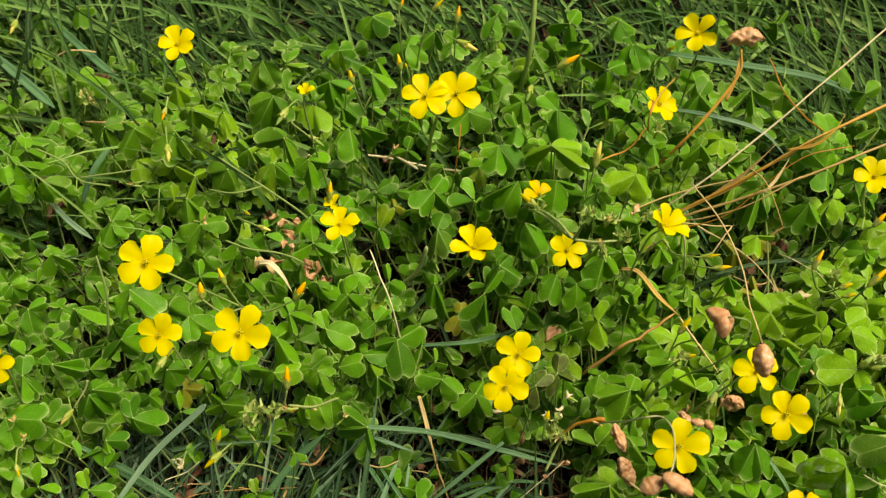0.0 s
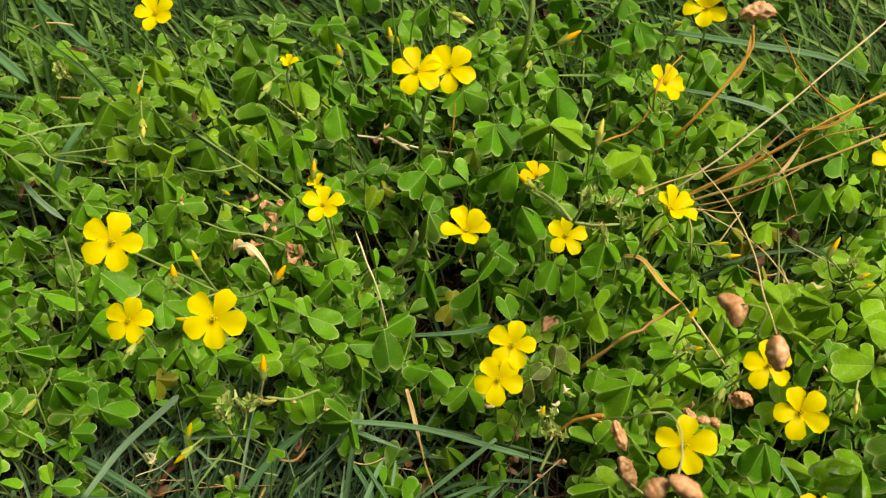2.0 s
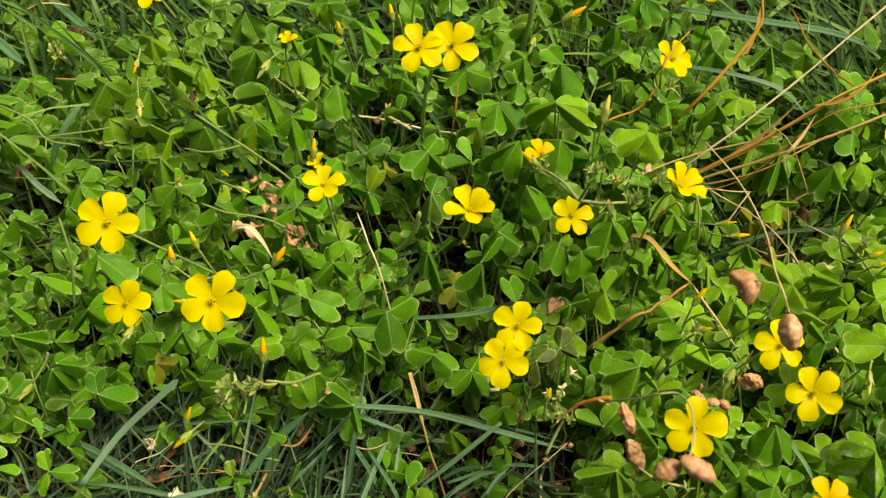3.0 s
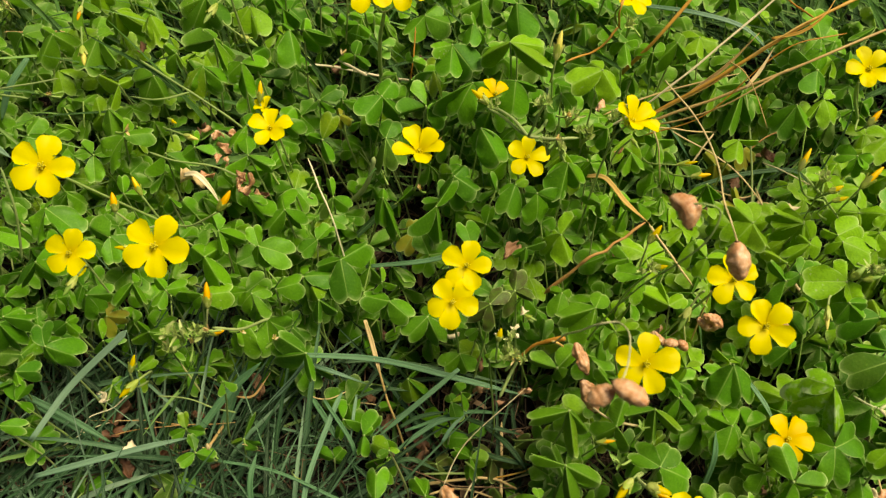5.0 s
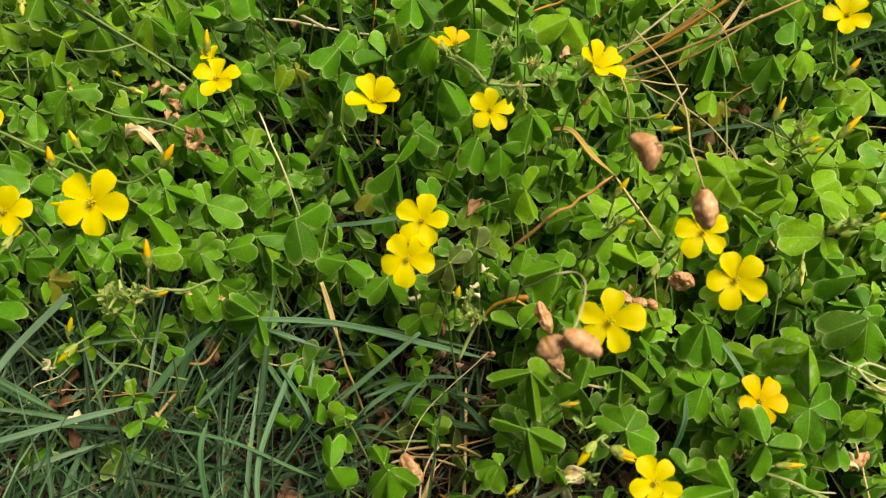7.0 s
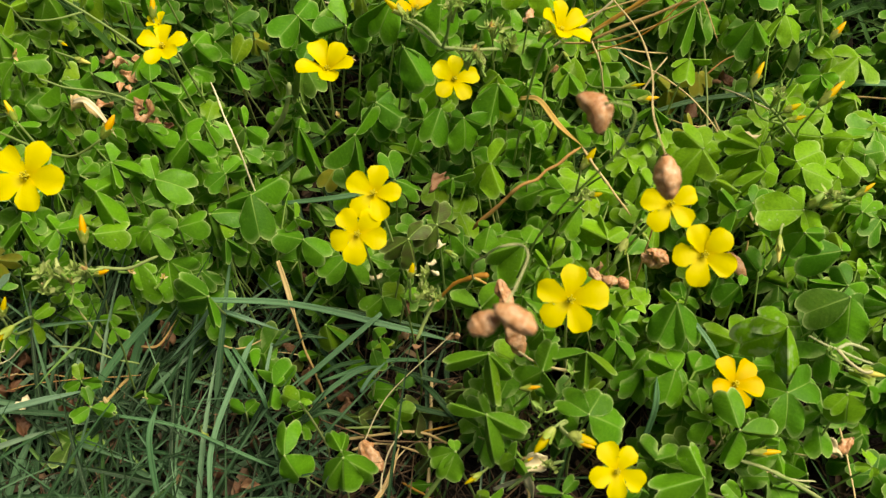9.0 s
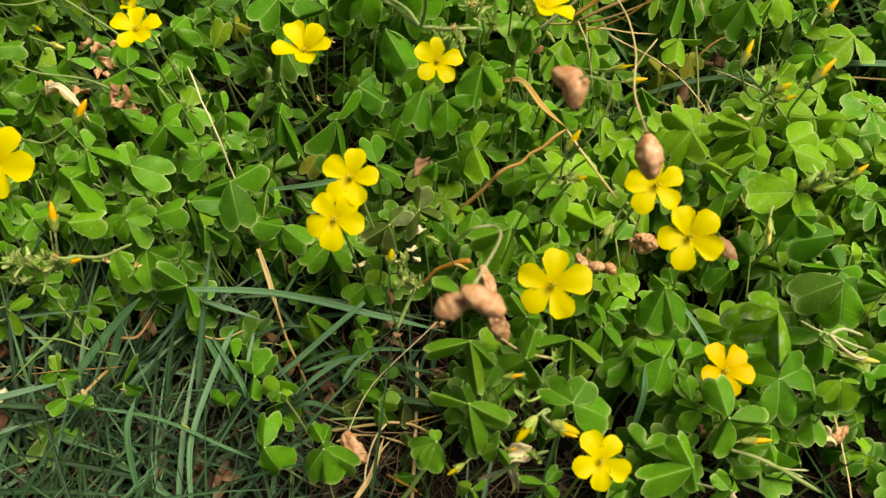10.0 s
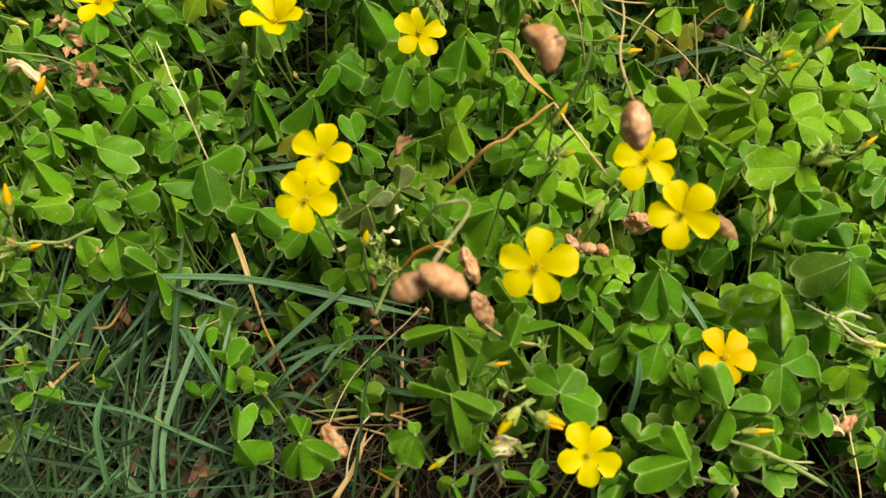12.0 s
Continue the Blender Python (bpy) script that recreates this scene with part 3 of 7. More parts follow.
def bud(x, y, z, long, way, color, foot=None, slim=1.0):
    """A furled bud whose base is at x, y, z and which points along way."""
    q = Vector(way).normalized().to_track_quat("Z", "Y").to_matrix().to_4x4()
    m = Matrix.Translation((x * MM, y * MM, z * MM)) @ q
    s = long * MM
    e = thing("sorrel_bud", m, BUD_LABELS[color], "flower bud", "sorrel buds")
    part("furled_petals", BUD_TIPS[color], e, Matrix.Diagonal((s * slim, s * slim, s, 1)))
    shape = Matrix.Diagonal((s * slim, s * slim, s, 1))
    cup = part("bud_cup", BUD_CUP, e, shape)
    for k in range(5):
        part("sepal", BUD_SEPAL, cup, shape.inverted() @ pose(0, 0, 0, 0, 0, 72 * k + 20) @ pose(0, 0, 0.12 * s, 0, -55, 0) @ Matrix.Diagonal((s * 0.9, s * 0.8 * slim, s * 0.5, 1)))
    a = m.translation
    d = Vector(way).normalized()
    end = Vector(foot) * MM if foot else a - d * 0.004 + Vector((rnd.uniform(-0.006, 0.006), rnd.uniform(0.0, 0.01), -min(0.03, max(0.006, z * MM - GROUND))))
    inv = m.inverted()
    part("stalk", stalk_mesh([inv @ a, inv @ (a.lerp(end, 0.45) - d * min(0.0025, 0.25 * (end - a).length)), inv @ end], 0.00023, 0.0003, STALK), e)
    return e


# ---- brown seed pods ----
def pod_mesh(seed, bend, waist, crumple=1.0):
    """A papery pod with swollen seeds in it, wrinkled along its length."""
    verts, faces = [], []
    nz, na = 34, 28
    for i in range(nz + 1):
        s = i / nz
        r = 0.27 * math.sin(math.pi * (0.04 + 0.92 * s)) ** 0.6 * (1 - waist * math.exp(-((s - 0.48) / 0.11) ** 2))
        for k in range(na):
            a = math.tau * k / na
            wob = 1 + crumple * 0.15 * noise.noise((math.cos(a) * 1.9 + seed * 7, math.sin(a) * 1.9, s * 5)) + crumple * 0.045 * noise.noise((math.cos(a) * 3.5 + seed, math.sin(a) * 3.5, s * 10)) - crumple * 0.13 * abs(noise.noise((math.cos(a) * 2.6 + seed * 3, math.sin(a) * 2.6, s * 4 + 9))) + 0.05 * math.sin(4 * a + 4 * s) + 0.03 * math.sin(24 * s + 2 * math.sin(a))
            verts.append((r * wob * math.cos(a) + bend * math.sin(math.pi * s), r * wob * math.sin(a) * 0.86, s))
    for i in range(nz):
        for k in range(na):
            k2 = (k + 1) % na
            faces.append((i * na + k, i * na + k2, (i + 1) * na + k2, (i + 1) * na + k))
    faces += [tuple(range(na))[::-1], tuple(nz * na + k for k in range(na))]
    return mesh_of("husk", verts, faces, HUSK)


PODS = [pod_mesh(1, 0.16, 0.18, 0.6), pod_mesh(2, 0.02, 0.16, 0.6), pod_mesh(3, -0.06, 0.12, 0.6), pod_mesh(4, 0.0, 0.0, 0.6), pod_mesh(5, 0.05, 0.1, 3.0), pod_mesh(6, -0.08, 0.15, 3.4)]
CROWN = mesh_of("pod_crown", *spindle([(0.0, 0.02), (0.1, 0.11), (0.22, 0.13), (0.36, 0.05)], 7, 1.0, 0.2), DEAD_LEAF)


def seed_pod(x, y, z, long, way, shape, spin=0.0, path=None, label="papery brown dried seed pod hanging on a thin stalk", plump=1.0, stalk_material=STRAW, thick=0.25):
    """A pod whose middle is at x, y, z and whose length lies along way. path: way points of its stalk, from the pod on."""
    q = Vector(way).normalized().to_track_quat("Z", "Y").to_matrix().to_4x4()
    s = long * MM
    m = Matrix.Translation(Vector((x, y, z)) * MM) @ q @ pose(0, 0, 0, 0, 0, spin)
    e = thing("seed_pod", m, label, "seed pod", "brown seed pods")
    size = Matrix.Translation((0, 0, -s / 2)) @ Matrix.Diagonal((s * plump, s * plump, s, 1))
    husk = part("husk", PODS[shape], e, size)
    part("pod_crown", CROWN, husk, size.inverted() @ Matrix.Translation((0, 0, 0.40 * s)) @ Matrix.Diagonal((s * 0.55, s * 0.55, s * 0.45, 1)))
    if path:
        inv = m.inverted()
        part("stalk", stalk_mesh([inv @ (Vector(p) * MM) for p in path], thick * MM * 0.85, thick * MM * 1.15, stalk_material, steps=6), e)
    return e


# ---- stalks, straws and broad blades ----
def stalk_thing(name, points, r0, r1, material, label, category, group=""):
    p = smooth_path([Vector(q) * MM for q in points], 4)
    kink = {"straw": 0.00018, "bare_stem": 0.0005}.get(name, 0.00012)
    p = [q + kink * noise.noise_vector(q * 300) + 2 * kink * noise.noise_vector(q * 70) for q in p]
    base = min(p, key=lambda q: q.z).copy()
    ob = new(name, stalk_mesh([q - base for q in p], r0 * MM, r1 * MM, material, name, 2, 7, 0.35))
    ob.location = base
    return tagged(ob, label, category, group)


def blade_thing(name, points, width, material, label, category, group="", twist=0.0, tip=0.3, facing=(0, -0.35, 1)):
    p = [Vector(q) * MM for q in points]
    base = p[0].copy()
    v, f, uv = blade_data(smooth_path([q - base for q in p], 7), width * MM, twist, 0.22, tip, facing)
    ob = new(name, mesh_of(name, v, f, material, uv))
    ob.location = base
    thick = ob.modifiers.new("thickness", "SOLIDIFY")
    thick.thickness = 0.00015
    return tagged(ob, label, category, group)


def dead_leaf(x, y, z, size, spin, tx, ty, label="small curled brown dead leaf lying in the litter", material=DEAD_LEAF):
    verts, uvs = [], []
    r = random.Random(int(x * 10))
    ph = r.random() * 6
    for i in range(7):
        u = -1 + i / 3
        for j in range(8):
            v = j / 7
            half = 0.27 * math.sin(math.pi * (0.06 + 0.88 * v)) * (1 + 0.35 * math.sin(9 * v + ph + 2 * u))
            verts.append((u * half, v - 0.5, 0.42 * u * u * math.sin(3 * v + ph) + 0.10 * math.sin(6 * v + 2 * u + ph) + 0.07 * math.sin(13 * v + 7 * u + ph)))
            uvs.append((0.5 + 0.5 * u, v))
    ob = new("dead_leaf", mesh_of("dead_leaf", verts, grid_faces(6, 7), material, uvs))
    ob.matrix_basis = pose(x * MM, y * MM, z * MM, tx, ty, spin) @ Matrix.Diagonal((size * MM, size * MM, size * MM, 1))
    thick = ob.modifiers.new("thickness", "SOLIDIFY")
    thick.thickness = 0.03
    return tagged(ob, label, "dead leaf", "dead leaves")


def spent_head(x, y, z, size, tx, ty, spin, material, label):
    """A withered flower head: a star of five dry sepals round a small capsule, on a bent stalk."""
    s = size * MM
    m = pose(x * MM, y * MM, z * MM, tx, ty, spin)
    e = thing("spent_flower", m, label, "flower head", "spent flower heads")
    for k in range(5):
        me = mesh_of("sepal", *sepal_data(1.25, 0.24), material) if k == 0 else me
        part("sepal", me, e, pose(0, 0, 0, 0, 0, 72 * k + rnd.uniform(-25, 25)) @ pose(0, 0, 0, rnd.uniform(-30, 30), rnd.uniform(-65, 5), 0) @ Matrix.Diagonal((s * rnd.uniform(0.7, 1.1), s, s, 1)))
    part("capsule", BUD_TIPS["green" if material is CALYX else "pale"], e, Matrix.Translation((0, 0, -0.1 * s)) @ Matrix.Diagonal((s, s, s * 0.9, 1)))
    part("stalk", stalk_mesh([(0, 0, 0), (0, 0.2 * s, -s), (0.3 * s, 1.0 * s, -2.2 * s)], 0.00022, 0.0003, CALYX), e)
    return e


BRACT = plain_plant("pale_bract", [(0.0, (0.26, 0.40, 0.09)), (0.5, (0.40, 0.53, 0.15)), (1.0, (0.56, 0.60, 0.28))], False, 0.3, 0.5)
BRACTS = [mesh_of("bract", *sepal_data(length, width), BRACT) for length, width in ((1.0, 0.26), (1.3, 0.2), (0.8, 0.36))]
GREEN_BUD = mesh_of("small_bud", *spindle(TIP_SHAPE, 8, 1.5, 0.08), CALYX)


def flower_cluster(x, y, z, size, seed):
    """A fuzzy head of spent flowers: many narrow pale bracts and a few small green buds on short stalks."""
    r = random.Random(seed)
    s = size * MM
    e = thing("flower_cluster", pose(x * MM, y * MM, z * MM), "fuzzy pale green cluster of spent sorrel flowers", "flower head", "spent flower clusters")
    for k in range(4):
        m = pose(r.uniform(-0.7, 0.7) * s, r.uniform(-0.5, 0.5) * s, r.uniform(-0.3, 0.3) * s)
        for j in range(5):
            part("bract", BRACTS[r.randrange(3)], e, m @ pose(0, 0, 0, 0, 0, 72 * j + r.uniform(-30, 30)) @ pose(0, 0, 0, r.uniform(-40, 40), r.uniform(-75, 10), 0) @ Matrix.Diagonal((s * r.uniform(0.5, 0.85), s * 0.7, s * 0.7, 1)))
        part("small_bud", GREEN_BUD, e, m @ pose(0, 0, 0, r.uniform(-70, 70), r.uniform(-70, 70), 0) @ Matrix.Diagonal((s * 0.6, s * 0.6, s * r.uniform(0.8, 1.2), 1)))
        part("stalk", stalk_mesh([m.translation, m.translation * 0.5 + Vector((0, 0.3 * s, -0.9 * s)), Vector((0, 0.8 * s, -2.4 * s))], 0.0002, 0.0003, BRACT), e)
    return e


# ---- the ground ----
def ground_height(x, y):
    return GROUND + 0.004 * noise.noise((x * 25, y * 25, 0)) + 0.0015 * noise.noise((x * 120, y * 120, 4))


steps = [-40.0, -8.0, -2.0, -0.8] + [-0.4 + 0.008 * i for i in range(101)] + [0.8, 2.0, 8.0, 40.0]
gv = [(x, y + 0.12, ground_height(x, y) if max(abs(x), abs(y)) < 0.5 else GROUND) for x in steps for y in steps]
tagged(new("ground", mesh_of("ground", gv, grid_faces(len(steps) - 1, len(steps) - 1), SOIL)), "dark crumbly soil under the plants, gap shade painted in", "ground", kind="structure")

# ---- sorrel leaves, one by one ----
leaves_by_leaflet([
    (79.2, 54.7, 21.7, 107, 6.8, -167, 9.8, -72, 5.5),
    (103.2, 58.0, 10.7, 84, 5.3, -75, 6.0, -142, 7.3),
    (32.2, 59.2, 27.6, -165, 5.2, -105, 6.0, 87, 2.5),
    (56.6, 63.3, 34.1, -16, 8.8, 142, 6.5, 57, 6.2),
    (9.7, 63.8, 11.5, -132, 8.3, -102, 8.1, -27, 9.1),
    (94.1, 63.9, 17.5, -169, 7.4, -20, 4.1, 82, 5.6),
    (8.3, 68.5, 2.0, 115, 6.2, 63, 6.0, -70, 7.5),
    (-3.0, 66.3, 6.5, 93, 6.9, 160, 4.4, -62, 8.0),
    (90.3, 66.3, 20.8, -156, 4.8, -54, 3.4, 98, 2.5),
    (83.1, 66.9, 18.4, 157, 5.4, 32, 7.6, -103, 5.3),
])
leaves_by_leaflet([
    (19.5, 80.0, -5.0, -19, 4.6, -96, 5.2, 150, 4.6),
    (109.8, 70.1, 22.8, -139, 4.7, -92, 8.2, -14, 4.8),
    (98.2, 70.9, 22.6, 157, 7.7, -94, 8.2, 19, 9.1),
    (49.2, 73.1, 31.8, 67, 6.4, -48, 6.1, -141, 5.9),
    (0.1, 76.7, 9.9, 160, 5.5, 43, 2.5, -151, 2.5),
    (77.2, 76.9, 21.1, 35, 7.0, -102, 7.3, 151, 6.5),
    (58.1, 77.0, 31.1, -168, 6.9, -44, 6.9, -93, 8.1),
    (64.9, 81.6, 26.2, -138, 6.4, -57, 5.1, 62, 4.3),
    (-6.1, 81.9, 6.5, 43, 6.7, 31, 2.5, -104, 4.6),
    (65.8, 82.4, 25.4, 109, 5.6, -94, 7.1, -30, 7.2),
])
leaves_by_leaflet([
    (15.0, 91.0, 4.0, 11, 4.8, 110, 3.4, -67, 5.1),
    (112.9, 88.7, 28.3, -37, 6.9, -164, 9.6, -96, 9.4),
    (78.1, 88.8, 27.6, -122, 9.0, -77, 8.6, -16, 7.3),
    (67.8, 89.3, 25.5, 0, 4.0, 103, 3.2, -124, 4.2),
    (113.4, 91.6, 27.7, 172, 6.5, 111, 4.9, 22, 5.0),
    (92.8, 94.2, 24.3, -134, 6.2, -70, 5.6, 58, 2.5),
    (-87.3, 94.9, 17.7, 49, 5.7, -1, 5.6, -70, 3.4),
    (4.3, 97.0, 5.0, 47, 4.7, -81, 7.2, -47, 7.2),
    (-19.6, 98.4, 17.6, -167, 11.5, 146, 8.5, -75, 6.9),
    (-80.5, 99.9, 20.6, -22, 8.0, 110, 5.8, -79, 6.8),
])
leaves_by_leaflet([
    (104.1, 100.0, 35.1, -42, 6.4, -125, 6.4, 0, 4.5),
    (-115.0, 101.4, 17.6, -8, 6.1, -72, 8.0, -3, 9.9),
    (17.3, 102.3, 7.7, 21, 7.4, -71, 5.5, -138, 5.3),
    (48.7, 104.1, 27.2, -165, 8.7, -97, 10.4, 61, 5.5),
    (118.0, 104.2, 20.0, -172, 9.2, 87, 7.5, -18, 4.2),
    (21.7, 104.5, 16.7, -74, 5.7, -145, 3.2, -11, 3.8),
    (66.1, 104.7, 26.6, 149, 8.1, 92, 8.3, 33, 4.8),
    (105.6, 106.3, 33.7, 175, 8.9, 75, 5.5, -58, 6.2),
    (107.2, 107.2, 31.8, 119, 6.6, -162, 7.8, -79, 6.1),
    (-35.8, 107.3, 18.2, -102, 9.5, -63, 6.2, 0, 4.1),
    (-94.5, 108.0, 17.3, -106, 7.8, -51, 8.4, 38, 4.1),
])
leaves_by_leaflet([
    (-78.7, 108.5, 16.1, -34, 4.3, -139, 5.1, 36, 3.0),
    (41.3, 108.7, 26.3, 179, 4.0, 43, 3.7, -107, 5.7),
    (-30.1, 109.0, 14.7, 177, 6.5, -88, 8.6, -28, 7.4),
    (-60.7, 109.4, 8.8, -161, 6.8, 137, 4.9, -1, 6.7),
    (93.8, 109.6, 28.9, 122, 5.7, 13, 10.1, -99, 6.5),
    (-93.8, 109.7, 17.4, -7, 6.8, 40, 4.6, 124, 4.6),
    (9.4, 110.1, 13.0, -135, 7.0, 57, 8.1, -68, 7.7),
    (97.1, 110.8, 29.8, -154, 3.8, 62, 4.5, -40, 4.8),
    (-44.6, 111.7, 22.8, 165, 7.4, 11, 7.2, -143, 5.6),
    (60.9, 112.3, 27.3, 158, 6.6, -131, 6.3, 119, 4.1),
    (123.6, 112.3, 22.6, 44, 5.8, 111, 4.1, -76, 4.9),
])
leaves_by_leaflet([
    (0.1, 112.4, 17.1, 158, 7.3, -114, 6.7, -39, 6.9),
    (27.8, 113.1, 22.8, 14, 5.9, -1, 10.1, -70, 8.3),
    (-33.2, 113.2, 20.6, 36, 4.8, -81, 6.4, -143, 5.5),
    (-113.2, 113.3, 18.6, -91, 7.1, -38, 7.6, 96, 5.7),
    (-17.5, 113.7, 16.1, -89, 5.5, -27, 6.0, 121, 6.4),
    (-27.9, 115.8, 18.1, 70, 5.3, -144, 3.2, 13, 6.6),
    (-105.9, 116.6, 18.8, -10, 9.0, 23, 8.0, 136, 4.5),
    (-75.7, 116.8, 15.0, 0, 6.1, -68, 6.5, -121, 6.7),
    (-1.7, 116.8, 19.2, 102, 4.3, 0, 4.3, -143, 3.8),
    (57.7, 117.1, 27.8, -172, 5.7, 118, 4.3, -55, 3.7),
    (-64.0, 119.0, 17.0, -123, 7.0, -59, 6.1, 115, 4.2),
])
leaves_by_leaflet([
    (-44.0, 119.9, 27.2, 31, 8.0, -58, 7.9, 141, 7.2),
    (102.0, 120.0, 28.4, -147, 6.2, 119, 3.9, -15, 5.7),
    (119.3, 120.1, 25.0, 160, 4.7, -128, 5.9, 58, 5.5),
    (110.9, 121.4, 26.9, -20, 8.0, 153, 4.1, -83, 4.1),
    (-30.8, 121.5, 28.9, 108, 5.2, -13, 7.8, -110, 6.3),
    (33.8, 121.9, 25.7, -148, 3.5, 18, 4.9, -97, 3.4),
    (110.1, 123.3, 27.1, 24, 7.5, 139, 4.1, -56, 5.0),
    (42.2, 123.7, 28.5, 55, 6.0, -134, 8.7, -67, 7.3),
    (-12.2, 123.9, 18.4, -168, 7.0, 37, 8.8, -79, 10.2),
    (-107.7, 124.1, 19.7, 95, 3.6, -144, 3.2, -41, 6.1),
    (-88.7, 124.6, 18.5, -119, 8.5, -54, 8.1, 78, 6.0),
])
leaves_by_leaflet([
    (121.3, 124.8, 25.6, -125, 5.7, -173, 6.4, -50, 6.3),
    (-40.9, 125.9, 29.4, -24, 7.5, -75, 5.7, 117, 4.9),
    (102.0, 126.1, 28.1, 154, 7.3, 100, 8.0, -175, 7.3),
    (89.3, 126.2, 28.7, 132, 6.8, -63, 7.0, -136, 8.0),
    (89.5, 126.4, 28.7, -147, 8.1, -54, 7.4, 107, 6.6),
    (102.2, 126.7, 28.1, 160, 7.4, -102, 7.7, -59, 6.3),
    (-18.3, 129.4, 19.2, -142, 5.3, 9, 5.9, 64, 5.7),
    (124.7, 129.7, 26.0, 150, 8.1, -121, 3.8, 14, 4.1),
    (117.3, 130.1, 26.6, 172, 7.8, -121, 7.0, -61, 5.5),
    (-70.7, 130.5, 20.1, 163, 8.2, -79, 6.5, -29, 9.4),
    (51.9, 130.7, 31.6, 147, 4.4, 43, 4.5, -82, 3.9),
])
leaves_by_leaflet([
    (61.3, 131.1, 30.9, 160, 4.8, 35, 4.0, -84, 4.7),
    (24.6, 132.6, 20.3, 154, 7.3, -34, 6.0, 71, 6.0),
    (36.6, 132.7, 33.4, -73, 7.6, -37, 7.8, 171, 3.4),
    (-116.1, 133.4, 19.9, -77, 7.2, 24, 5.0, -154, 4.5),
    (-103.4, 133.5, 20.0, 31, 6.7, -45, 8.9, -121, 6.8),
    (-25.9, 134.0, 26.2, 122, 8.2, -53, 7.0, -131, 7.4),
    (12.0, 134.2, 26.3, -148, 9.4, -78, 10.0, 55, 8.2),
    (-34.1, 135.1, 30.8, -68, 7.1, -125, 4.3, 22, 4.1),
    (31.6, 136.1, 32.4, -154, 4.7, -110, 7.4, 30, 3.1),
    (79.8, 137.4, 29.6, -67, 6.9, -149, 4.8, -31, 6.1),
    (-55.4, 138.6, 25.6, 107, 5.6, -46, 3.8, -135, 4.6),
])
leaves_by_leaflet([
    (-88.6, 139.6, 20.3, -131, 8.9, -33, 10.7, 147, 5.2),
    (44.5, 139.6, 36.2, -146, 6.1, -57, 6.9, -98, 9.7),
    (111.1, 140.4, 27.7, 160, 4.9, 48, 5.5, -36, 5.5),
    (-1.8, 141.4, 20.3, -109, 7.9, -65, 10.5, 83, 4.4),
    (-122.8, 141.4, 20.1, -59, 6.1, 11, 4.2, -122, 4.3),
    (60.3, 142.3, 36.3, -124, 5.2, -61, 4.9, 122, 2.7),
    (16.8, 143.9, 25.8, -31, 6.9, -110, 8.2, 52, 4.6),
    (120.9, 147.2, 27.5, 161, 5.3, -31, 4.8, -96, 6.2),
    (90.0, 150.6, 30.5, -150, 4.3, -104, 5.8, -3, 5.1),
    (23.7, 151.3, 35.9, -60, 9.8, -125, 7.4, -13, 3.6),
    (-113.7, 151.8, 20.6, -14, 7.1, -131, 6.6, 134, 5.3),
])
leaves_by_leaflet([
    (-0.8, 155.6, 27.2, 71, 5.8, -97, 8.0, -60, 7.8),
    (-121.3, 157.3, 20.7, 14, 5.5, -165, 6.2, -92, 4.7),
    (53.1, 158.3, 48.9, -155, 8.3, 133, 5.9, -50, 8.0),
    (-70.0, 158.4, 25.9, 103, 6.4, 21, 7.4, -137, 9.4),
    (-96.9, 161.8, 23.1, -118, 7.5, -40, 6.1, 69, 6.0),
    (32.6, 161.9, 41.6, 145, 8.3, -92, 9.0, -16, 6.1),
    (21.8, 162.7, 40.1, -126, 9.7, -65, 7.3, -160, 11.3),
    (108.1, 163.0, 29.5, -138, 9.3, -98, 8.2, -66, 6.8),
    (116.0, 165.5, 28.9, -128, 6.9, -64, 6.9, 34, 3.7),
    (93.5, 165.9, 31.8, -149, 5.9, -113, 10.9, -66, 9.1),
    (-1.9, 166.9, 30.9, -129, 7.8, -40, 8.9, 58, 6.4),
])
leaves_by_leaflet([
    (-75.3, 167.5, 26.6, -86, 7.5, -136, 5.8, -42, 5.2),
    (-48.2, 171.6, 37.7, -136, 7.5, -75, 8.2, -33, 7.0),
    (31.6, 172.1, 44.8, -38, 11.2, -166, 10.5, 0, 9.7),
    (-38.6, 173.7, 36.9, -84, 8.7, -18, 8.4, -150, 6.1),
    (-63.4, 175.3, 30.8, -160, 7.9, -118, 8.5, -46, 7.8),
    (-73.9, 175.9, 26.9, 145, 8.6, -108, 6.8, 29, 4.4),
    (17.0, 177.3, 38.9, -172, 5.5, -95, 8.1, -54, 9.7),
    (-56.8, 179.3, 35.0, -156, 5.7, 138, 4.6, -60, 4.5),
    (-45.7, 179.5, 39.8, -163, 9.3, -70, 9.5, 140, 5.6),
    (77.4, 179.6, 36.2, -138, 7.7, -47, 6.0, 57, 4.3),
    (-123.1, 180.0, 19.7, -22, 7.3, -52, 7.5, -159, 6.3),
])
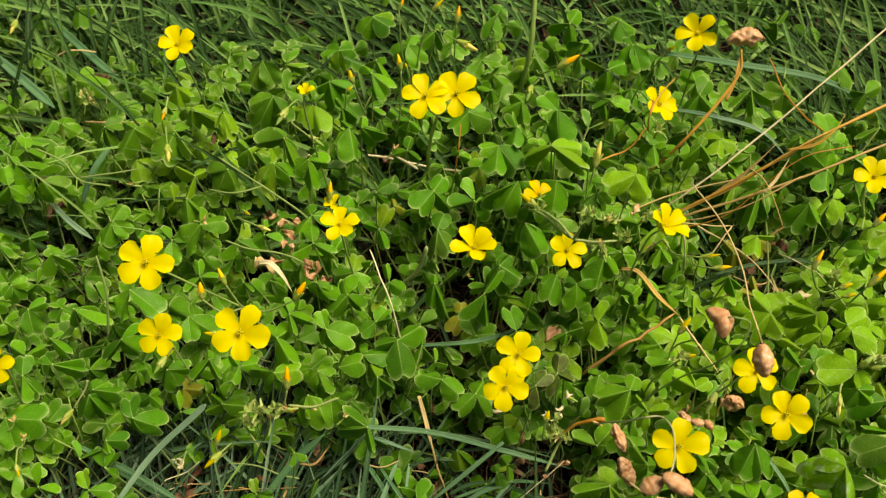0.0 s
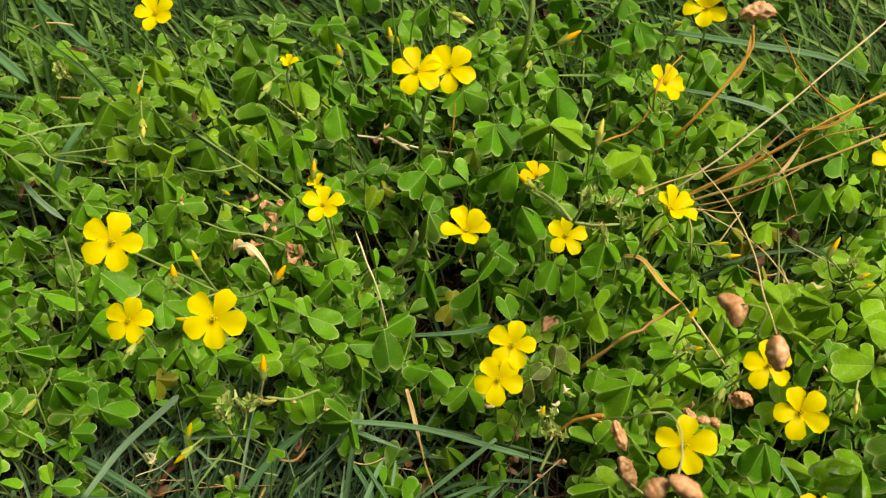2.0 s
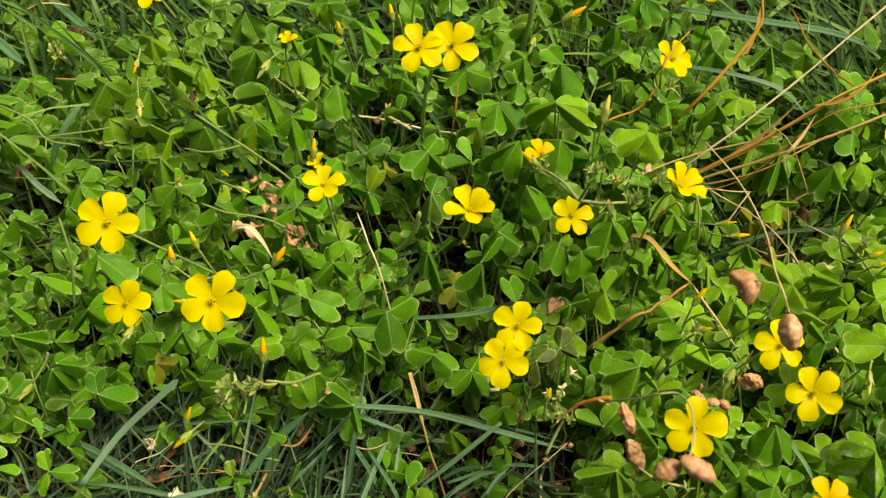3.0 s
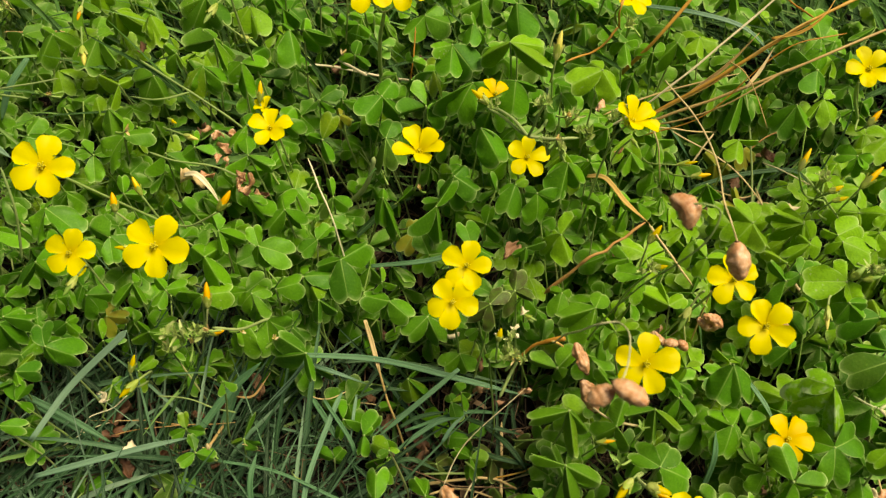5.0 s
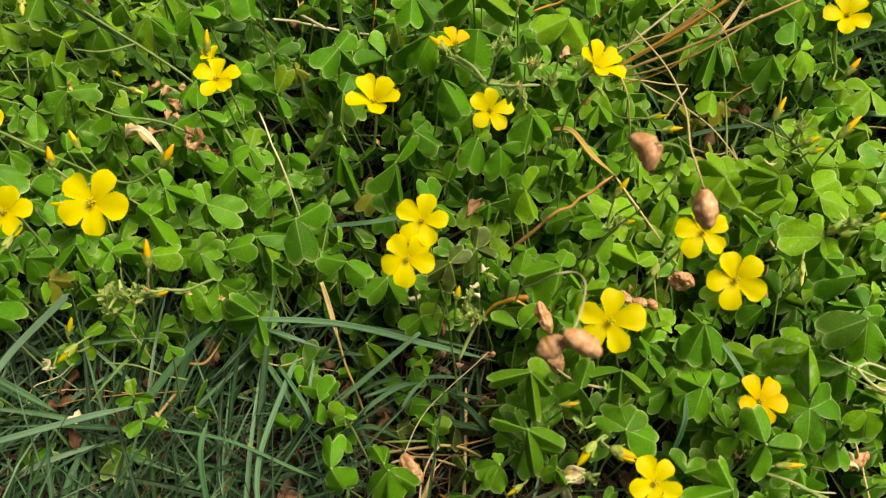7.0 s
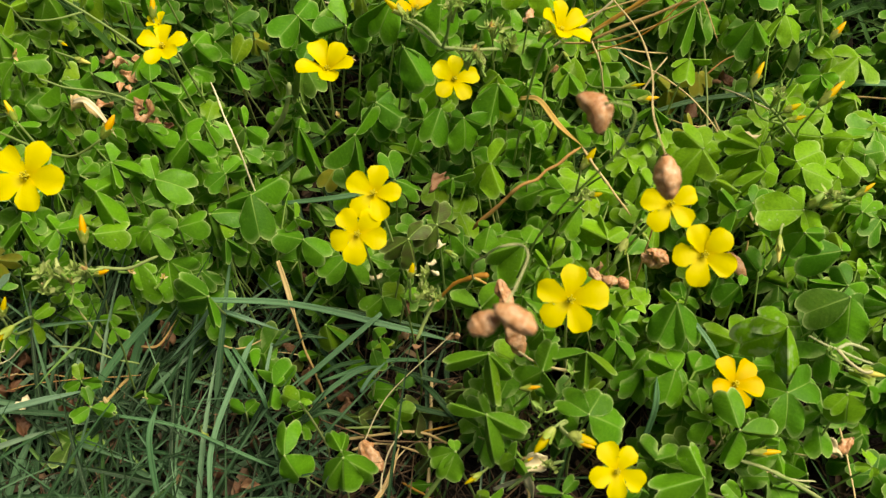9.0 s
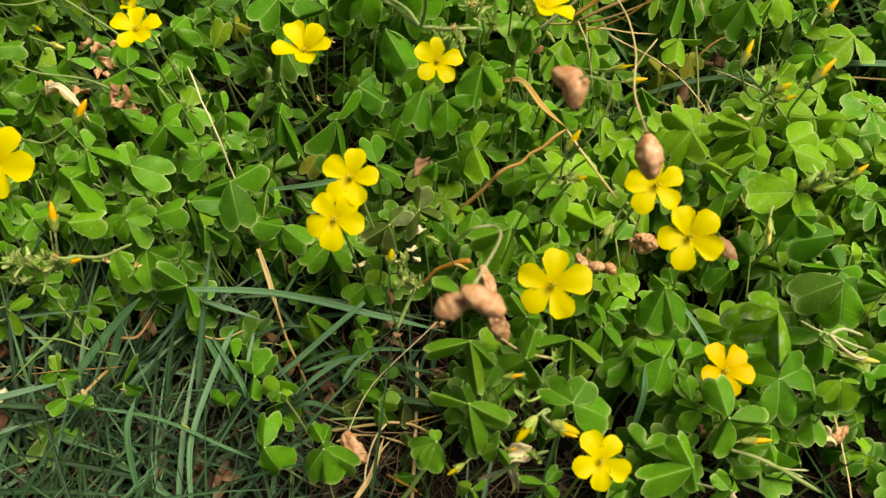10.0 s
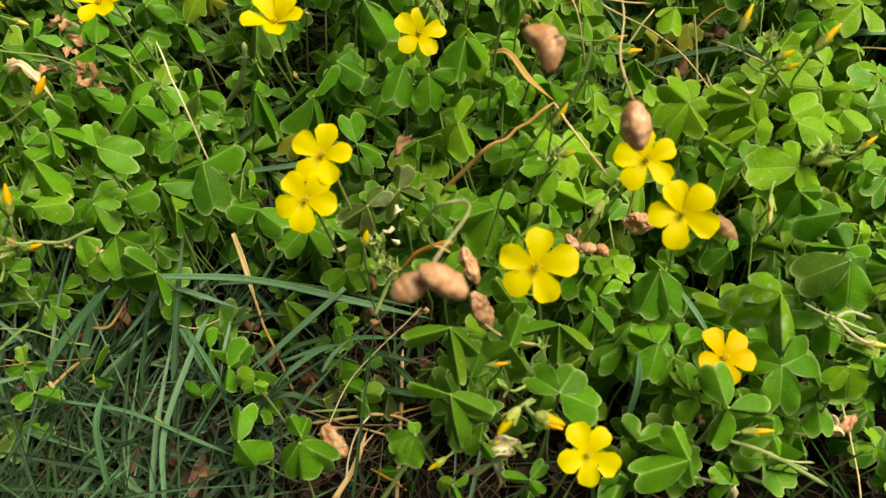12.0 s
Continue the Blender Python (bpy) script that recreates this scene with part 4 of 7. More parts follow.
leaves_by_leaflet([
    (22.6, 182.9, 40.8, -104, 5.7, -29, 5.8, 174, 3.7),
    (33.9, 184.0, 46.8, 5, 9.3, -93, 8.9, 124, 6.7),
    (-133.2, 186.9, 19.2, -9, 9.1, -105, 8.3, 137, 6.2),
    (120.3, 187.2, 29.4, 41, 5.7, 88, 10.1, -86, 9.6),
    (-27.9, 191.3, 31.1, -140, 6.6, -72, 9.5, 136, 5.9),
    (-82.1, 192.6, 28.5, -54, 9.9, -110, 10.5, 49, 5.0),
    (-24.2, 193.0, 29.7, -17, 8.3, -62, 7.8, 90, 4.7),
    (-94.6, 193.1, 29.1, -119, 9.4, -23, 7.9, 144, 5.2),
    (51.7, 195.1, 39.2, -11, 6.4, -146, 5.7, 124, 5.7),
    (-66.9, 196.7, 32.2, -80, 8.7, -121, 5.5, -56, 6.8),
    (-76.7, 198.1, 32.8, -28, 9.2, -98, 8.1, 51, 6.5),
])
leaves_by_leaflet([
    (-87.1, 199.0, 35.4, 146, 6.1, -111, 6.4, -38, 5.1),
    (-39.6, 199.4, 32.4, -80, 8.6, -129, 6.6, -28, 6.7),
    (-30.7, 200.7, 30.4, -19, 7.0, -82, 5.0, 124, 4.2),
    (-107.6, 200.8, 21.3, -158, 10.3, -77, 6.9, 25, 5.8),
    (-9.6, 201.8, 22.7, -27, 4.7, -101, 6.3, 173, 4.9),
    (81.4, 202.7, 33.7, -135, 6.7, -50, 7.2, 56, 6.9),
    (-52.1, 202.9, 33.2, -164, 8.7, -112, 11.4, -61, 9.1),
    (-81.5, 203.3, 36.6, -26, 5.6, -77, 6.8, 138, 6.7),
    (-139.7, 203.8, 11.2, -115, 7.7, 28, 10.6, -11, 8.3),
    (26.2, 204.2, 29.2, -165, 7.5, -88, 6.9, 125, 6.2),
    (99.3, 207.4, 31.4, -134, 9.0, -89, 8.5, -35, 7.7),
])
leaves_by_leaflet([
    (137.1, 208.3, 28.6, 24, 7.2, -132, 5.9, 143, 5.0),
    (9.8, 211.4, 16.9, -24, 8.8, -137, 8.3, 43, 5.6),
    (-35.4, 212.2, 30.0, -169, 5.5, -82, 9.1, -26, 6.7),
    (17.3, 216.0, 22.3, 147, 4.9, -13, 5.2, -91, 4.6),
    (-22.3, 218.9, 27.2, -91, 8.6, -38, 8.1, 119, 6.5),
    (131.3, 220.1, 28.9, -36, 7.9, -127, 6.1, 51, 3.9),
    (-57.5, 220.9, 30.8, -131, 9.1, -68, 8.6, -97, 10.1),
    (63.7, 226.6, 32.3, -66, 8.6, -121, 6.2, 109, 4.8),
    (-124.7, 228.1, 15.0, -8, 9.1, 93, 7.9, 138, 4.5),
    (-33.3, 228.2, 28.4, 151, 6.9, -104, 6.8, 19, 6.3),
    (-10.5, 232.8, 26.1, -157, 7.0, -51, 7.4, 83, 6.3),
])
leaves_by_leaflet([
    (-1.3, 239.9, 26.4, -138, 6.7, -46, 6.1, 122, 4.3),
    (-22.7, 246.2, 27.1, -132, 7.6, -34, 7.6, 37, 7.8),
])
sorrel_leaves([
    (50.6, 49.3, 33.1, 3.5, 56), (38.2, 50.7, 26.7, 3.7, 37), (66.0, 51.4, 26.5, 3.7, -2), (86.9, 51.5, 16.6, 3.9, 26),
    (43.1, 57.3, 29.1, 3.7, -43), (114.2, 57.7, 15.6, 3.0, 75), (-46.9, 80.0, 2.2, 4.3, 100), (-14.1, 80.3, -4.7, 4.0, 65),
    (50.4, 83.5, 27.7, 5.5, 0), (-35.8, 83.6, 1.1, 4.6, 79), (-91.4, 83.8, 11.9, 4.9, 0), (-104.1, 84.3, 12.8, 4.9, 103),
    (-49.8, 85.9, 2.5, 3.9, 96), (38.2, 87.8, 29.6, 6.1, 57), (-11.7, 88.3, 0.9, 5.5, 0), (17.2, 89.4, 13.6, 4.1, 20),
    (-87.9, 89.4, 12.9, 5.3, -78), (23.0, 89.5, 31.1, 3.6, 20),
])
sorrel_leaves([
    (-37.7, 89.9, 21.1, 3.0, -2), (-94.8, 91.6, 13.3, 5.0, 0), (-11.0, 99.0, -5.0, 5.1, 21), (53.1, 99.2, 24.6, 4.9, 0),
    (-64.3, 102.3, 1.1, 5.0, -91), (-107.2, 102.3, 14.3, 4.5, 0), (-72.2, 107.7, 7.7, 4.0, 98), (32.7, 110.7, 21.2, 6.0, 113),
    (-55.2, 116.3, 17.7, 4.6, 0), (96.5, 116.4, 25.7, 5.4, 20), (77.5, 118.6, 25.1, 4.5, 0), (-21.9, 120.7, 15.7, 5.9, 0),
    (-115.0, 120.7, 16.3, 5.6, 37), (20.8, 125.0, 21.2, 6.2, -147), (-69.3, 144.0, 20.2, 4.8, 0), (-14.9, 143.2, 18.6, 5.0, 95),
    (-36.9, 152.4, 24.9, 6.5, -155), (-59.0, 154.3, 23.8, 6.5, -33),
])
sorrel_leaves([
    (-51.3, 155.4, 25.0, 4.6, -154), (-79.1, 156.2, 21.2, 5.9, 25), (-101.3, 157.0, 18.8, 5.6, -153), (43.8, 158.2, 40.7, 4.7, 92),
    (-18.1, 158.8, 23.0, 5.6, 36), (-37.7, 161.2, 26.7, 5.6, 0), (9.8, 162.4, 31.7, 6.5, 96), (-19.2, 170.5, 25.5, 5.0, 25),
    (42.8, 171.4, 40.9, 6.4, 0), (70.6, 176.8, 35.3, 5.3, 23), (118.2, 178.2, 26.3, 6.8, -103), (63.1, 179.1, 36.9, 5.6, 24),
    (-135.0, 180.8, 15.9, 6.7, 0), (-127.8, 184.7, 16.6, 6.4, 27), (85.9, 186.7, 30.9, 5.5, 0), (-10.2, 188.3, 24.2, 4.9, 90),
    (-134.2, 196.9, 14.7, 6.2, -151), (-133.9, 210.9, 6.4, 5.0, 78),
])
sorrel_leaves([
    (82.6, 211.8, 29.8, 6.1, 44), (-43.2, 213.8, 27.9, 4.4, 179), (54.5, 216.6, 30.9, 8.0, -89), (-146.8, 220.1, 11.3, 4.2, 0),
    (-21.2, 228.3, 24.0, 6.4, -66), (48.5, 231.8, 28.3, 6.4, -95), (95.7, 241.4, 27.1, 5.8, 179), (106.6, 241.9, 26.6, 6.9, 179),
    (44.9, 242.9, 27.0, 7.3, -72), (62.2, 243.6, 27.6, 5.4, 0), (116.8, 243.8, 26.1, 6.6, -79), (20.2, 249.6, 24.9, 6.7, -165),
    (-130.8, 263.3, 15.8, 6.1, -84),
])

leaves_by_leaflet([
    (38.4, 66.5, 26.9, 158, 7.4, -86, 9.6, -28, 8.4), (38.9, 75.1, 35.9, -168, 8.0, -84, 10.6, -36, 9.2),
], FOLDED_LEAFLETS, "green sorrel leaf with narrow folded leaflets")
leaves_by_leaflet([(98.9, 82.4, 28.3, -153, 11.3, -94, 11.5, 140, 7.2)], POWDERY_LEAFLETS, "large green sorrel leaf with white powdery mildew spots")
# two high leaves are bronzed; on the low ones the tint paints gap shade
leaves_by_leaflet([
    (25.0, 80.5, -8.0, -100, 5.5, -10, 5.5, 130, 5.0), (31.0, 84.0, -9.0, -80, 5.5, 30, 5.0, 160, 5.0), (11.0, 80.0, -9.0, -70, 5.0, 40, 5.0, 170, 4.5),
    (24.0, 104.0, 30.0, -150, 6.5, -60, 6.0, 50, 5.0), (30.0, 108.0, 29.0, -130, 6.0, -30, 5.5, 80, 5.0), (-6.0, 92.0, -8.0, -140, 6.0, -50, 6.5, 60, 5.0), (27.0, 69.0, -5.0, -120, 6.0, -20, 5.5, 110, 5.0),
], BRONZE_SHADE_LEAFLETS, "dark brownish-green sorrel leaf, bronzed above, painted shade on low ones")
leaves_by_leaflet([
    (6.0, 137.0, 10.0, -120, 6.0, -40, 5.5, 90, 4.0), (-72.0, 114.0, 9.0, -100, 6.0, -10, 5.0, 120, 4.0), (91.0, 160.0, 8.0, -100, 6.5, -20, 5.5, 130, 5.0), (97.5, 160.5, 14.0, -80, 5.5, -10, 5.0, 170, 5.5), (93.0, 141.0, 13.0, -140, 6.0, 100, 6.0, 160, 5.0), (85.0, 104.0, 2.0, -130, 5.0, -50, 5.0, 60, 4.0), (-14.0, 169.0, 21.0, -100, 4.5, -10, 4.0, 110, 3.5),
], YELLOWED_LEAFLETS, "yellowed withering sorrel leaf among green ones")

# ---- sorrel flowers ----
flower(-69.5, 119.6, 63.7, 13.8, 28, 8, 5, foot=(-52.5, 125.2, 34.0))
flower(-72.4, 115.9, 36.0, 11.6, 30, 5, 12)
flower(-49.1, 110.2, 47.2, 14.6, 30, 0, 62, foot=(-52.2, 125.2, 34.0))
flower(15.0, 96.1, 45.6, 11.2, 30, 0, 50)
flower(18.2, 102.8, 48.9, 11.2, 22, -3, 2)
flower(8.3, 133.4, 48.4, 12.6, 2, 0, 52, cup=0.95, foot=(6.5, 142.6, 22.0))
flower(-26.6, 141.8, 47.8, 10.4, 8, 0, 20, cup=0.55)
flower(-4.2, 183.7, 52.5, 13.8, 22, 0, 32, foot=(-1.2, 186.3, 42.0))
flower(4.6, 184.6, 52.5, 14.2, 22, 0, 47, foot=(-0.7, 186.3, 42.0))
flower(-77.5, 204.6, 52.4, 12.4, 12, 0, 42, cup=0.55)
flower(78.4, 211.0, 50.9, 13.4, 18, -20, 30, cup=0.55)
flower(64.8, 190.3, 41.8, 12.1, 12, 25, 8, cup=0.55, foot=(65.2, 193.2, 28.0))
flower(117.6, 156.5, 49.2, 12.0, 18, -5, 35, cup=0.55, foot=(125.8, 162.2, 25.0))
flower(54.3, 131.6, 60.3, 11.6, 0, 28, 40, cup=0.95)
flower(34.5, 143.7, 33.0, 11.6, 20, 18, 20, cup=0.55)
flower(26.5, 153.8, 45.0, 9.3, 0, 20, 50, cup=0.55, old=True, foot=(26.7, 145.9, 50.0), petals=3, label="half-open golden sorrel flower with three visible petals")
flower(72.2, 95.5, 54.0, 10.8, 25, -2, 20)
flower(76.0, 84.0, 55.5, 11.4, 28, -8, 35)
flower(53.3, 80.1, 47.4, 13.3, 28, -4, 5)
flower(-110.1, 105.0, 40.0, 9.7, 25, 0, 20)
flower(59.6, 51.6, 38.0, 10.1, 22, 0, 48)
flower(88.0, 73.0, 22.0, 11.6, 10, 6, 52, cup=0.55, old=True)
flower(-36.6, 176.1, 61.9, 5.2, 0, 10, 20, cup=0.95, petals=4, label="crumpled yellow sorrel flower that is closing")
flower(-28.7, 149.8, 46.0, 5.8, 0, -10, 60, cup=0.95, petals=4, label="crumpled yellow sorrel flower that is closing")

# ---- buds and capsules ----
bud(-53.8, 109.7, 47.0, 4.1, (-0.97, -0.04, 0.26), "yellow", foot=(-49.5, 110.9, 46.0), slim=1.00)
bud(-60.7, 121.6, 44.0, 4.6, (-0.07, 0.66, 0.75), "orange", foot=(-52.2, 125.2, 34.0), slim=1.38)
bud(-54.7, 124.6, 46.0, 4.8, (-0.37, 0.60, 0.71), "orange", foot=(-51.7, 125.2, 34.0))
bud(-37.5, 121.2, 44.0, 5.9, (0.54, 0.52, 0.66), "orange", foot=(-51.7, 125.2, 34.0), slim=1.12)
bud(-37.0, 96.3, 44.0, 5.9, (0.03, 0.66, 0.75), "orange", foot=(-41.4, 96.2, 30.0))
bud(-29.9, 150.1, 48.0, 5.2, (0.10, 0.65, 0.75), "orange", foot=(-29.1, 154.9, 30.0), slim=1.00)
bud(-26.5, 201.5, 40.0, 4.3, (-0.27, 0.63, 0.73), "yellow", slim=1.38)
bud(-28.8, 199.9, 38.0, 2.6, (0.76, 0.35, 0.55), "yellow", slim=1.38)
bud(-11.7, 202.0, 45.0, 5.0, (-0.19, 0.64, 0.74), "orange", slim=1.12)
bud(-9.9, 203.7, 44.0, 1.9, (-0.31, 0.62, 0.72), "yellow", slim=1.50)
bud(-79.7, 186.1, 46.0, 4.3, (-0.22, -0.91, -0.34), "orange", foot=(-83.1, 194.1, 40.0))
bud(-55.9, 156.8, 35.0, 2.8, (0.82, -0.56, -0.09), "yellow")
bud(-51.3, 151.3, 35.0, 4.4, (0.91, -0.41, 0.02), "pale", foot=(-58.5, 158.0, 30.0), slim=1.00)
bud(-54.6, 86.3, 34.0, 4.5, (0.31, 0.61, 0.73), "yellow", foot=(-55.0, 90.7, 20.0), slim=1.00)
bud(-54.0, 86.5, 30.0, 5.5, (-0.70, -0.68, -0.19), "yellow", foot=(-55.1, 91.4, 20.0), slim=1.00)
bud(-38.8, 95.8, 33.0, 3.7, (0.93, 0.06, 0.35), "orange", foot=(-43.7, 98.5, 25.0), slim=1.12)
bud(36.3, 207.8, 40.0, 8.1, (0.84, 0.25, 0.48), "orange", foot=(31.6, 217.2, 30.0), slim=0.94)
bud(5.3, 221.6, 46.0, 5.4, (0.18, 0.64, 0.74), "orange", slim=1.12)
bud(-2.3, 227.3, 46.0, 4.9, (0.69, 0.42, 0.59), "yellow", slim=1.00)
bud(-12.9, 230.2, 44.0, 4.1, (0.39, 0.59, 0.71), "orange", slim=1.00)
bud(4.9, 205.2, 54.0, 7.4, (0.85, -0.52, -0.05), "pale", foot=(2.1, 216.0, 48.0), slim=0.94)
bud(27.1, 193.0, 48.0, 5.7, (-0.33, -0.89, -0.32), "green", foot=(29.7, 191.3, 52.0))
bud(69.9, 211.0, 44.0, 3.2, (0.84, 0.25, 0.48), "yellow", slim=1.38)
bud(77.5, 143.2, 25.0, 5.2, (0.96, -0.06, 0.26), "orange", foot=(73.7, 149.6, 20.0), slim=1.00)
bud(95.5, 128.7, 46.0, 5.9, (0.41, 0.58, 0.70), "orange", foot=(107.3, 131.5, 30.0), slim=0.88)
bud(108.4, 123.5, 46.0, 6.9, (0.67, 0.43, 0.60), "orange", foot=(110.2, 127.8, 30.0), slim=0.88)
bud(103.2, 122.9, 42.0, 3.8, (0.93, 0.06, 0.35), "yellow", foot=(107.7, 127.3, 28.0), slim=1.12)
bud(59.2, 112.1, 42.0, 5.2, (0.55, 0.51, 0.66), "yellow", foot=(62.9, 116.1, 20.0), slim=1.12)
bud(60.5, 106.8, 40.0, 2.8, (0.94, 0.04, 0.33), "yellow", slim=1.50)
bud(24.5, 89.3, 40.0, 3.2, (0.24, 0.63, 0.74), "yellow", foot=(25.7, 90.6, 28.0), slim=1.50)
bud(67.4, 98.0, 38.0, 6.2, (-0.51, -0.82, -0.28), "green", foot=(69.8, 99.8, 42.0), slim=1.00)
bud(96.8, 96.8, 40.0, 5.6, (-0.14, -0.93, -0.35), "pale", foot=(97.9, 99.1, 40.0), slim=0.75)
bud(118.4, 146.7, 40.0, 5.1, (0.61, 0.47, 0.63), "orange", foot=(123.8, 158.9, 28.0), slim=1.12)
bud(-105.2, 85.2, 26.0, 3.5, (0.36, -0.88, -0.31), "yellow", foot=(-106.6, 91.7, 20.0))
bud(-38.4, 178.6, 42.0, 6.1, (0.80, -0.59, -0.10), "green", foot=(-44.2, 186.0, 40.0), slim=0.88)
bud(-77.9, 173.7, 44.0, 5.6, (0.15, -0.93, -0.35), "pale", foot=(-79.4, 180.2, 44.0), slim=1.12)
bud(-43.8, 184.1, 48.0, 6.6, (-0.50, -0.82, -0.28), "green", foot=(-41.3, 189.2, 45.0), slim=0.88)
bud(-69.7, 109.8, 36.0, 5.5, (-0.53, -0.80, -0.27), "green", foot=(-67.3, 111.2, 38.0), slim=0.88)
bud(-94.5, 100.2, 25.5, 5.2, (-0.62, -0.66, -0.42), "pale", foot=(-90.3, 105.5, 31.0), slim=0.85)
bud(-136.2, 230.3, 40.0, 5.5, (-0.30, -0.89, -0.33), "pale", foot=(-134.7, 233.4, 42.0), slim=1.00)
bud(40.6, 154.7, 56.0, 7.2, (0.20, 0.67, 0.71), "pale", foot=(40.2, 155.5, 48.0), slim=0.88)
bud(56.7, 134.3, 52.0, 2.9, (0.48, -0.85, -0.24), "green", slim=1.00)
bud(24.8, 143.1, 54.0, 5.7, (-0.76, 0.38, 0.52), "yellow", foot=(26.3, 141.6, 54.0), slim=1.00)
bud(102.9, 125.4, 42.0, 3.8, (0.90, 0.21, 0.39), "yellow", foot=(104.9, 129.8, 34.0), slim=1.38)
bud(106.3, 106.5, 34.0, 4.8, (0.70, 0.47, 0.54), "green", foot=(106.9, 108.7, 30.0), slim=1.38)
bud(109.7, 107.0, 33.0, 4.3, (0.95, 0.04, 0.29), "green", foot=(113.1, 109.7, 32.0), slim=1.12)
bud(110.1, 109.5, 35.0, 5.8, (0.94, -0.33, 0.08), "green", foot=(110.4, 112.1, 32.0), slim=0.88)
bud(51.6, 56.2, 42.0, 4.5, (0.91, -0.42, 0.04), "orange", foot=(51.9, 60.6, 38.0), slim=1.00)
bud(111.7, 74.5, 24.0, 5.9, (0.96, -0.27, 0.12), "pale", foot=(109.7, 74.4, 26.0), slim=0.94)
bud(49.4, 59.0, 40.0, 5.8, (-0.66, -0.74, -0.14), "yellow", foot=(51.9, 60.6, 38.0), slim=1.15)
bud(51.4, 56.9, 42.0, 5.0, (0.92, -0.39, 0.05), "yellow", foot=(51.9, 60.6, 38.0), slim=1.6)
bud(37.3, 57.4, 20.0, 4.0, (-0.85, -0.53, -0.01), "yellow", foot=(38.3, 59.0, 18.0), slim=1.00)
bud(89.3, 59.8, 20.0, 5.8, (0.97, -0.07, 0.23), "orange", foot=(86.7, 59.6, 18.0), slim=0.88)
bud(44.8, 70.3, 30.0, 4.0, (0.97, -0.03, 0.25), "orange", foot=(49.4, 71.7, 28.0), slim=0.88)
bud(119.1, 111.7, 30.0, 4.8, (0.80, 0.37, 0.48), "orange", foot=(115.3, 111.7, 30.0), slim=0.88)
bud(-23.7, 76.0, -5.0, 2.7, (0.82, -0.58, -0.05), "orange", slim=0.75)
bud(44.9, 57.6, 25.0, 2.2, (0.86, 0.28, 0.43), "orange", foot=(47.6, 57.4, 22.0), slim=1.00)
bud(74.4, 147.1, 25.0, 5.7, (0.97, -0.03, 0.26), "yellow", foot=(67.4, 153.2, 20.0), slim=0.62)
bud(109.0, 108.6, 32.0, 4.2, (0.74, 0.43, 0.51), "green", foot=(113.1, 109.7, 32.0), slim=1.00)
bud(112.5, 75.8, 22.0, 6.1, (0.94, -0.32, 0.09), "pale", foot=(105.2, 77.0, 30.0), slim=0.62)
bud(72.6, 104.1, 30.0, 2.4, (0.58, -0.80, -0.18), "green", foot=(70.8, 104.8, 32.0), slim=1.12)
bud(31.6, 99.9, 32.0, 2.9, (0.87, -0.50, -0.01), "green", foot=(33.6, 100.3, 28.0), slim=1.00)
bud(63.8, 111.8, 40.0, 1.9, (0.27, -0.93, -0.25), "green", slim=1.12)

# ---- seed pods ----
seed_pod(51.4, 85.1, 94.0, 6.2, (0.46, -0.80, -0.37), 0, 43, path=[(51.8, 85.7, 95.0), (54.4, 84.4, 97.0), (57.3, 84.2, 95.0), (56.1, 82.0, 90.6), (52.8, 82.0, 83.0), (50.6, 87.0, 68.0), (48.3, 91.0, 52.0), (47.7, 94.4, 39.7), (46.5, 97.5, 24.0)], stalk_material=PALE_STALK, plump=1.25, thick=0.2)
seed_pod(66.5, 87.7, 74.0, 7.0, (-0.11, 0.76, 0.65), 3, 261, path=[(66.2, 90.2, 76.2), (64.6, 93.0, 79.5), (65.5, 99.9, 76.0), (69.6, 116.8, 66.0), (73.1, 141.7, 50.0), (71.2, 163.5, 39.0)], thick=0.17, plump=1.3)
seed_pod(38.6, 52.6, 96.4, 5.6, (-0.82, 0.52, 0.20), 2, 42, path=[(37.2, 53.6, 97.4), (39.2, 58.0, 95.0), (41.8, 66.5, 87.0), (41.6, 71.6, 81.5), (38.6, 72.2, 80.0), (36.6, 74.6, 73.0), (35.4, 79.0, 63.0), (36.4, 88.0, 42.0), (37.2, 92.6, 33.0)], stalk_material=PRONG, thick=0.17, plump=1.2)
seed_pod(35.0, 53.6, 93.5, 4.2, (0.90, 0.36, 0.25), 3, 348, path=[(36.2, 54.0, 94.2), (36.8, 54.0, 95.8), (37.2, 53.6, 97.0)], thick=0.14, plump=1.5)
seed_pod(42.9, 88.0, 34.0, 7.1, (0.32, -0.87, -0.38), 4, 112, label="wrinkled brown seed husk caught among the leaves", plump=0.85)
seed_pod(44.4, 80.9, 30.0, 7.3, (0.37, -0.85, -0.37), 5, 130, path=[(45.0, 78.1, 30.0), (49.1, 75.6, 29.0), (55.4, 73.4, 30.0)], plump=1.1)
seed_pod(87.8, 199.1, 60.0, 9.9, (0.99, -0.03, 0.11), 5, 238, path=[(87.0, 197.1, 58.0), (86.0, 191.3, 52.0), (72.2, 179.1, 40.0), (64.3, 179.3, 25.0)], stalk_material=RUST, thick=0.5, plump=0.95)
seed_pod(63.4, 98.6, 22.0, 4.0, (0.59, -0.72, -0.37), 4, 130, label="wrinkled brown seed husk caught among the leaves", plump=1.1)
seed_pod(66.4, 97.3, 22.0, 3.4, (0.98, -0.21, -0.01), 3, 162, label="wrinkled brown seed husk caught among the leaves", plump=1.35)
seed_pod(69.0, 96.6, 22.0, 3.0, (0.6, -0.7, -0.3), 3, 40, label="wrinkled brown seed husk caught among the leaves", plump=1.4)
seed_pod(77.7, 103.9, 20.0, 5.3, (0.84, -0.50, -0.22), 5, 220, label="wrinkled brown seed husk caught among the leaves")
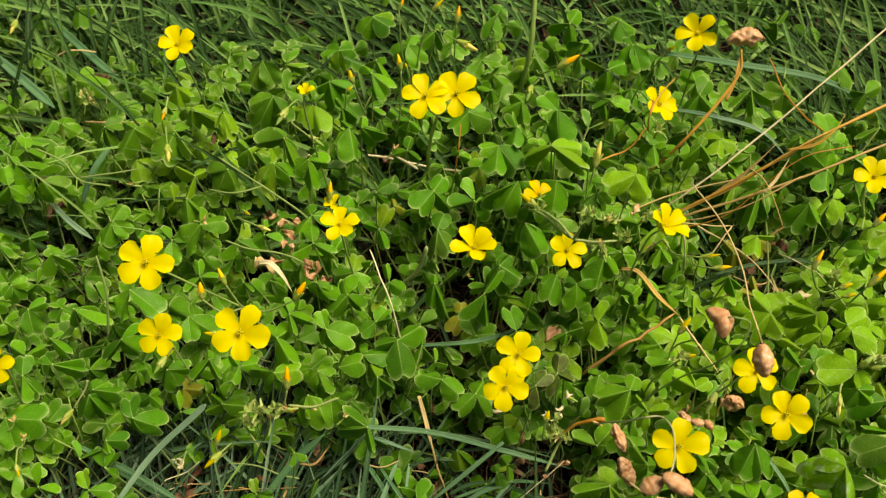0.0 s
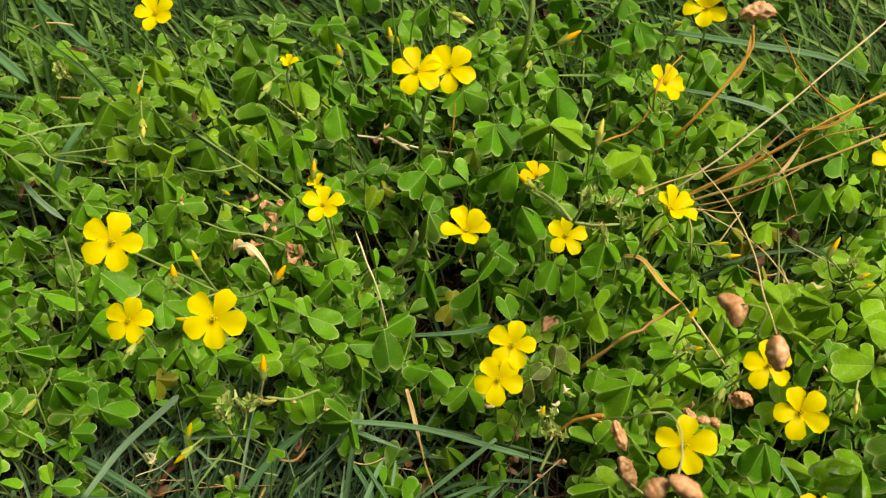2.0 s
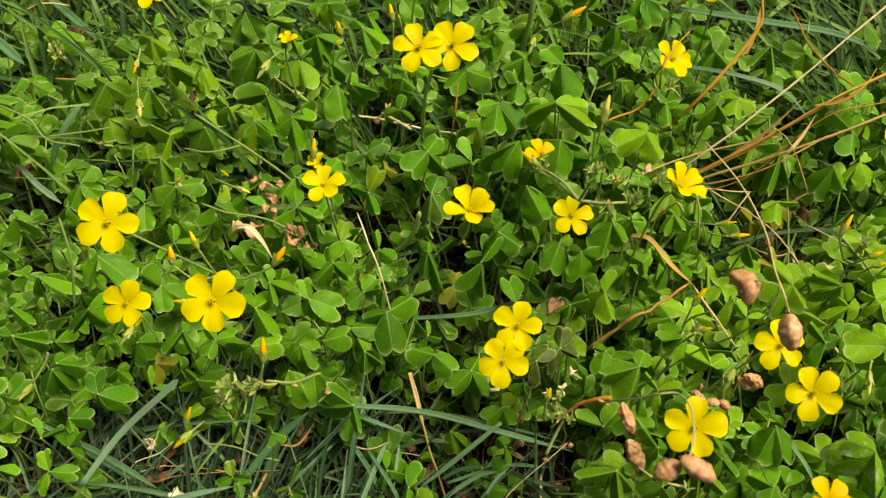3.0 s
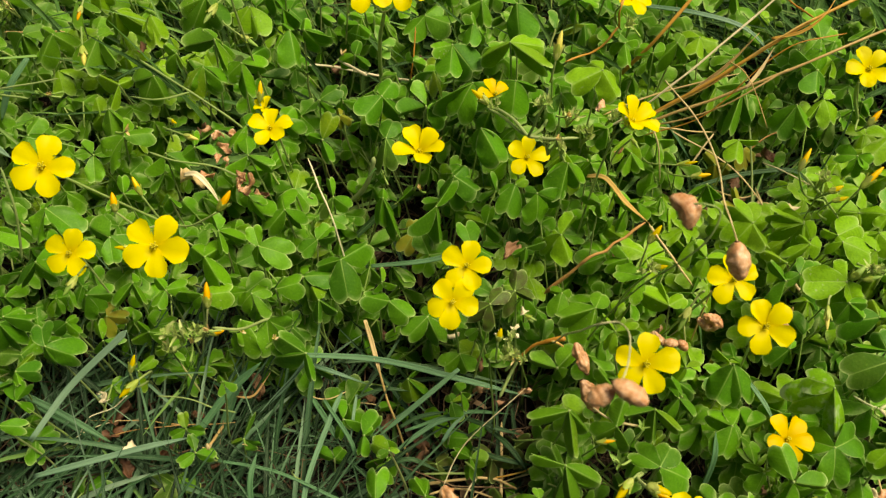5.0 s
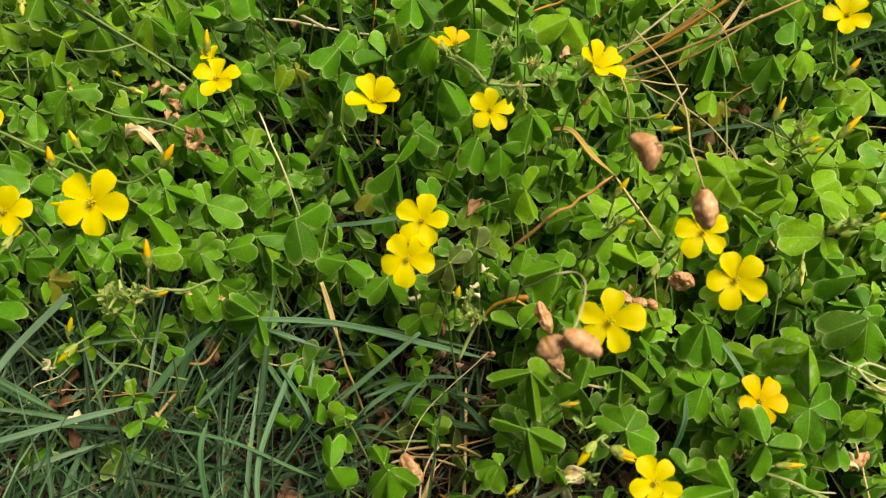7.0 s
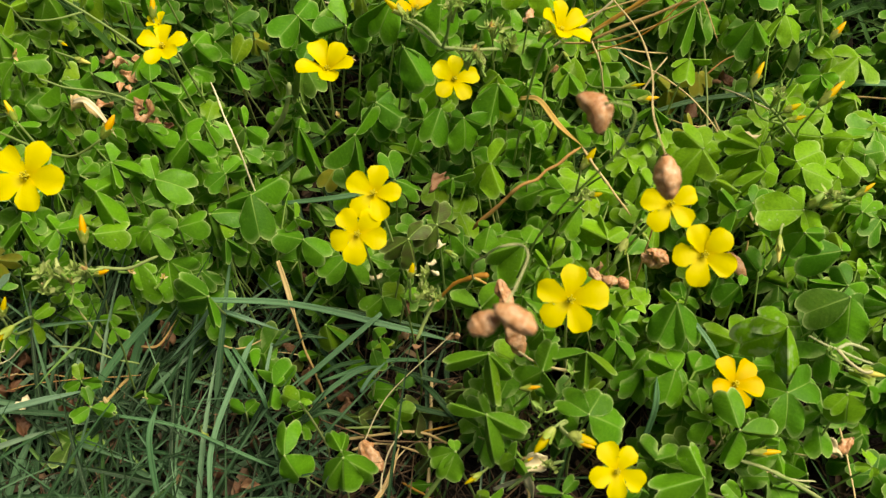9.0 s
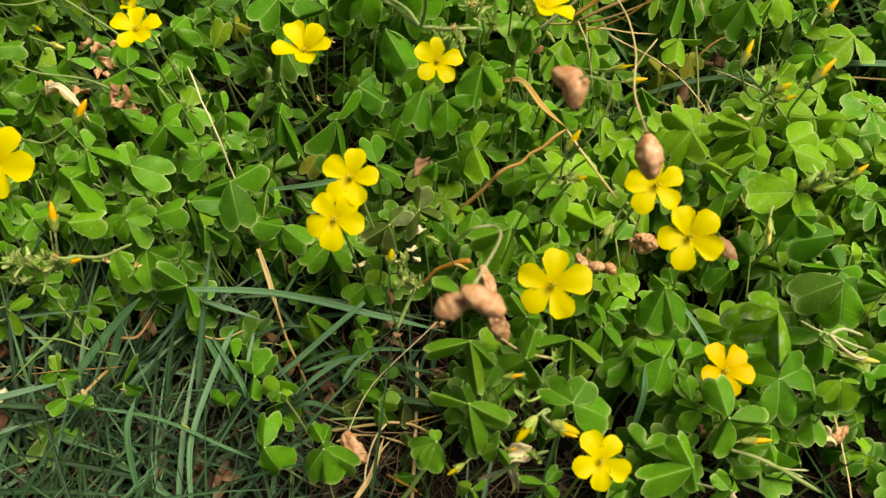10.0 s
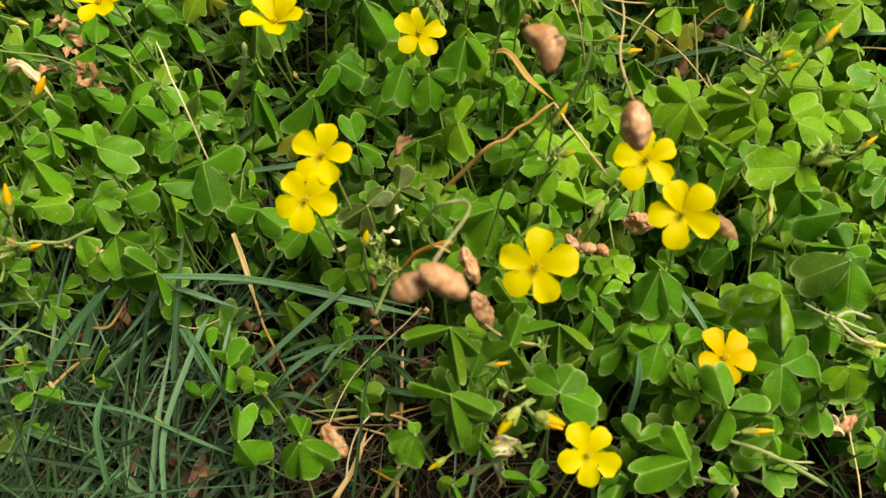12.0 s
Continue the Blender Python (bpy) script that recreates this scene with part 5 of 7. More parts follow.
seed_pod(94.4, 101.4, 20.0, 6.2, (0.56, -0.76, -0.32), 3, 205, label="wrinkled brown seed husk caught among the leaves", plump=0.9)
seed_pod(14.5, 68.5, -2.0, 7.7, (0.54, -0.78, -0.33), 4, 232, label="wrinkled brown seed husk caught among the leaves", plump=1.15)
seed_pod(77.1, 104.4, 18.0, 5.4, (0.92, -0.38, -0.11), 5, 45, label="wrinkled brown seed husk caught among the leaves")
seed_pod(115.8, 66.8, 0.0, 6.5, (0.82, 0.45, 0.36), 5, 50, label="wrinkled brown seed husk caught among the leaves", plump=0.9)

# ---- dry straws and bare stalks ----
stalk_thing("straw", [(58.8, 162.1, 22.0), (72.7, 162.5, 38.0), (97.7, 176.2, 55.0), (128.1, 196.2, 72.0)], 0.34, 0.22, PALE_STRAW, "long pale dry grass straw leaning across the plants", "straw")
stalk_thing("straw", [(64.7, 155.5, 32.0), (84.3, 157.0, 50.0), (101.5, 161.1, 62.0), (123.2, 170.5, 66.0)], 0.52, 0.36, RUST, "thick orange dry grass stalk arching over the leaves", "straw")
stalk_thing("straw", [(65.3, 154.7, 32.0), (94.5, 154.6, 50.0), (123.1, 161.6, 60.0)], 0.42, 0.3, STRAW, "pale brown dry grass stalk beside the bundle", "straw")
stalk_thing("straw", [(65.2, 155.2, 33.0), (80.6, 156.3, 46.0), (92.9, 158.5, 58.0), (101.4, 160.6, 63.0)], 0.3, 0.2, RUST, "rust-coloured dry grass stalk in the bundle", "straw")
stalk_thing("straw", [(61.0, 159.1, 28.0), (72.0, 153.6, 34.0), (84.9, 151.9, 44.0), (97.0, 154.9, 52.0)], 0.28, 0.2, STRAW, "pale dry stalk in the straw bundle", "straw")
stalk_thing("straw", [(69.1, 155.6, 30.0), (75.4, 156.4, 28.0), (88.4, 161.8, 20.0)], 0.22, 0.2, STRAW, "pale dry stalk in the straw bundle", "straw")
stalk_thing("straw", [(66.5, 151.7, 36.0), (69.2, 148.6, 30.0), (71.6, 146.9, 18.0)], 0.25, 0.2, STRAW, "dry stalk bending down beside a flower", "straw")
stalk_thing("straw", [(57.2, 164.1, 25.0), (70.0, 166.9, 30.0), (91.1, 166.4, 38.0)], 0.28, 0.2, STRAW, "short pale straw among the leaves", "straw")
stalk_thing("straw", [(101.5, 161.1, 62.0), (96.8, 176.5, 58.0), (98.3, 202.7, 50.0)], 0.25, 0.2, RUST, "thin reddish dry stalk crossing the straws", "straw")
stalk_thing("straw", [(76.0, 162.0, 21.0), (89.0, 154.0, 18.0), (97.0, 147.0, 14.0), (104.0, 132.0, 10.0)], 0.22, 0.17, STRAW, "thin brown straw bending down to the ground", "straw")
stalk_thing("bare_stem", [(60.5, 120.1, 38.0), (51.1, 115.3, 34.0), (44.9, 113.4, 30.0), (37.9, 112.5, 20.0)], 0.32, 0.46, BROWN_STEM, "woody reddish-brown creeping stem", "stem")
stalk_thing("straw", [(59.8, 116.2, 44.0), (63.1, 108.1, 44.0), (68.6, 103.4, 38.0)], 0.28, 0.2, STRAW, "thin dry stalk end hanging down", "straw")
stalk_thing("straw", [(-3.6, 102.2, 5.5), (-2.2, 97.5, 3.0), (0.5, 90.5, -4.0), (3.8, 83.0, -13.0)], 0.32, 0.26, STRAW, "stiff straw-coloured stalk of a dry grass", "straw")
stalk_thing("flower_stalk", [(25.3, 82.0, 27.0), (27.9, 86.7, 30.0), (29.1, 88.4, 32.0)], 0.4, 0.35, STALK, "green stalk with a withered star head", "stalk")
stalk_thing("straw", [(-44.8, 82.5, -1.0), (-44.0, 86.4, -4.0), (-44.0, 91.7, -10.0)], 0.35, 0.4, STRAW, "dry stalk with a withered star head", "straw")
stalk_thing("straw", [(-81.4, 90.9, -12.0), (-78.1, 93.9, -8.0), (-72.4, 96.2, -8.0), (-67.9, 97.9, -4.0)], 0.16, 0.16, PALE_STRAW, "thin pale root-like strand", "straw")
stalk_thing("straw", [(-86.0, 88.3, -14.0), (-78.7, 92.1, -12.0), (-71.1, 94.7, -12.0)], 0.14, 0.16, PALE_STRAW, "thin pale root-like strand", "straw")
stalk_thing("straw", [(-79.1, 94.4, -12.0), (-64.4, 94.1, -12.0), (-47.9, 91.5, -12.0)], 0.13, 0.13, BROWN_STEM, "thin brown straw lying over soil", "straw")
stalk_thing("straw", [(-79.7, 87.9, -13.0), (-65.5, 91.8, -12.0), (-40.3, 92.4, -10.0)], 0.13, 0.13, BROWN_STEM, "thin brown straw lying over soil", "straw")
stalk_thing("straw", [(-19.5, 143.5, 35.0), (-14.0, 130.5, 28.0), (-10.9, 124.3, 16.0)], 0.22, 0.2, PALE_STRAW, "thin pale straight straw", "straw")
stalk_thing("bare_stem", [(30.3, 91.9, 26.0), (33.7, 92.7, 30.0), (37.2, 92.7, 33.0), (40.1, 92.3, 34.0)], 0.3, 0.6, RUST, "forked orange-brown dry stem", "stem")
stalk_thing("bare_stem", [(37.0, 92.6, 33.0), (38.3, 91.8, 33.0), (39.8, 91.4, 32.0)], 0.4, 0.2, RUST, "short orange side branch of a dry stem", "stem")
stalk_thing("flower_stalk", [(-0.8, 184.9, 44.0), (-2.9, 188.7, 28.0), (-4.0, 196.9, 0.0)], 0.55, 0.6, STALK, "upright thick green flower stalk", "stalk")
stalk_thing("flower_stalk", [(32.2, 245.4, 40.0), (30.9, 232.8, 24.0), (27.6, 230.8, 0.0)], 0.85, 0.95, STALK, "thick green upright weed stalk", "stalk")
stalk_thing("runner", [(-64.1, 172.2, 40.0), (-51.0, 164.6, 36.0), (-40.3, 160.9, 28.0), (-34.2, 161.6, 15.0)], 0.28, 0.32, PALE_STALK, "pale green creeping runner", "stalk")
stalk_thing("runner", [(-67.1, 165.0, 34.0), (-59.6, 162.2, 36.0), (-50.8, 164.6, 36.0)], 0.21, 0.28, PALE_STALK, "pale green creeping runner", "stalk")
stalk_thing("runner", [(-127.7, 191.4, 22.0), (-117.6, 186.1, 22.0), (-111.8, 180.2, 20.0), (-101.6, 177.5, 20.0)], 0.28, 0.28, PALE_STALK, "pale green creeping runner", "stalk")
stalk_thing("runner", [(-112.0, 181.1, 20.0), (-102.6, 180.8, 22.0), (-92.5, 181.0, 24.0)], 0.28, 0.21, PALE_STALK, "pale green creeping runner", "stalk")
stalk_thing("flower_stalk", [(-4.0, 151.0, 25.0), (-5.5, 150.0, 18.0), (-9.0, 150.0, 10.0), (-17.0, 152.0, -2.0), (-24.0, 154.0, -10.0)], 0.62, 0.78, PALE_STALK, "thick pale green stem rising from the ground", "stalk")
stalk_thing("flower_stalk", [(-5.0, 149.0, 5.0), (-9.0, 148.2, 3.0), (-14.0, 148.0, -2.0)], 0.3, 0.36, PALE_STALK, "pale green stem low in a gap", "stalk")
stalk_thing("runner", [(-92.0, 138.0, 40.0), (-91.1, 132.2, 30.0), (-93.7, 126.6, 15.0)], 0.32, 0.35, PALE_STALK, "pale green creeping runner", "stalk")
stalk_thing("flower_stalk", [(21.9, 54.5, -6.0), (29.3, 62.1, 2.0), (36.4, 65.4, 15.0)], 0.55, 0.45, STALK, "green stalk slanting up out of the grass", "stalk")
stalk_thing("runner", [(86.2, 59.6, 18.0), (94.8, 57.0, 16.0), (107.0, 52.6, 8.0)], 0.32, 0.42, STALK, "greenish runner with a branching end", "stalk")
stalk_thing("runner", [(94.8, 56.7, 16.0), (101.7, 55.1, 12.0)], 0.35, 0.45, STALK, "thin greenish creeping runner", "stalk")
stalk_thing("straw", [(12.4, 72.3, -6.0), (18.6, 83.0, -2.0), (33.0, 92.7, 8.0)], 0.14, 0.14, PALE_STRAW, "thin pale dry straw over dark soil", "straw")
stalk_thing("straw", [(13.2, 57.4, -12.0), (19.9, 72.2, -14.0), (28.5, 76.9, -14.0), (37.2, 79.0, -12.0)], 0.2, 0.18, STRAW, "dry straw lying in the grass", "straw")
stalk_thing("straw", [(25.8, 57.7, -15.0), (27.2, 77.5, -12.0), (28.2, 91.2, -10.0)], 0.5, 0.4, STRAW, "thick tan dry stem rising behind the leaves", "straw")
stalk_thing("straw", [(117.8, 74.9, -2.0), (117.8, 63.0, -2.0), (116.4, 50.8, -2.0)], 0.2, 0.2, STRAW, "thin dry straw in the litter", "straw")
stalk_thing("straw", [(74.7, 103.5, 10.0), (75.7, 106.9, 18.0), (76.1, 107.8, 28.0)], 0.25, 0.2, STRAW, "thin dry straw rising through the leaves", "straw")
stalk_thing("straw", [(83.0, 158.0, 8.0), (87.0, 163.0, 11.0), (91.0, 168.0, 12.0)], 0.3, 0.24, STRAW, "short dry straw in a gap between leaves", "straw")
stalk_thing("straw", [(101.0, 164.0, 9.0), (106.0, 167.0, 11.0), (111.0, 168.5, 12.0)], 0.24, 0.2, BROWN_STEM, "thin brown dry stem in a gap", "straw")
stalk_thing("straw", [(103.0, 158.0, 11.0), (108.0, 153.0, 13.0), (113.0, 147.0, 15.0)], 0.22, 0.18, PALE_STRAW, "pale dry strand leaning on the leaves", "straw")
stalk_thing("straw", [(132.0, 159.0, 5.0), (140.0, 157.0, 7.0), (150.0, 155.0, 8.0)], 0.3, 0.24, STRAW, "thin dry straw lying in a gap", "straw")
stalk_thing("straw", [(90.0, 156.0, 2.0), (97.0, 151.0, 4.0), (103.0, 153.0, 3.0)], 0.24, 0.2, STRAW, "short dry straw in a gap between leaves", "straw")
stalk_thing("straw", [(-52.2, 199.5, 8.0), (-24.1, 200.1, 8.0), (-3.4, 195.2, 8.0), (13.5, 193.2, 6.0)], 0.42, 0.3, PALE_STRAW, "thin pale straw lying over the litter", "straw")
stalk_thing("straw", [(-15.8, 190.6, 20.0), (-11.2, 185.8, 22.0), (-6.8, 182.4, 22.0)], 0.4, 0.45, PALE_STRAW, "hooked pale dry stalk end", "straw")
stalk_thing("straw", [(6.8, 203.0, 20.0), (6.2, 196.1, 14.0), (4.1, 190.0, 4.0)], 0.22, 0.22, RUST, "thin reddish bent dry stem", "straw")
stalk_thing("straw", [(64.9, 194.4, 28.0), (57.0, 183.4, 30.0), (47.5, 177.2, 32.0)], 0.35, 0.3, RUST, "thin reddish stem above the leaves", "straw")
stalk_thing("flower_stalk", [(31.8, 127.0, 62.0), (36.9, 142.6, 45.0), (41.6, 161.8, 25.0), (46.1, 181.1, 5.0)], 0.45, 0.5, PALE_STALK, "pale green branching flower stalk", "stalk")
stalk_thing("flower_stalk", [(31.8, 127.0, 62.0), (29.3, 133.6, 60.0), (26.1, 140.4, 56.0)], 0.4, 0.3, PALE_STALK, "pale green branching flower stalk", "stalk")
stalk_thing("flower_stalk", [(31.8, 127.0, 62.0), (32.7, 126.9, 66.0), (33.2, 125.5, 73.0)], 0.35, 0.3, PALE_STALK, "pale green branching flower stalk", "stalk")
stalk_thing("flower_stalk", [(31.8, 127.0, 62.0), (37.9, 126.4, 62.0), (43.1, 128.2, 60.0)], 0.4, 0.3, PALE_STALK, "pale green branching flower stalk", "stalk")
stalk_thing("flower_stalk", [(31.2, 128.3, 61.0), (27.2, 137.1, 57.0), (24.0, 142.1, 54.0)], 0.35, 0.3, PALE_STALK, "pale green branching flower stalk", "stalk")
stalk_thing("flower_stalk", [(97.2, 129.7, 44.0), (103.5, 127.3, 38.0), (110.8, 127.3, 28.0)], 0.3, 0.35, STALK, "pale green arching stalk over the leaves", "stalk")
stalk_thing("flower_stalk", [(123.8, 158.9, 28.0), (120.3, 160.0, 36.0), (117.5, 157.7, 44.0)], 0.4, 0.45, STALK, "green flower stalk with side buds", "stalk")
stalk_thing("flower_stalk", [(95.0, 166.5, 30.0), (97.6, 154.9, 18.0), (98.0, 143.1, 8.0)], 0.26, 0.3, PALE_STALK, "thin pale green stalk rising from a gap", "stalk")
stalk_thing("straw", [(-119.1, 211.8, 12.0), (-108.6, 209.2, 14.0), (-98.4, 207.4, 16.0)], 0.35, 0.3, STRAW, "pale bent dry stem", "straw")
stalk_thing("runner", [(-58.2, 94.9, 2.0), (-50.8, 94.1, 2.0), (-44.1, 92.2, 0.0), (-39.5, 92.7, -4.0)], 0.2, 0.2, PALE_STALK, "pale stalk lying over the grass", "stalk")
stalk_thing("straw", [(-10.0, 97.0, -9.0), (-5.5, 96.2, -8.5), (-1.0, 95.0, -9.0)], 0.16, 0.14, STRAW, "thin tan straw low in the gap", "straw")
stalk_thing("straw", [(-22.8, 98.0, -6.0), (-16.7, 96.3, -5.0), (-10.4, 98.9, -5.0)], 0.2, 0.16, STRAW, "tan straw bent over the soil", "straw")
stalk_thing("runner", [(-38.1, 97.0, 34.0), (-31.8, 96.6, 34.0), (-25.2, 98.0, 36.0)], 0.36, 0.32, STALK, "thick green runner beside a leaf", "stalk")
stalk_thing("straw", [(-134.4, 240.8, 14.0), (-129.0, 241.5, 16.0), (-120.0, 240.9, 16.0)], 0.3, 0.3, STRAW, "dry bent stem in the grass", "straw")
stalk_thing("straw", [(103.6, 114.9, 14.0), (103.0, 120.6, 12.0), (104.5, 135.6, 6.0), (104.3, 157.3, 0.0)], 0.35, 0.3, STRAW, "brown dry stem crossing a gap", "straw")
stalk_thing("straw", [(100.4, 110.8, 14.0), (99.9, 107.7, 10.0), (99.8, 107.1, 4.0)], 0.25, 0.25, STRAW, "thin brown straw in a gap", "straw")
stalk_thing("straw", [(70.0, 196.0, 47.8), (65.0, 191.0, 45.8), (61.5, 184.6, 43.8), (62.5, 185.8, 35.8)], 0.2, 0.3, RUST, "withered brown strand lying over a flower", "straw")
stalk_thing("straw", [(62.9, 194.3, 44.8), (62.8, 189.3, 44.8), (61.3, 184.7, 44.8)], 0.3, 0.2, RUST, "withered brown strand lying over a flower", "straw")
stalk_thing("runner", [(-61.1, 150.0, 30.0), (-54.1, 147.1, 30.0), (-44.6, 145.8, 29.0), (-38.6, 144.1, 27.0)], 0.24, 0.28, PALE_STALK, "pale green creeping runner", "stalk")
stalk_thing("straw", [(7.9, 76.4, -13.0), (15.3, 76.2, -11.0), (21.5, 76.4, -10.0), (26.8, 75.9, -11.0), (31.2, 74.4, -13.0)], 0.4, 0.3, STRAW, "brown root-like dry strand over the soil", "straw")
stalk_thing("straw", [(21.1, 76.0, -9.0), (18.3, 71.8, -8.0), (16.6, 67.1, -9.0), (15.9, 62.6, -10.0)], 0.22, 0.22, PALE_STRAW, "thin pale curled dry strand", "straw")
stalk_thing("straw", [(25.0, 76.5, -11.0), (31.2, 77.6, -10.0), (35.5, 79.2, -10.0)], 0.25, 0.2, RUST, "thin brown dry strand in the litter", "straw")
stalk_thing("flower_stalk", [(7.5, 77.9, -10.0), (14.3, 77.4, -9.0), (20.4, 77.3, -9.0)], 0.3, 0.3, STALK, "thin green stalk lying over the litter", "stalk")
stalk_thing("flower_stalk", [(21.1, 75.7, -9.0), (20.4, 77.2, -6.0), (18.2, 78.8, -4.0)], 0.25, 0.25, STALK, "thin green curled leaf stalk", "stalk")
stalk_thing("straw", [(20.5, 66.0, -14.0), (24.8, 63.1, -13.0), (28.3, 60.8, -13.0)], 0.3, 0.25, RUST, "thin brown dry strand in the litter", "straw")
stalk_thing("straw", [(9.0, 73.6, -13.0), (14.0, 74.5, -12.0), (20.0, 74.1, -13.0), (24.8, 72.6, -14.0)], 0.3, 0.25, STRAW, "dry brown strand lying in the litter", "straw")
stalk_thing("flower_stalk", [(41.9, 54.8, 16.0), (47.7, 57.5, 20.0), (53.1, 58.7, 22.0)], 0.35, 0.35, PALE_STALK, "pale stalk with withered flower remains", "stalk")

stalk_thing("straw", [(66.0, 153.0, 30.0), (79.0, 151.0, 40.0), (95.0, 157.0, 56.0), (110.0, 160.0, 58.0)], 0.18, 0.14, RUST, "thin rust-coloured dry straw in the straw bundle", "straw")
stalk_thing("straw", [(84.0, 160.0, 50.0), (87.0, 152.0, 52.0), (92.0, 143.0, 44.0)], 0.16, 0.12, STRAW, "thin dry straw bending out of the bundle", "straw")
stalk_thing("runner", [(103.0, 81.0, 27.0), (105.0, 78.0, 29.0), (107.0, 77.0, 29.0)], 0.22, 0.26, PRONG, "pale green stalk with spent flower heads", "stalk")
stalk_thing("runner", [(107.0, 77.0, 29.0), (110.0, 78.0, 29.0), (114.0, 77.0, 28.0)], 0.40, 0.30, PRONG, "pale swollen stalk of a spent flower", "stalk")
stalk_thing("runner", [(107.0, 77.0, 29.0), (109.0, 75.0, 28.0), (112.0, 73.0, 27.0), (114.0, 73.0, 27.0)], 0.36, 0.32, PRONG, "pale swollen stalk of a spent flower", "stalk")
stalk_thing("runner", [(107.0, 77.0, 29.0), (111.0, 76.0, 27.0), (115.0, 75.0, 26.0)], 0.29, 0.23, PRONG, "pale swollen stalk of a spent flower", "stalk")
stalk_thing("runner", [(80.0, 55.0, 12.0), (85.0, 53.0, 13.0), (88.0, 52.0, 12.0)], 0.25, 0.32, PRONG, "pale swollen stalk of a spent flower", "stalk")
stalk_thing("runner", [(85.0, 53.0, 13.0), (86.0, 53.0, 14.0), (89.0, 53.0, 14.0)], 0.29, 0.22, PRONG, "pale swollen stalk of a spent flower", "stalk")
stalk_thing("runner", [(95.0, 57.0, 14.0), (99.0, 56.0, 13.0), (103.0, 55.0, 11.0)], 0.30, 0.26, PRONG, "pale swollen stalk of a spent flower", "stalk")
stalk_thing("runner", [(95.0, 57.0, 15.0), (99.0, 56.0, 14.0), (104.0, 56.0, 12.0)], 0.22, 0.19, PRONG, "pale swollen stalk of a spent flower", "stalk")
# ---- broad grass blades and dry blades ----
blade_thing("dry_blade", [(40.0, 57.0, 10.0), (43.0, 57.0, 14.0), (46.0, 57.0, 18.0), (49.0, 58.0, 24.0)], 1.0, PALE_STRAW, "pale withered stalk end lying over leaves", "dry grass", twist=1.0, tip=0.4)
blade_thing("dry_blade", [(46.0, 57.0, 18.0), (47.0, 56.0, 14.0), (48.0, 55.0, 8.0)], 1.9, PALE_STRAW, "crumpled pale withered leaf", "dry grass", twist=1.5, tip=0.6)
blade_thing("dry_blade", [(45.0, 58.0, 19.0), (47.0, 56.0, 10.0), (46.0, 55.0, 4.0)], 1.3, STRAW, "crumpled pale withered leaf", "dry grass", twist=-1.3, tip=0.5)
blade_thing("dry_blade", [(92.0, 159.0, 58.0), (98.0, 158.5, 60.5), (103.0, 161.0, 63.0), (107.0, 166.0, 64.0)], 0.8, RUST, "dry curled leaf sheath peeling off a straw", "dry grass", twist=1.6, tip=0.5)
blade_thing("dry_blade", [(75.0, 156.5, 41.0), (83.0, 158.5, 49.0), (90.0, 162.0, 57.0)], 1.0, STRAW, "dry curled leaf sheath peeling off a straw", "dry grass", twist=1.2, tip=0.5)
blade_thing("grass_blade", [(-86.3, 82.9, 4.0), (-77.0, 94.1, 10.0), (-65.2, 101.8, 18.0), (-62.1, 104.1, 20.0)], 1.75, PALE_GRASS, "broad blue-green grass blade bending over the litter", "grass blade", tip=0.15)
blade_thing("grass_blade", [(-97.1, 96.6, 10.0), (-83.9, 92.6, 0.0), (-70.8, 86.6, -8.0)], 1.55, BROAD_GRASS, "broad green grass blade", "grass blade", tip=0.2)
blade_thing("grass_blade", [(-46.1, 88.1, -15.0), (-41.0, 98.0, -6.0), (-36.5, 103.9, 2.0)], 2.24, BROAD_GRASS, "broad dark green grass blade", "grass blade", tip=0.3)
blade_thing("grass_blade", [(-25.2, 103.8, 6.0), (-3.3, 102.0, 6.0), (18.4, 96.9, 4.0), (35.6, 93.6, 0.0)], 1.5, BROAD_GRASS, "long green grass blade lying level", "grass blade", tip=0.3)
blade_thing("grass_blade", [(-6.5, 126.8, 10.0), (11.1, 126.2, 14.0), (23.0, 128.4, 18.0)], 1.28, BROAD_GRASS, "green grass blade under the flowers", "grass blade", tip=0.3)
blade_thing("grass_blade", [(69.8, 200.9, 30.0), (85.3, 192.9, 34.0), (98.9, 188.4, 32.0), (108.3, 181.9, 25.0)], 1.38, PALE_GRASS, "broad pale grass blade", "grass blade", tip=0.4)
blade_thing("grass_blade", [(77.2, 231.4, 24.0), (100.2, 223.9, 26.0), (125.1, 217.3, 26.0), (144.2, 210.2, 20.0)], 2.23, BROAD_GRASS, "broad grass blade lying flat", "grass blade", tip=0.3)
blade_thing("grass_blade", [(83.0, 152.0, 8.0), (96.0, 154.0, 11.0), (110.0, 154.5, 12.0), (116.0, 153.0, 8.0)], 1.3, DARK_GRASS, "green grass blade lying level in a gap", "grass blade", tip=0.25)
blade_thing("grass_blade", [(120.0, 157.0, 8.0), (119.0, 155.0, 18.0), (116.0, 150.5, 33.0), (112.0, 146.0, 48.0)], 1.0, BROAD_GRASS, "upright green grass blade among the buds", "grass blade", tip=0.3)
blade_thing("grass_blade", [(128.0, 157.5, 9.0), (138.0, 157.5, 12.0), (152.0, 156.5, 12.0)], 1.7, BROAD_GRASS, "broad green grass blade lying level", "grass blade", tip=0.2)
blade_thing("grass_blade", [(129.0, 135.0, 7.0), (136.0, 137.0, 10.0), (148.0, 139.0, 10.0)], 1.3, BROAD_GRASS, "broad green grass blade lying level", "grass blade", tip=0.2)
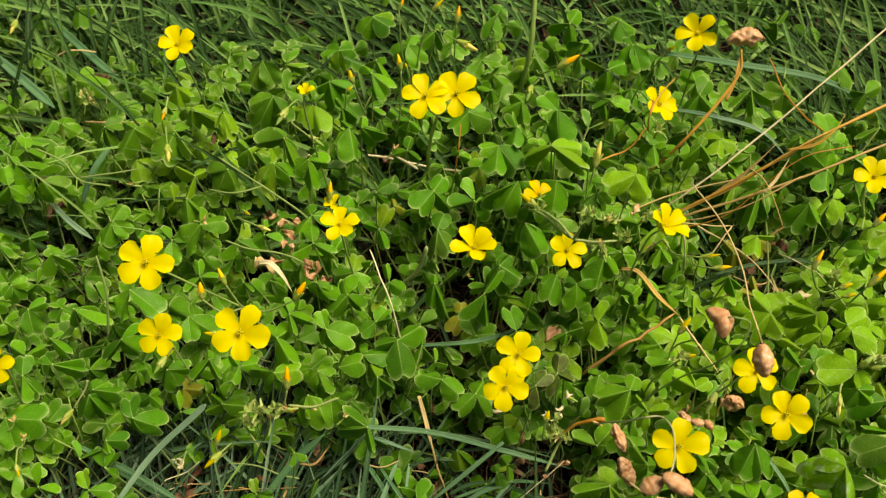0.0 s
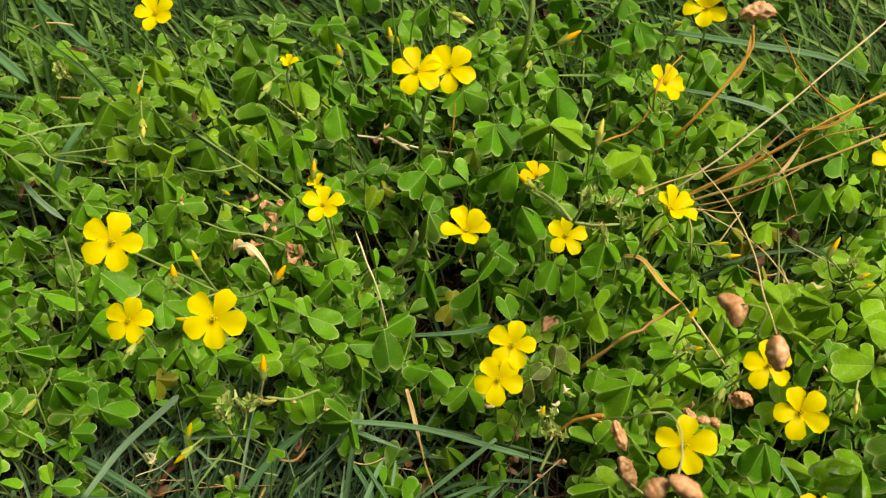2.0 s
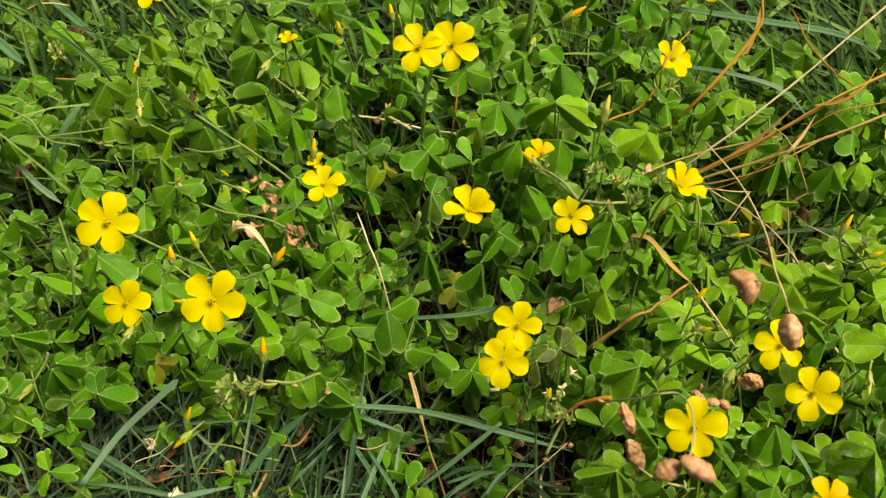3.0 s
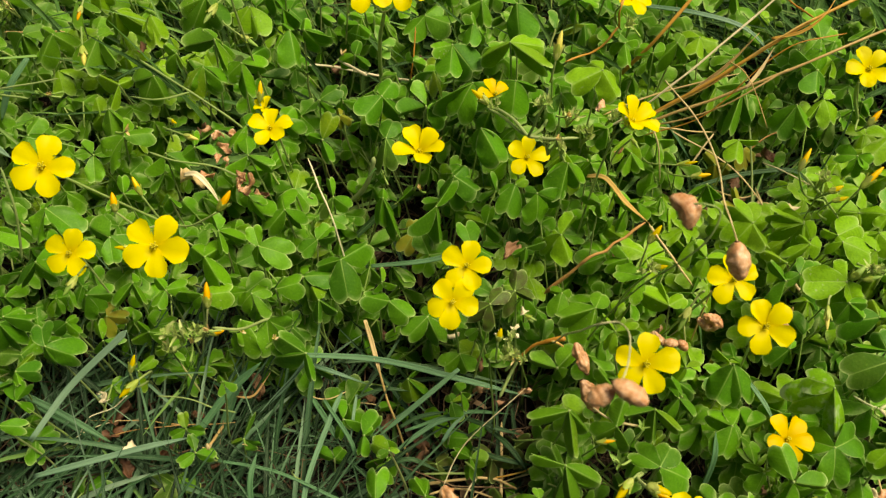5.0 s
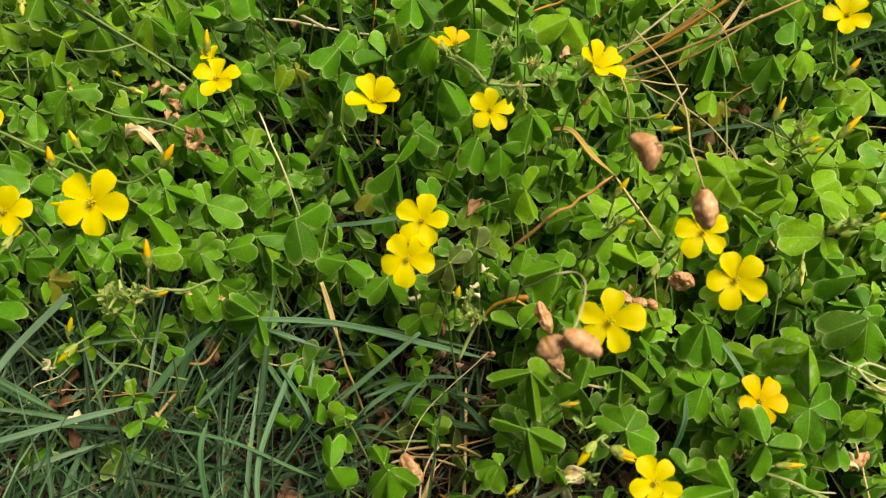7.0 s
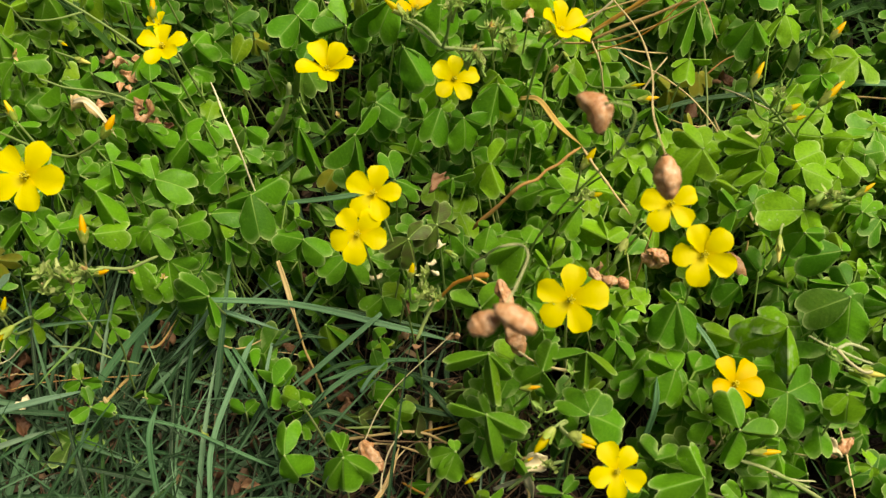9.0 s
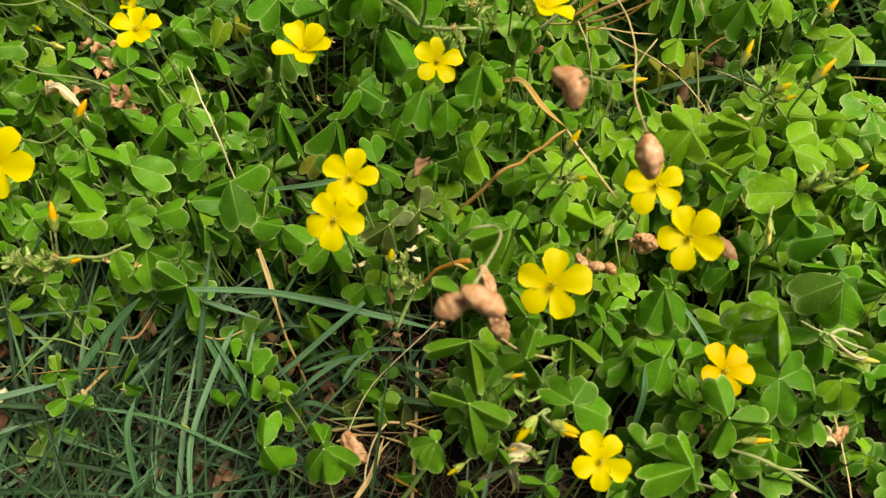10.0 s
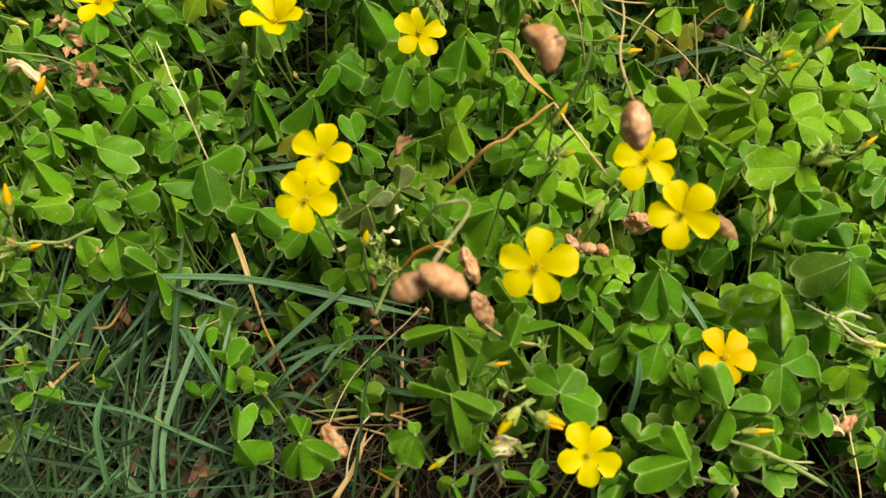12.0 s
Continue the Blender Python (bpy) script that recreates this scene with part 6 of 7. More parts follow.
blade_thing("grass_blade", [(77.0, 174.0, 12.0), (81.0, 170.0, 9.0), (86.0, 165.0, 3.0)], 0.8, BROAD_GRASS, "short grass blade in a gap", "grass blade", tip=0.3)
blade_thing("grass_blade", [(-22.0, 103.5, 2.0), (-14.0, 100.0, 3.0), (-6.0, 98.0, 0.0)], 1.1, PALE_GRASS, "pale green grass blade slanting over the gap", "grass blade", tip=0.5)
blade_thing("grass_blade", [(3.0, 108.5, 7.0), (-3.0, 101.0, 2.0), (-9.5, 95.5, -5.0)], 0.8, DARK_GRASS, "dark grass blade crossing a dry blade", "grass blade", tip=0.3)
blade_thing("grass_blade", [(17.0, 99.0, 6.0), (7.0, 92.0, 2.0), (-4.0, 85.5, -5.0)], 1.3, BROAD_GRASS, "green grass blade slanting through the gap", "grass blade", tip=0.25)
blade_thing("grass_blade", [(-9.0, 96.5, -3.0), (-9.6, 90.0, -2.0), (-10.2, 83.0, -3.0)], 0.8, PALE_GRASS, "pale thin grass blade low in the gap", "grass blade", tip=0.4)
blade_thing("grass_blade", [(-21.0, 97.5, -6.0), (-17.0, 91.0, -4.0), (-13.0, 84.0, -5.0)], 1.4, BROAD_GRASS, "green grass blade low in the gap", "grass blade", tip=0.25)
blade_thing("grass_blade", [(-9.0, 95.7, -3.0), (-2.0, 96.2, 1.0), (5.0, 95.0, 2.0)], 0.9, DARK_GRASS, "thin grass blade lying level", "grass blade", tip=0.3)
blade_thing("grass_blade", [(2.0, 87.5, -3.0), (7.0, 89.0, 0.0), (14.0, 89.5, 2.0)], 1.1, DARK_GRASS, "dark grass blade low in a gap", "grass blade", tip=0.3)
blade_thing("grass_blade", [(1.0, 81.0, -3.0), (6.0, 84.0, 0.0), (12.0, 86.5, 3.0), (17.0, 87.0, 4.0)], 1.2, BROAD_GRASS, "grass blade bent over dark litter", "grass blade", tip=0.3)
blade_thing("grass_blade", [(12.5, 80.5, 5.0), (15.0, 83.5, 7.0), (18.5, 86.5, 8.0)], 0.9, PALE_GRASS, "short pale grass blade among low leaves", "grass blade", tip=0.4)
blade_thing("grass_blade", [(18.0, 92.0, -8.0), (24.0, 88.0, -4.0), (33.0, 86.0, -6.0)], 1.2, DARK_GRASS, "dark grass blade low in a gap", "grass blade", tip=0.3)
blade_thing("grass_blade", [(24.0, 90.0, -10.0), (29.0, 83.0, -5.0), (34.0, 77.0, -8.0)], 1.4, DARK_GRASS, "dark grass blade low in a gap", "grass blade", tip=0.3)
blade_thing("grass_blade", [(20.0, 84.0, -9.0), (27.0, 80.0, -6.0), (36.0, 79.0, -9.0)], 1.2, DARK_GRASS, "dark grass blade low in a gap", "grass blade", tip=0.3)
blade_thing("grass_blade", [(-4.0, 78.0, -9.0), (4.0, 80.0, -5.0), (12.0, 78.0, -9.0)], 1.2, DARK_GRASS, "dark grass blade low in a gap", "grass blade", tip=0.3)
blade_thing("grass_blade", [(-128.2, 185.3, 6.0), (-117.6, 173.5, 8.0), (-107.1, 164.4, 10.0)], 1.79, PALE_GRASS, "pale broad grass blade", "grass blade", tip=0.2)
blade_thing("grass_blade", [(-50.3, 84.3, -4.0), (-41.2, 94.4, 2.0), (-31.5, 99.9, 10.0)], 1.92, BROAD_GRASS, "green grass blade slanting", "grass blade", tip=0.2)
blade_thing("grass_blade", [(-14.9, 104.3, 0.0), (-0.0, 104.3, 0.0), (17.4, 100.7, 0.0), (34.4, 96.7, -2.0)], 0.9, DARK_GRASS, "green grass blade lying level", "grass blade", tip=0.3)
blade_thing("grass_blade", [(71.7, 66.4, 6.0), (73.3, 71.1, 16.0), (73.6, 76.2, 20.0)], 1.26, BROAD_GRASS, "grass blade between leaves", "grass blade", tip=0.3)
blade_thing("grass_blade", [(82.3, 87.7, 22.0), (85.1, 81.7, 22.0), (88.1, 77.6, 18.0)], 1.05, BROAD_GRASS, "grass blade between leaves", "grass blade", tip=0.4)
blade_thing("dry_blade", [(-6.2, 110.0, 12.0), (-4.6, 105.6, 8.0), (-3.2, 100.8, 5.0), (-2.4, 97.8, 3.0)], 1.2, STRAW, "flat tan dry grass blade standing in a gap", "dry grass", tip=0.5)
blade_thing("dry_blade", [(49.2, 137.2, 34.0), (52.7, 133.4, 38.0), (55.8, 123.3, 42.0), (59.8, 116.2, 44.0)], 1.25, RUST, "twisted flat orange dry leaf blade", "dry grass", tip=0.35)
blade_thing("dry_blade", [(83.5, 187.1, 47.0), (85.8, 191.3, 52.0), (86.8, 196.5, 57.0)], 0.85, RUST, "dry orange blade on a pod stalk", "dry grass", tip=0.3)
blade_thing("dry_blade", [(86.4, 150.7, 50.0), (89.6, 153.5, 53.0), (92.5, 157.0, 57.0)], 0.90, STRAW, "shrivelled dry leaf on a straw", "dry grass", tip=0.5)
blade_thing("grass_blade", [(-20.6, 100.3, 10.0), (-25.1, 97.3, 4.0), (-33.9, 92.1, -4.0)], 1.08, PALE_GRASS, "pale dusty grass blade leaning on leaves", "grass blade", tip=0.3)
blade_thing("dry_blade", [(-39.8, 97.0, -4.0), (-35.0, 96.4, -2.0), (-30.5, 100.8, 2.0)], 0.6, BROWN_STEM, "bent dry leaf blade over brown litter", "dry grass", tip=0.4)
blade_thing("grass_blade", [(-159.0, 245.6, 10.0), (-143.4, 231.0, 10.0), (-132.5, 221.6, 8.0)], 3.16, BROAD_GRASS, "broad dark green grass blade", "grass blade", tip=0.2)
blade_thing("grass_blade", [(-140.2, 258.8, 14.0), (-125.1, 243.6, 14.0), (-109.4, 230.4, 10.0)], 2.60, BROAD_GRASS, "broad green grass blade slanting down", "grass blade", tip=0.25)
blade_thing("grass_blade", [(-106.1, 194.9, 18.0), (-111.1, 187.0, 14.0), (-115.3, 181.3, 6.0)], 2.16, BROAD_GRASS, "broad green grass blade curving down", "grass blade", tip=0.2)
blade_thing("grass_blade", [(-96.1, 99.8, -11.0), (-83.3, 92.9, -12.0), (-69.7, 85.6, -14.0)], 1.47, BROAD_GRASS, "green grass blade lying over brown litter", "grass blade", tip=0.3)
blade_thing("dry_blade", [(-49.8, 139.4, 34.0), (-46.3, 138.0, 36.0), (-43.0, 135.3, 34.0), (-40.5, 132.4, 30.0)], 1.38, PALE_STRAW, "twisted grey-buff shrivelled leaf", "dry grass", tip=0.5)
blade_thing("dry_blade", [(13.4, 58.7, -10.0), (17.4, 64.9, -10.0), (20.3, 73.3, -10.0)], 1.17, STRAW, "dry straw-coloured blade lying in litter", "dry grass", tip=0.3)
blade_thing("grass_blade", [(-87.2, 76.9, -4.0), (-74.0, 78.6, 0.0), (-59.3, 81.6, 2.0), (-47.6, 84.1, 2.0)], 1.47, PALE_GRASS, "pale blue-green grass blade with a dried tip", "grass blade", tip=0.3)
blade_thing("grass_blade", [(-32.0, 60.6, -8.0), (-33.0, 71.6, 2.0), (-31.7, 79.2, 4.0)], 1.36, BROAD_GRASS, "long grass blade curving over the litter", "grass blade", tip=0.3)
blade_thing("grass_blade", [(-20.8, 59.0, -8.0), (-20.4, 72.4, -2.0), (-13.8, 89.6, 4.0), (-11.6, 94.2, 5.0)], 1.29, BROAD_GRASS, "long grass blade curving over the litter", "grass blade", tip=0.3)
blade_thing("grass_blade", [(-41.8, 78.7, 0.0), (-27.4, 75.6, 0.0), (-13.4, 69.7, -2.0), (-5.5, 66.5, -4.0)], 0.80, BROAD_GRASS, "long thin grass blade crossing the others", "grass blade", tip=0.3)
blade_thing("grass_blade", [(-16.4, 92.3, 4.0), (-9.6, 81.9, 4.0), (-8.5, 78.5, 0.0)], 1.04, BROAD_GRASS, "long grass blade slanting through litter", "grass blade", tip=0.3)
blade_thing("grass_blade", [(3.4, 85.4, 0.0), (17.6, 89.9, 0.0), (29.5, 89.4, 0.0)], 0.96, BROAD_GRASS, "grass blade slanting through dark litter", "grass blade", tip=0.3)

# ---- dead leaves ----
dead_leaf(-72.3, 194.9, 22.0, 4.3, 0, -10, -30)
dead_leaf(9.3, 197.6, 10.0, 4.9, 83, 27, 23)
dead_leaf(49.5, 257.5, 5.0, 5.5, 166, 14, 16)
dead_leaf(38.6, 148.9, 0.0, 7.0, 249, 1, 9)
dead_leaf(59.7, 129.7, 10.0, 3.9, 332, 38, 2)
dead_leaf(86.7, 67.2, 5.0, 3.3, 55, 25, -5)
dead_leaf(-44.7, 99.5, -12.0, 5.2, 138, 12, -12)
dead_leaf(-36.2, 99.4, -8.0, 4.6, 221, -1, -19)
dead_leaf(-45.3, 82.7, -14.0, 3.0, 304, 36, -26)
dead_leaf(13.4, 87.1, -15.0, 5.1, 27, 23, 27)
dead_leaf(6.3, 77.8, -14.0, 3.7, 110, 10, 20)
dead_leaf(104.3, 149.9, 1.0, 5.0, 193, -3, 13, "pale tan crumpled dead leaf in a gap", STRAW)
dead_leaf(110.0, 147.0, -3.0, 5.5, 40, 10, -12, "pale tan crumpled dead leaf in a gap", STRAW)
dead_leaf(99.0, 150.0, -2.0, 4.5, 110, -8, 16)
dead_leaf(145.0, 147.0, 5.0, 6.0, 70, 20, 10, "pale tan crumpled dead leaf in a gap", STRAW)
dead_leaf(105.0, 160.0, 12.0, 5.0, 15, 18, -10)
dead_leaf(7.0, 87.0, -12.0, 5.5, 60, 12, -14)
dead_leaf(-7.0, 99.0, -11.0, 5.0, 100, 16, 8)
dead_leaf(-3.0, 116.0, -7.0, 5.0, 30, 12, -6)
dead_leaf(3.0, 96.0, -11.0, 4.2, 160, -8, 12)
dead_leaf(-75.0, 99.0, -7.0, 4.0, 65, 14, -10, "curled whitish dead leaf in the grass", PALE_STRAW)
dead_leaf(-73.0, 95.0, -12.0, 4.5, 20, 10, 14)
dead_leaf(46.8, 61.0, 5.0, 4.3, 276, 34, 6)
dead_leaf(22.5, 102.1, 2.0, 3.7, 359, 21, -1)
dead_leaf(24.8, 83.6, -14.0, 4.5, 82, 8, -8)
dead_leaf(-59.0, 86.3, -15.0, 5.1, 165, -5, -15)
dead_leaf(-32.4, 77.3, -15.0, 5.0, 248, 32, -22)
dead_leaf(-16.6, 200.6, 6.0, 4.9, 331, 19, -29)
dead_leaf(-36.1, 103.0, -10.0, 5.6, 54, 6, 24)
dead_leaf(-72.8, 91.2, -14.0, 6.5, 137, -7, 17)
dead_leaf(-52.1, 168.8, 14.0, 5.9, 220, 30, 10)
dead_leaf(-45.0, 166.6, 14.0, 5.2, 303, 17, 3)
dead_leaf(-37.4, 143.5, 21.0, 4.0, 26, 4, -4)
dead_leaf(-32.6, 141.6, 21.0, 3.4, 109, -9, -11)
dead_leaf(-5.3, 94.4, -14.0, 4.6, 192, 28, -18)
dead_leaf(69.3, 82.5, 0.0, 3.5, 275, 15, -25)
dead_leaf(10.6, 143.4, -5.0, 6.0, 358, 2, 28)
dead_leaf(-51.4, 96.5, -14.0, 3.6, 81, 39, 21)
dead_leaf(-16.4, 66.0, -15.0, 3.6, 164, 26, 14)
dead_leaf(33.7, 88.5, -14.0, 4.3, 247, 13, 7)
dead_leaf(99.7, 162.2, -2.0, 7.2, 330, 0, 0)
dead_leaf(103.0, 146.2, 0.0, 5.2, 53, 37, -7)
dead_leaf(30.4, 124.7, 20.0, 5.3, 136, 24, -14)
dead_leaf(98.3, 154.1, 0.0, 5.0, 219, 11, -21)
dead_leaf(-71.4, 96.6, -12.0, 5.9, 302, -2, -28)
dead_leaf(-66.9, 81.3, -10.0, 5.7, 25, 35, 25)
dead_leaf(25.3, 81.3, 27.0, 2.0, 108, 22, 18)
dead_leaf(-22.7, 71.5, -14.0, 6.1, 191, 9, 11)
dead_leaf(-13.7, 66.2, -14.0, 4.3, 274, -4, 4)
dead_leaf(-12.8, 75.4, -12.0, 3.7, 357, 33, -3)
dead_leaf(-40.7, 100.9, -12.0, 6.0, 80, 20, -10)
dead_leaf(103.1, 149.9, 0.0, 5.5, 163, 7, -17)
dead_leaf(107.4, 167.7, 2.0, 4.2, 246, -6, -24)
dead_leaf(110.4, 145.4, 0.0, 4.6, 329, 31, 29)
dead_leaf(89.1, 147.6, 0.0, 4.6, 52, 18, 22)
dead_leaf(-126.0, 182.9, 0.0, 6.7, 135, 5, 15)
dead_leaf(-130.1, 193.6, 6.0, 7.5, 218, -8, 8)
dead_leaf(-118.6, 237.1, 8.0, 6.8, 301, 29, 1)
dead_leaf(-52.6, 201.2, 6.0, 5.7, 24, 16, -6)
dead_leaf(8.4, 88.3, -14.0, 5.8, 107, 3, -13)
dead_leaf(12.1, 90.9, -14.0, 5.1, 190, -10, -20)
dead_leaf(6.8, 84.0, -13.0, 5.0, 273, 27, -27)
dead_leaf(-2.0, 92.9, -14.0, 5.1, 356, 14, 26)
dead_leaf(30.8, 69.5, -15.0, 4.4, 79, 1, 19)
dead_leaf(-71.2, 94.5, 3.0, 4.0, 40, -10, -30, "pale papery dried leaf scrap", PALE_STRAW)
dead_leaf(-48.7, 141.3, 30.0, 6.3, 123, 27, 23, "pale papery dried leaf scrap", STRAW)
dead_leaf(113.8, 65.9, 2.0, 4.0, 206, 14, 16, "pale papery dried leaf scrap", PALE_STRAW)
dead_leaf(47.1, 58.0, 22.0, 6.0, 289, 1, 9, "pale papery dried leaf scrap", PALE_STRAW)
dead_leaf(91.6, 54.0, 2.0, 4.3, 12, 38, 2, "pale papery dried leaf scrap", PALE_STRAW)
dead_leaf(109.0, 145.2, 8.0, 5.1, 95, 25, -5, "pale papery dried leaf scrap", PALE_STRAW)
dead_leaf(-66.1, 84.9, -8.0, 5.6, 178, 12, -12, "pale papery dried leaf scrap", PALE_STRAW)
dead_leaf(15.8, 107.5, 8.0, 2.9, 261, -1, -19, "pale papery dried leaf scrap", PALE_STRAW)
dead_leaf(-50.3, 166.9, 18.0, 3.4, 20, -40, -60, "crumpled tan husk scrap caught on stalks", HUSK)
dead_leaf(-46.8, 162.7, 20.0, 3.7, 151, 31, 37, "crumpled tan husk scrap caught on stalks", HUSK)
dead_leaf(-42.6, 163.5, 20.0, 3.4, 282, -18, 14, "crumpled tan husk scrap caught on stalks", HUSK)
dead_leaf(-45.3, 160.6, 18.0, 4.1, 53, 53, -9, "crumpled tan husk scrap caught on stalks", HUSK)
dead_leaf(-47.0, 157.0, 18.0, 3.0, 184, 4, -32, "crumpled tan husk scrap caught on stalks", HUSK)
dead_leaf(-43.9, 154.0, 20.0, 2.7, 315, 75, -55, "crumpled tan husk scrap caught on stalks", HUSK)
dead_leaf(-47.3, 146.9, 24.0, 3.6, 86, 26, 42, "crumpled tan husk scrap caught on stalks", HUSK)
dead_leaf(-36.9, 142.0, 30.0, 3.8, 217, -23, 19, "crumpled tan husk scrap caught on stalks", HUSK)
dead_leaf(-34.6, 140.5, 30.0, 3.8, 348, 48, -4, "crumpled tan husk scrap caught on stalks", HUSK)
dead_leaf(-35.8, 138.5, 29.0, 3.4, 119, -1, -27, "crumpled tan husk scrap caught on stalks", HUSK)
dead_leaf(-33.3, 137.7, 28.0, 2.8, 250, 70, -50, "crumpled tan husk scrap caught on stalks", HUSK)
dead_leaf(-37.8, 140.4, 29.0, 3.1, 21, 21, 47, "crumpled tan husk scrap caught on stalks", HUSK)
dead_leaf(49.6, 140.9, 56.0, 3.3, 152, -28, 24, "crumpled tan husk scrap caught on stalks", HUSK)
dead_leaf(56.3, 140.5, 40.0, 2.4, 283, 43, 1, "crumpled tan husk scrap caught on stalks", HUSK)
dead_leaf(23.3, 97.0, 0.0, 2.9, 54, -6, -22, "crumpled tan husk scrap caught on stalks", HUSK)
dead_leaf(21.7, 95.7, 0.0, 3.2, 185, 65, -45, "crumpled tan husk scrap caught on stalks", HUSK)
dead_leaf(32.9, 92.7, 6.0, 3.0, 316, 16, 52, "crumpled tan husk scrap caught on stalks", HUSK)
dead_leaf(64.9, 103.3, 16.0, 3.6, 87, -33, 29, "crumpled tan husk scrap caught on stalks", HUSK)
dead_leaf(66.9, 101.4, 14.0, 3.0, 218, 38, 6, "crumpled tan husk scrap caught on stalks", HUSK)
dead_leaf(120.2, 80.2, 0.0, 2.3, 349, -11, -17, "crumpled tan husk scrap caught on stalks", HUSK)
dead_leaf(24.9, 92.4, 38.0, 2.3, 20, -40, -45, "whitish withered leaf scrap between green leaves", PALE_STRAW)
dead_leaf(30.2, 96.7, 40.0, 2.7, 151, 31, -38, "whitish withered leaf scrap between green leaves", PALE_STRAW)
dead_leaf(28.6, 94.5, 37.0, 1.9, 282, 12, -31, "whitish withered leaf scrap between green leaves", PALE_STRAW)
dead_leaf(29.3, 95.9, 30.0, 2.1, 53, -7, -24, "whitish withered leaf scrap between green leaves", PALE_STRAW)
dead_leaf(28.6, 88.7, 34.0, 1.4, 184, -26, -17, "whitish withered leaf scrap between green leaves", PALE_STRAW)

# ---- fuzzy clusters of spent flowers ----
flower_cluster(33.7, 126.1, 74.0, 2.6, 3)
flower_cluster(39.8, 125.8, 60.0, 3.0, 4)
flower_cluster(36.7, 125.7, 61.0, 2.5, 5)
flower_cluster(44.4, 128.8, 60.0, 2.8, 6)
flower_cluster(42.6, 137.7, 56.0, 2.4, 7)
flower_cluster(25.8, 142.4, 54.0, 2.2, 8)
flower_cluster(53.1, 142.8, 50.0, 2.3, 9)
flower_cluster(-45.2, 93.5, 38.0, 3.4, 10)
flower_cluster(-39.8, 94.1, 38.0, 2.9, 11)
flower_cluster(-47.3, 92.1, 34.0, 2.4, 12)
flower_cluster(109.4, 105.4, 40.0, 2.7, 13)
flower_cluster(101.3, 126.1, 46.0, 2.4, 14)
flower_cluster(49.2, 55.9, 28.0, 1.8, 15)
flower_cluster(65.0, 183.3, 40.0, 3.2, 16)
flower_cluster(27.4, 89.9, 40.0, 2.1, 17)
flower_cluster(-111.5, 207.6, 28.0, 3.8, 18)
flower_cluster(27.8, 88.8, 34.0, 2.9, 19)
flower_cluster(58.9, 107.1, 40.0, 2.4, 20)
flower_cluster(28.8, 86.5, 38.0, 1.9, 21)

# ---- low leaves in the grassy gap ----
sorrel_leaf(-0.0046, 0.0855, -0.0040, 0.0065, 20)
sorrel_leaf(-0.0015, 0.0818, -0.0080, 0.0060, 80)
sorrel_leaf(0.0197, 0.0865, -0.0090, 0.0060, 60)
sorrel_leaf(0.0203, 0.0806, -0.0090, 0.0065, 10)
sorrel_leaf(0.0288, 0.0705, -0.0120, 0.0060, 100)
sorrel_leaf(0.0281, 0.0651, -0.0130, 0.0060, 50)
sorrel_leaf(0.0127, 0.0928, -0.0090, 0.0050, 30)
sorrel_leaf(0.0862, 0.0623, 0.0260, 0.0075, 100)
sorrel_leaf(0.0015, 0.0956, -0.0080, 0.0055, 70)

# ---- spent flower heads ----
spent_head(47.9, 63.7, 36.0, 2.3, -5, -30, 0, CALYX, "spent green star-shaped calyx after flowering")
spent_head(-32.5, 98.1, 30.0, 1.4, 36, -23, 97, STRAW, "withered pale brown star-shaped flower head")
spent_head(39.2, 127.4, 0.0, 1.2, 27, -16, 194, CALYX, "spent green star-shaped calyx after flowering")
spent_head(-48.3, 93.8, 32.0, 1.3, 18, -9, 291, STRAW, "withered pale brown star-shaped flower head")
spent_head(-42.5, 96.0, 32.0, 1.5, 9, -2, 28, CALYX, "spent green star-shaped calyx after flowering")
spent_head(28.5, 90.6, 28.0, 1.6, 0, 5, 125, STRAW, "withered pale brown star-shaped flower head")
spent_head(65.8, 187.1, 36.0, 1.8, 41, 12, 222, CALYX, "spent green star-shaped calyx after flowering")
spent_head(-92.8, 174.6, 25.0, 1.7, 32, 19, 319, STRAW, "withered pale brown star-shaped flower head")
spent_head(-113.1, 209.4, 24.0, 1.8, 23, 26, 56, STRAW, "withered pale brown star-shaped flower head")
spent_head(-14.0, 190.5, 22.0, 1.8, 14, -27, 153, STRAW, "withered pale brown star-shaped flower head")
spent_head(0.3, 216.0, 48.0, 1.6, 5, -20, 250, CALYX, "spent green star-shaped calyx after flowering")
spent_head(8.0, 141.3, 24.0, 1.3, -4, -13, 347, STRAW, "withered pale brown star-shaped flower head")
spent_head(-68.1, 157.0, 30.0, 1.6, 37, -6, 84, STRAW, "withered pale brown star-shaped flower head")
spent_head(105.3, 204.2, 45.0, 1.7, 28, 1, 181, CALYX, "spent green star-shaped calyx after flowering")
spent_head(94.7, 57.6, 15.0, 1.0, 19, 8, 278, STRAW, "withered pale brown star-shaped flower head")
spent_head(86.3, 60.1, 18.0, 1.0, 10, 15, 15, CALYX, "spent green star-shaped calyx after flowering")
spent_head(54.8, 73.1, 31.0, 1.6, 1, 22, 112, CALYX, "spent green star-shaped calyx after flowering")
spent_head(45.7, 58.1, 20.0, 1.2, 42, 29, 209, CALYX, "spent green star-shaped calyx after flowering")
spent_head(-37.4, 93.2, 40.0, 1.2, 33, -24, 306, STRAW, "withered pale brown star-shaped flower head")
spent_head(-35.2, 81.9, 2.0, 0.8, 24, -17, 43, STRAW, "withered pale brown star-shaped flower head")
spent_head(116.0, 166.8, 30.0, 1.5, 15, -10, 140, CALYX, "spent green star-shaped calyx after flowering")
spent_head(-1.6, 147.5, 22.0, 1.3, 6, -3, 237, CALYX, "spent green star-shaped calyx after flowering")
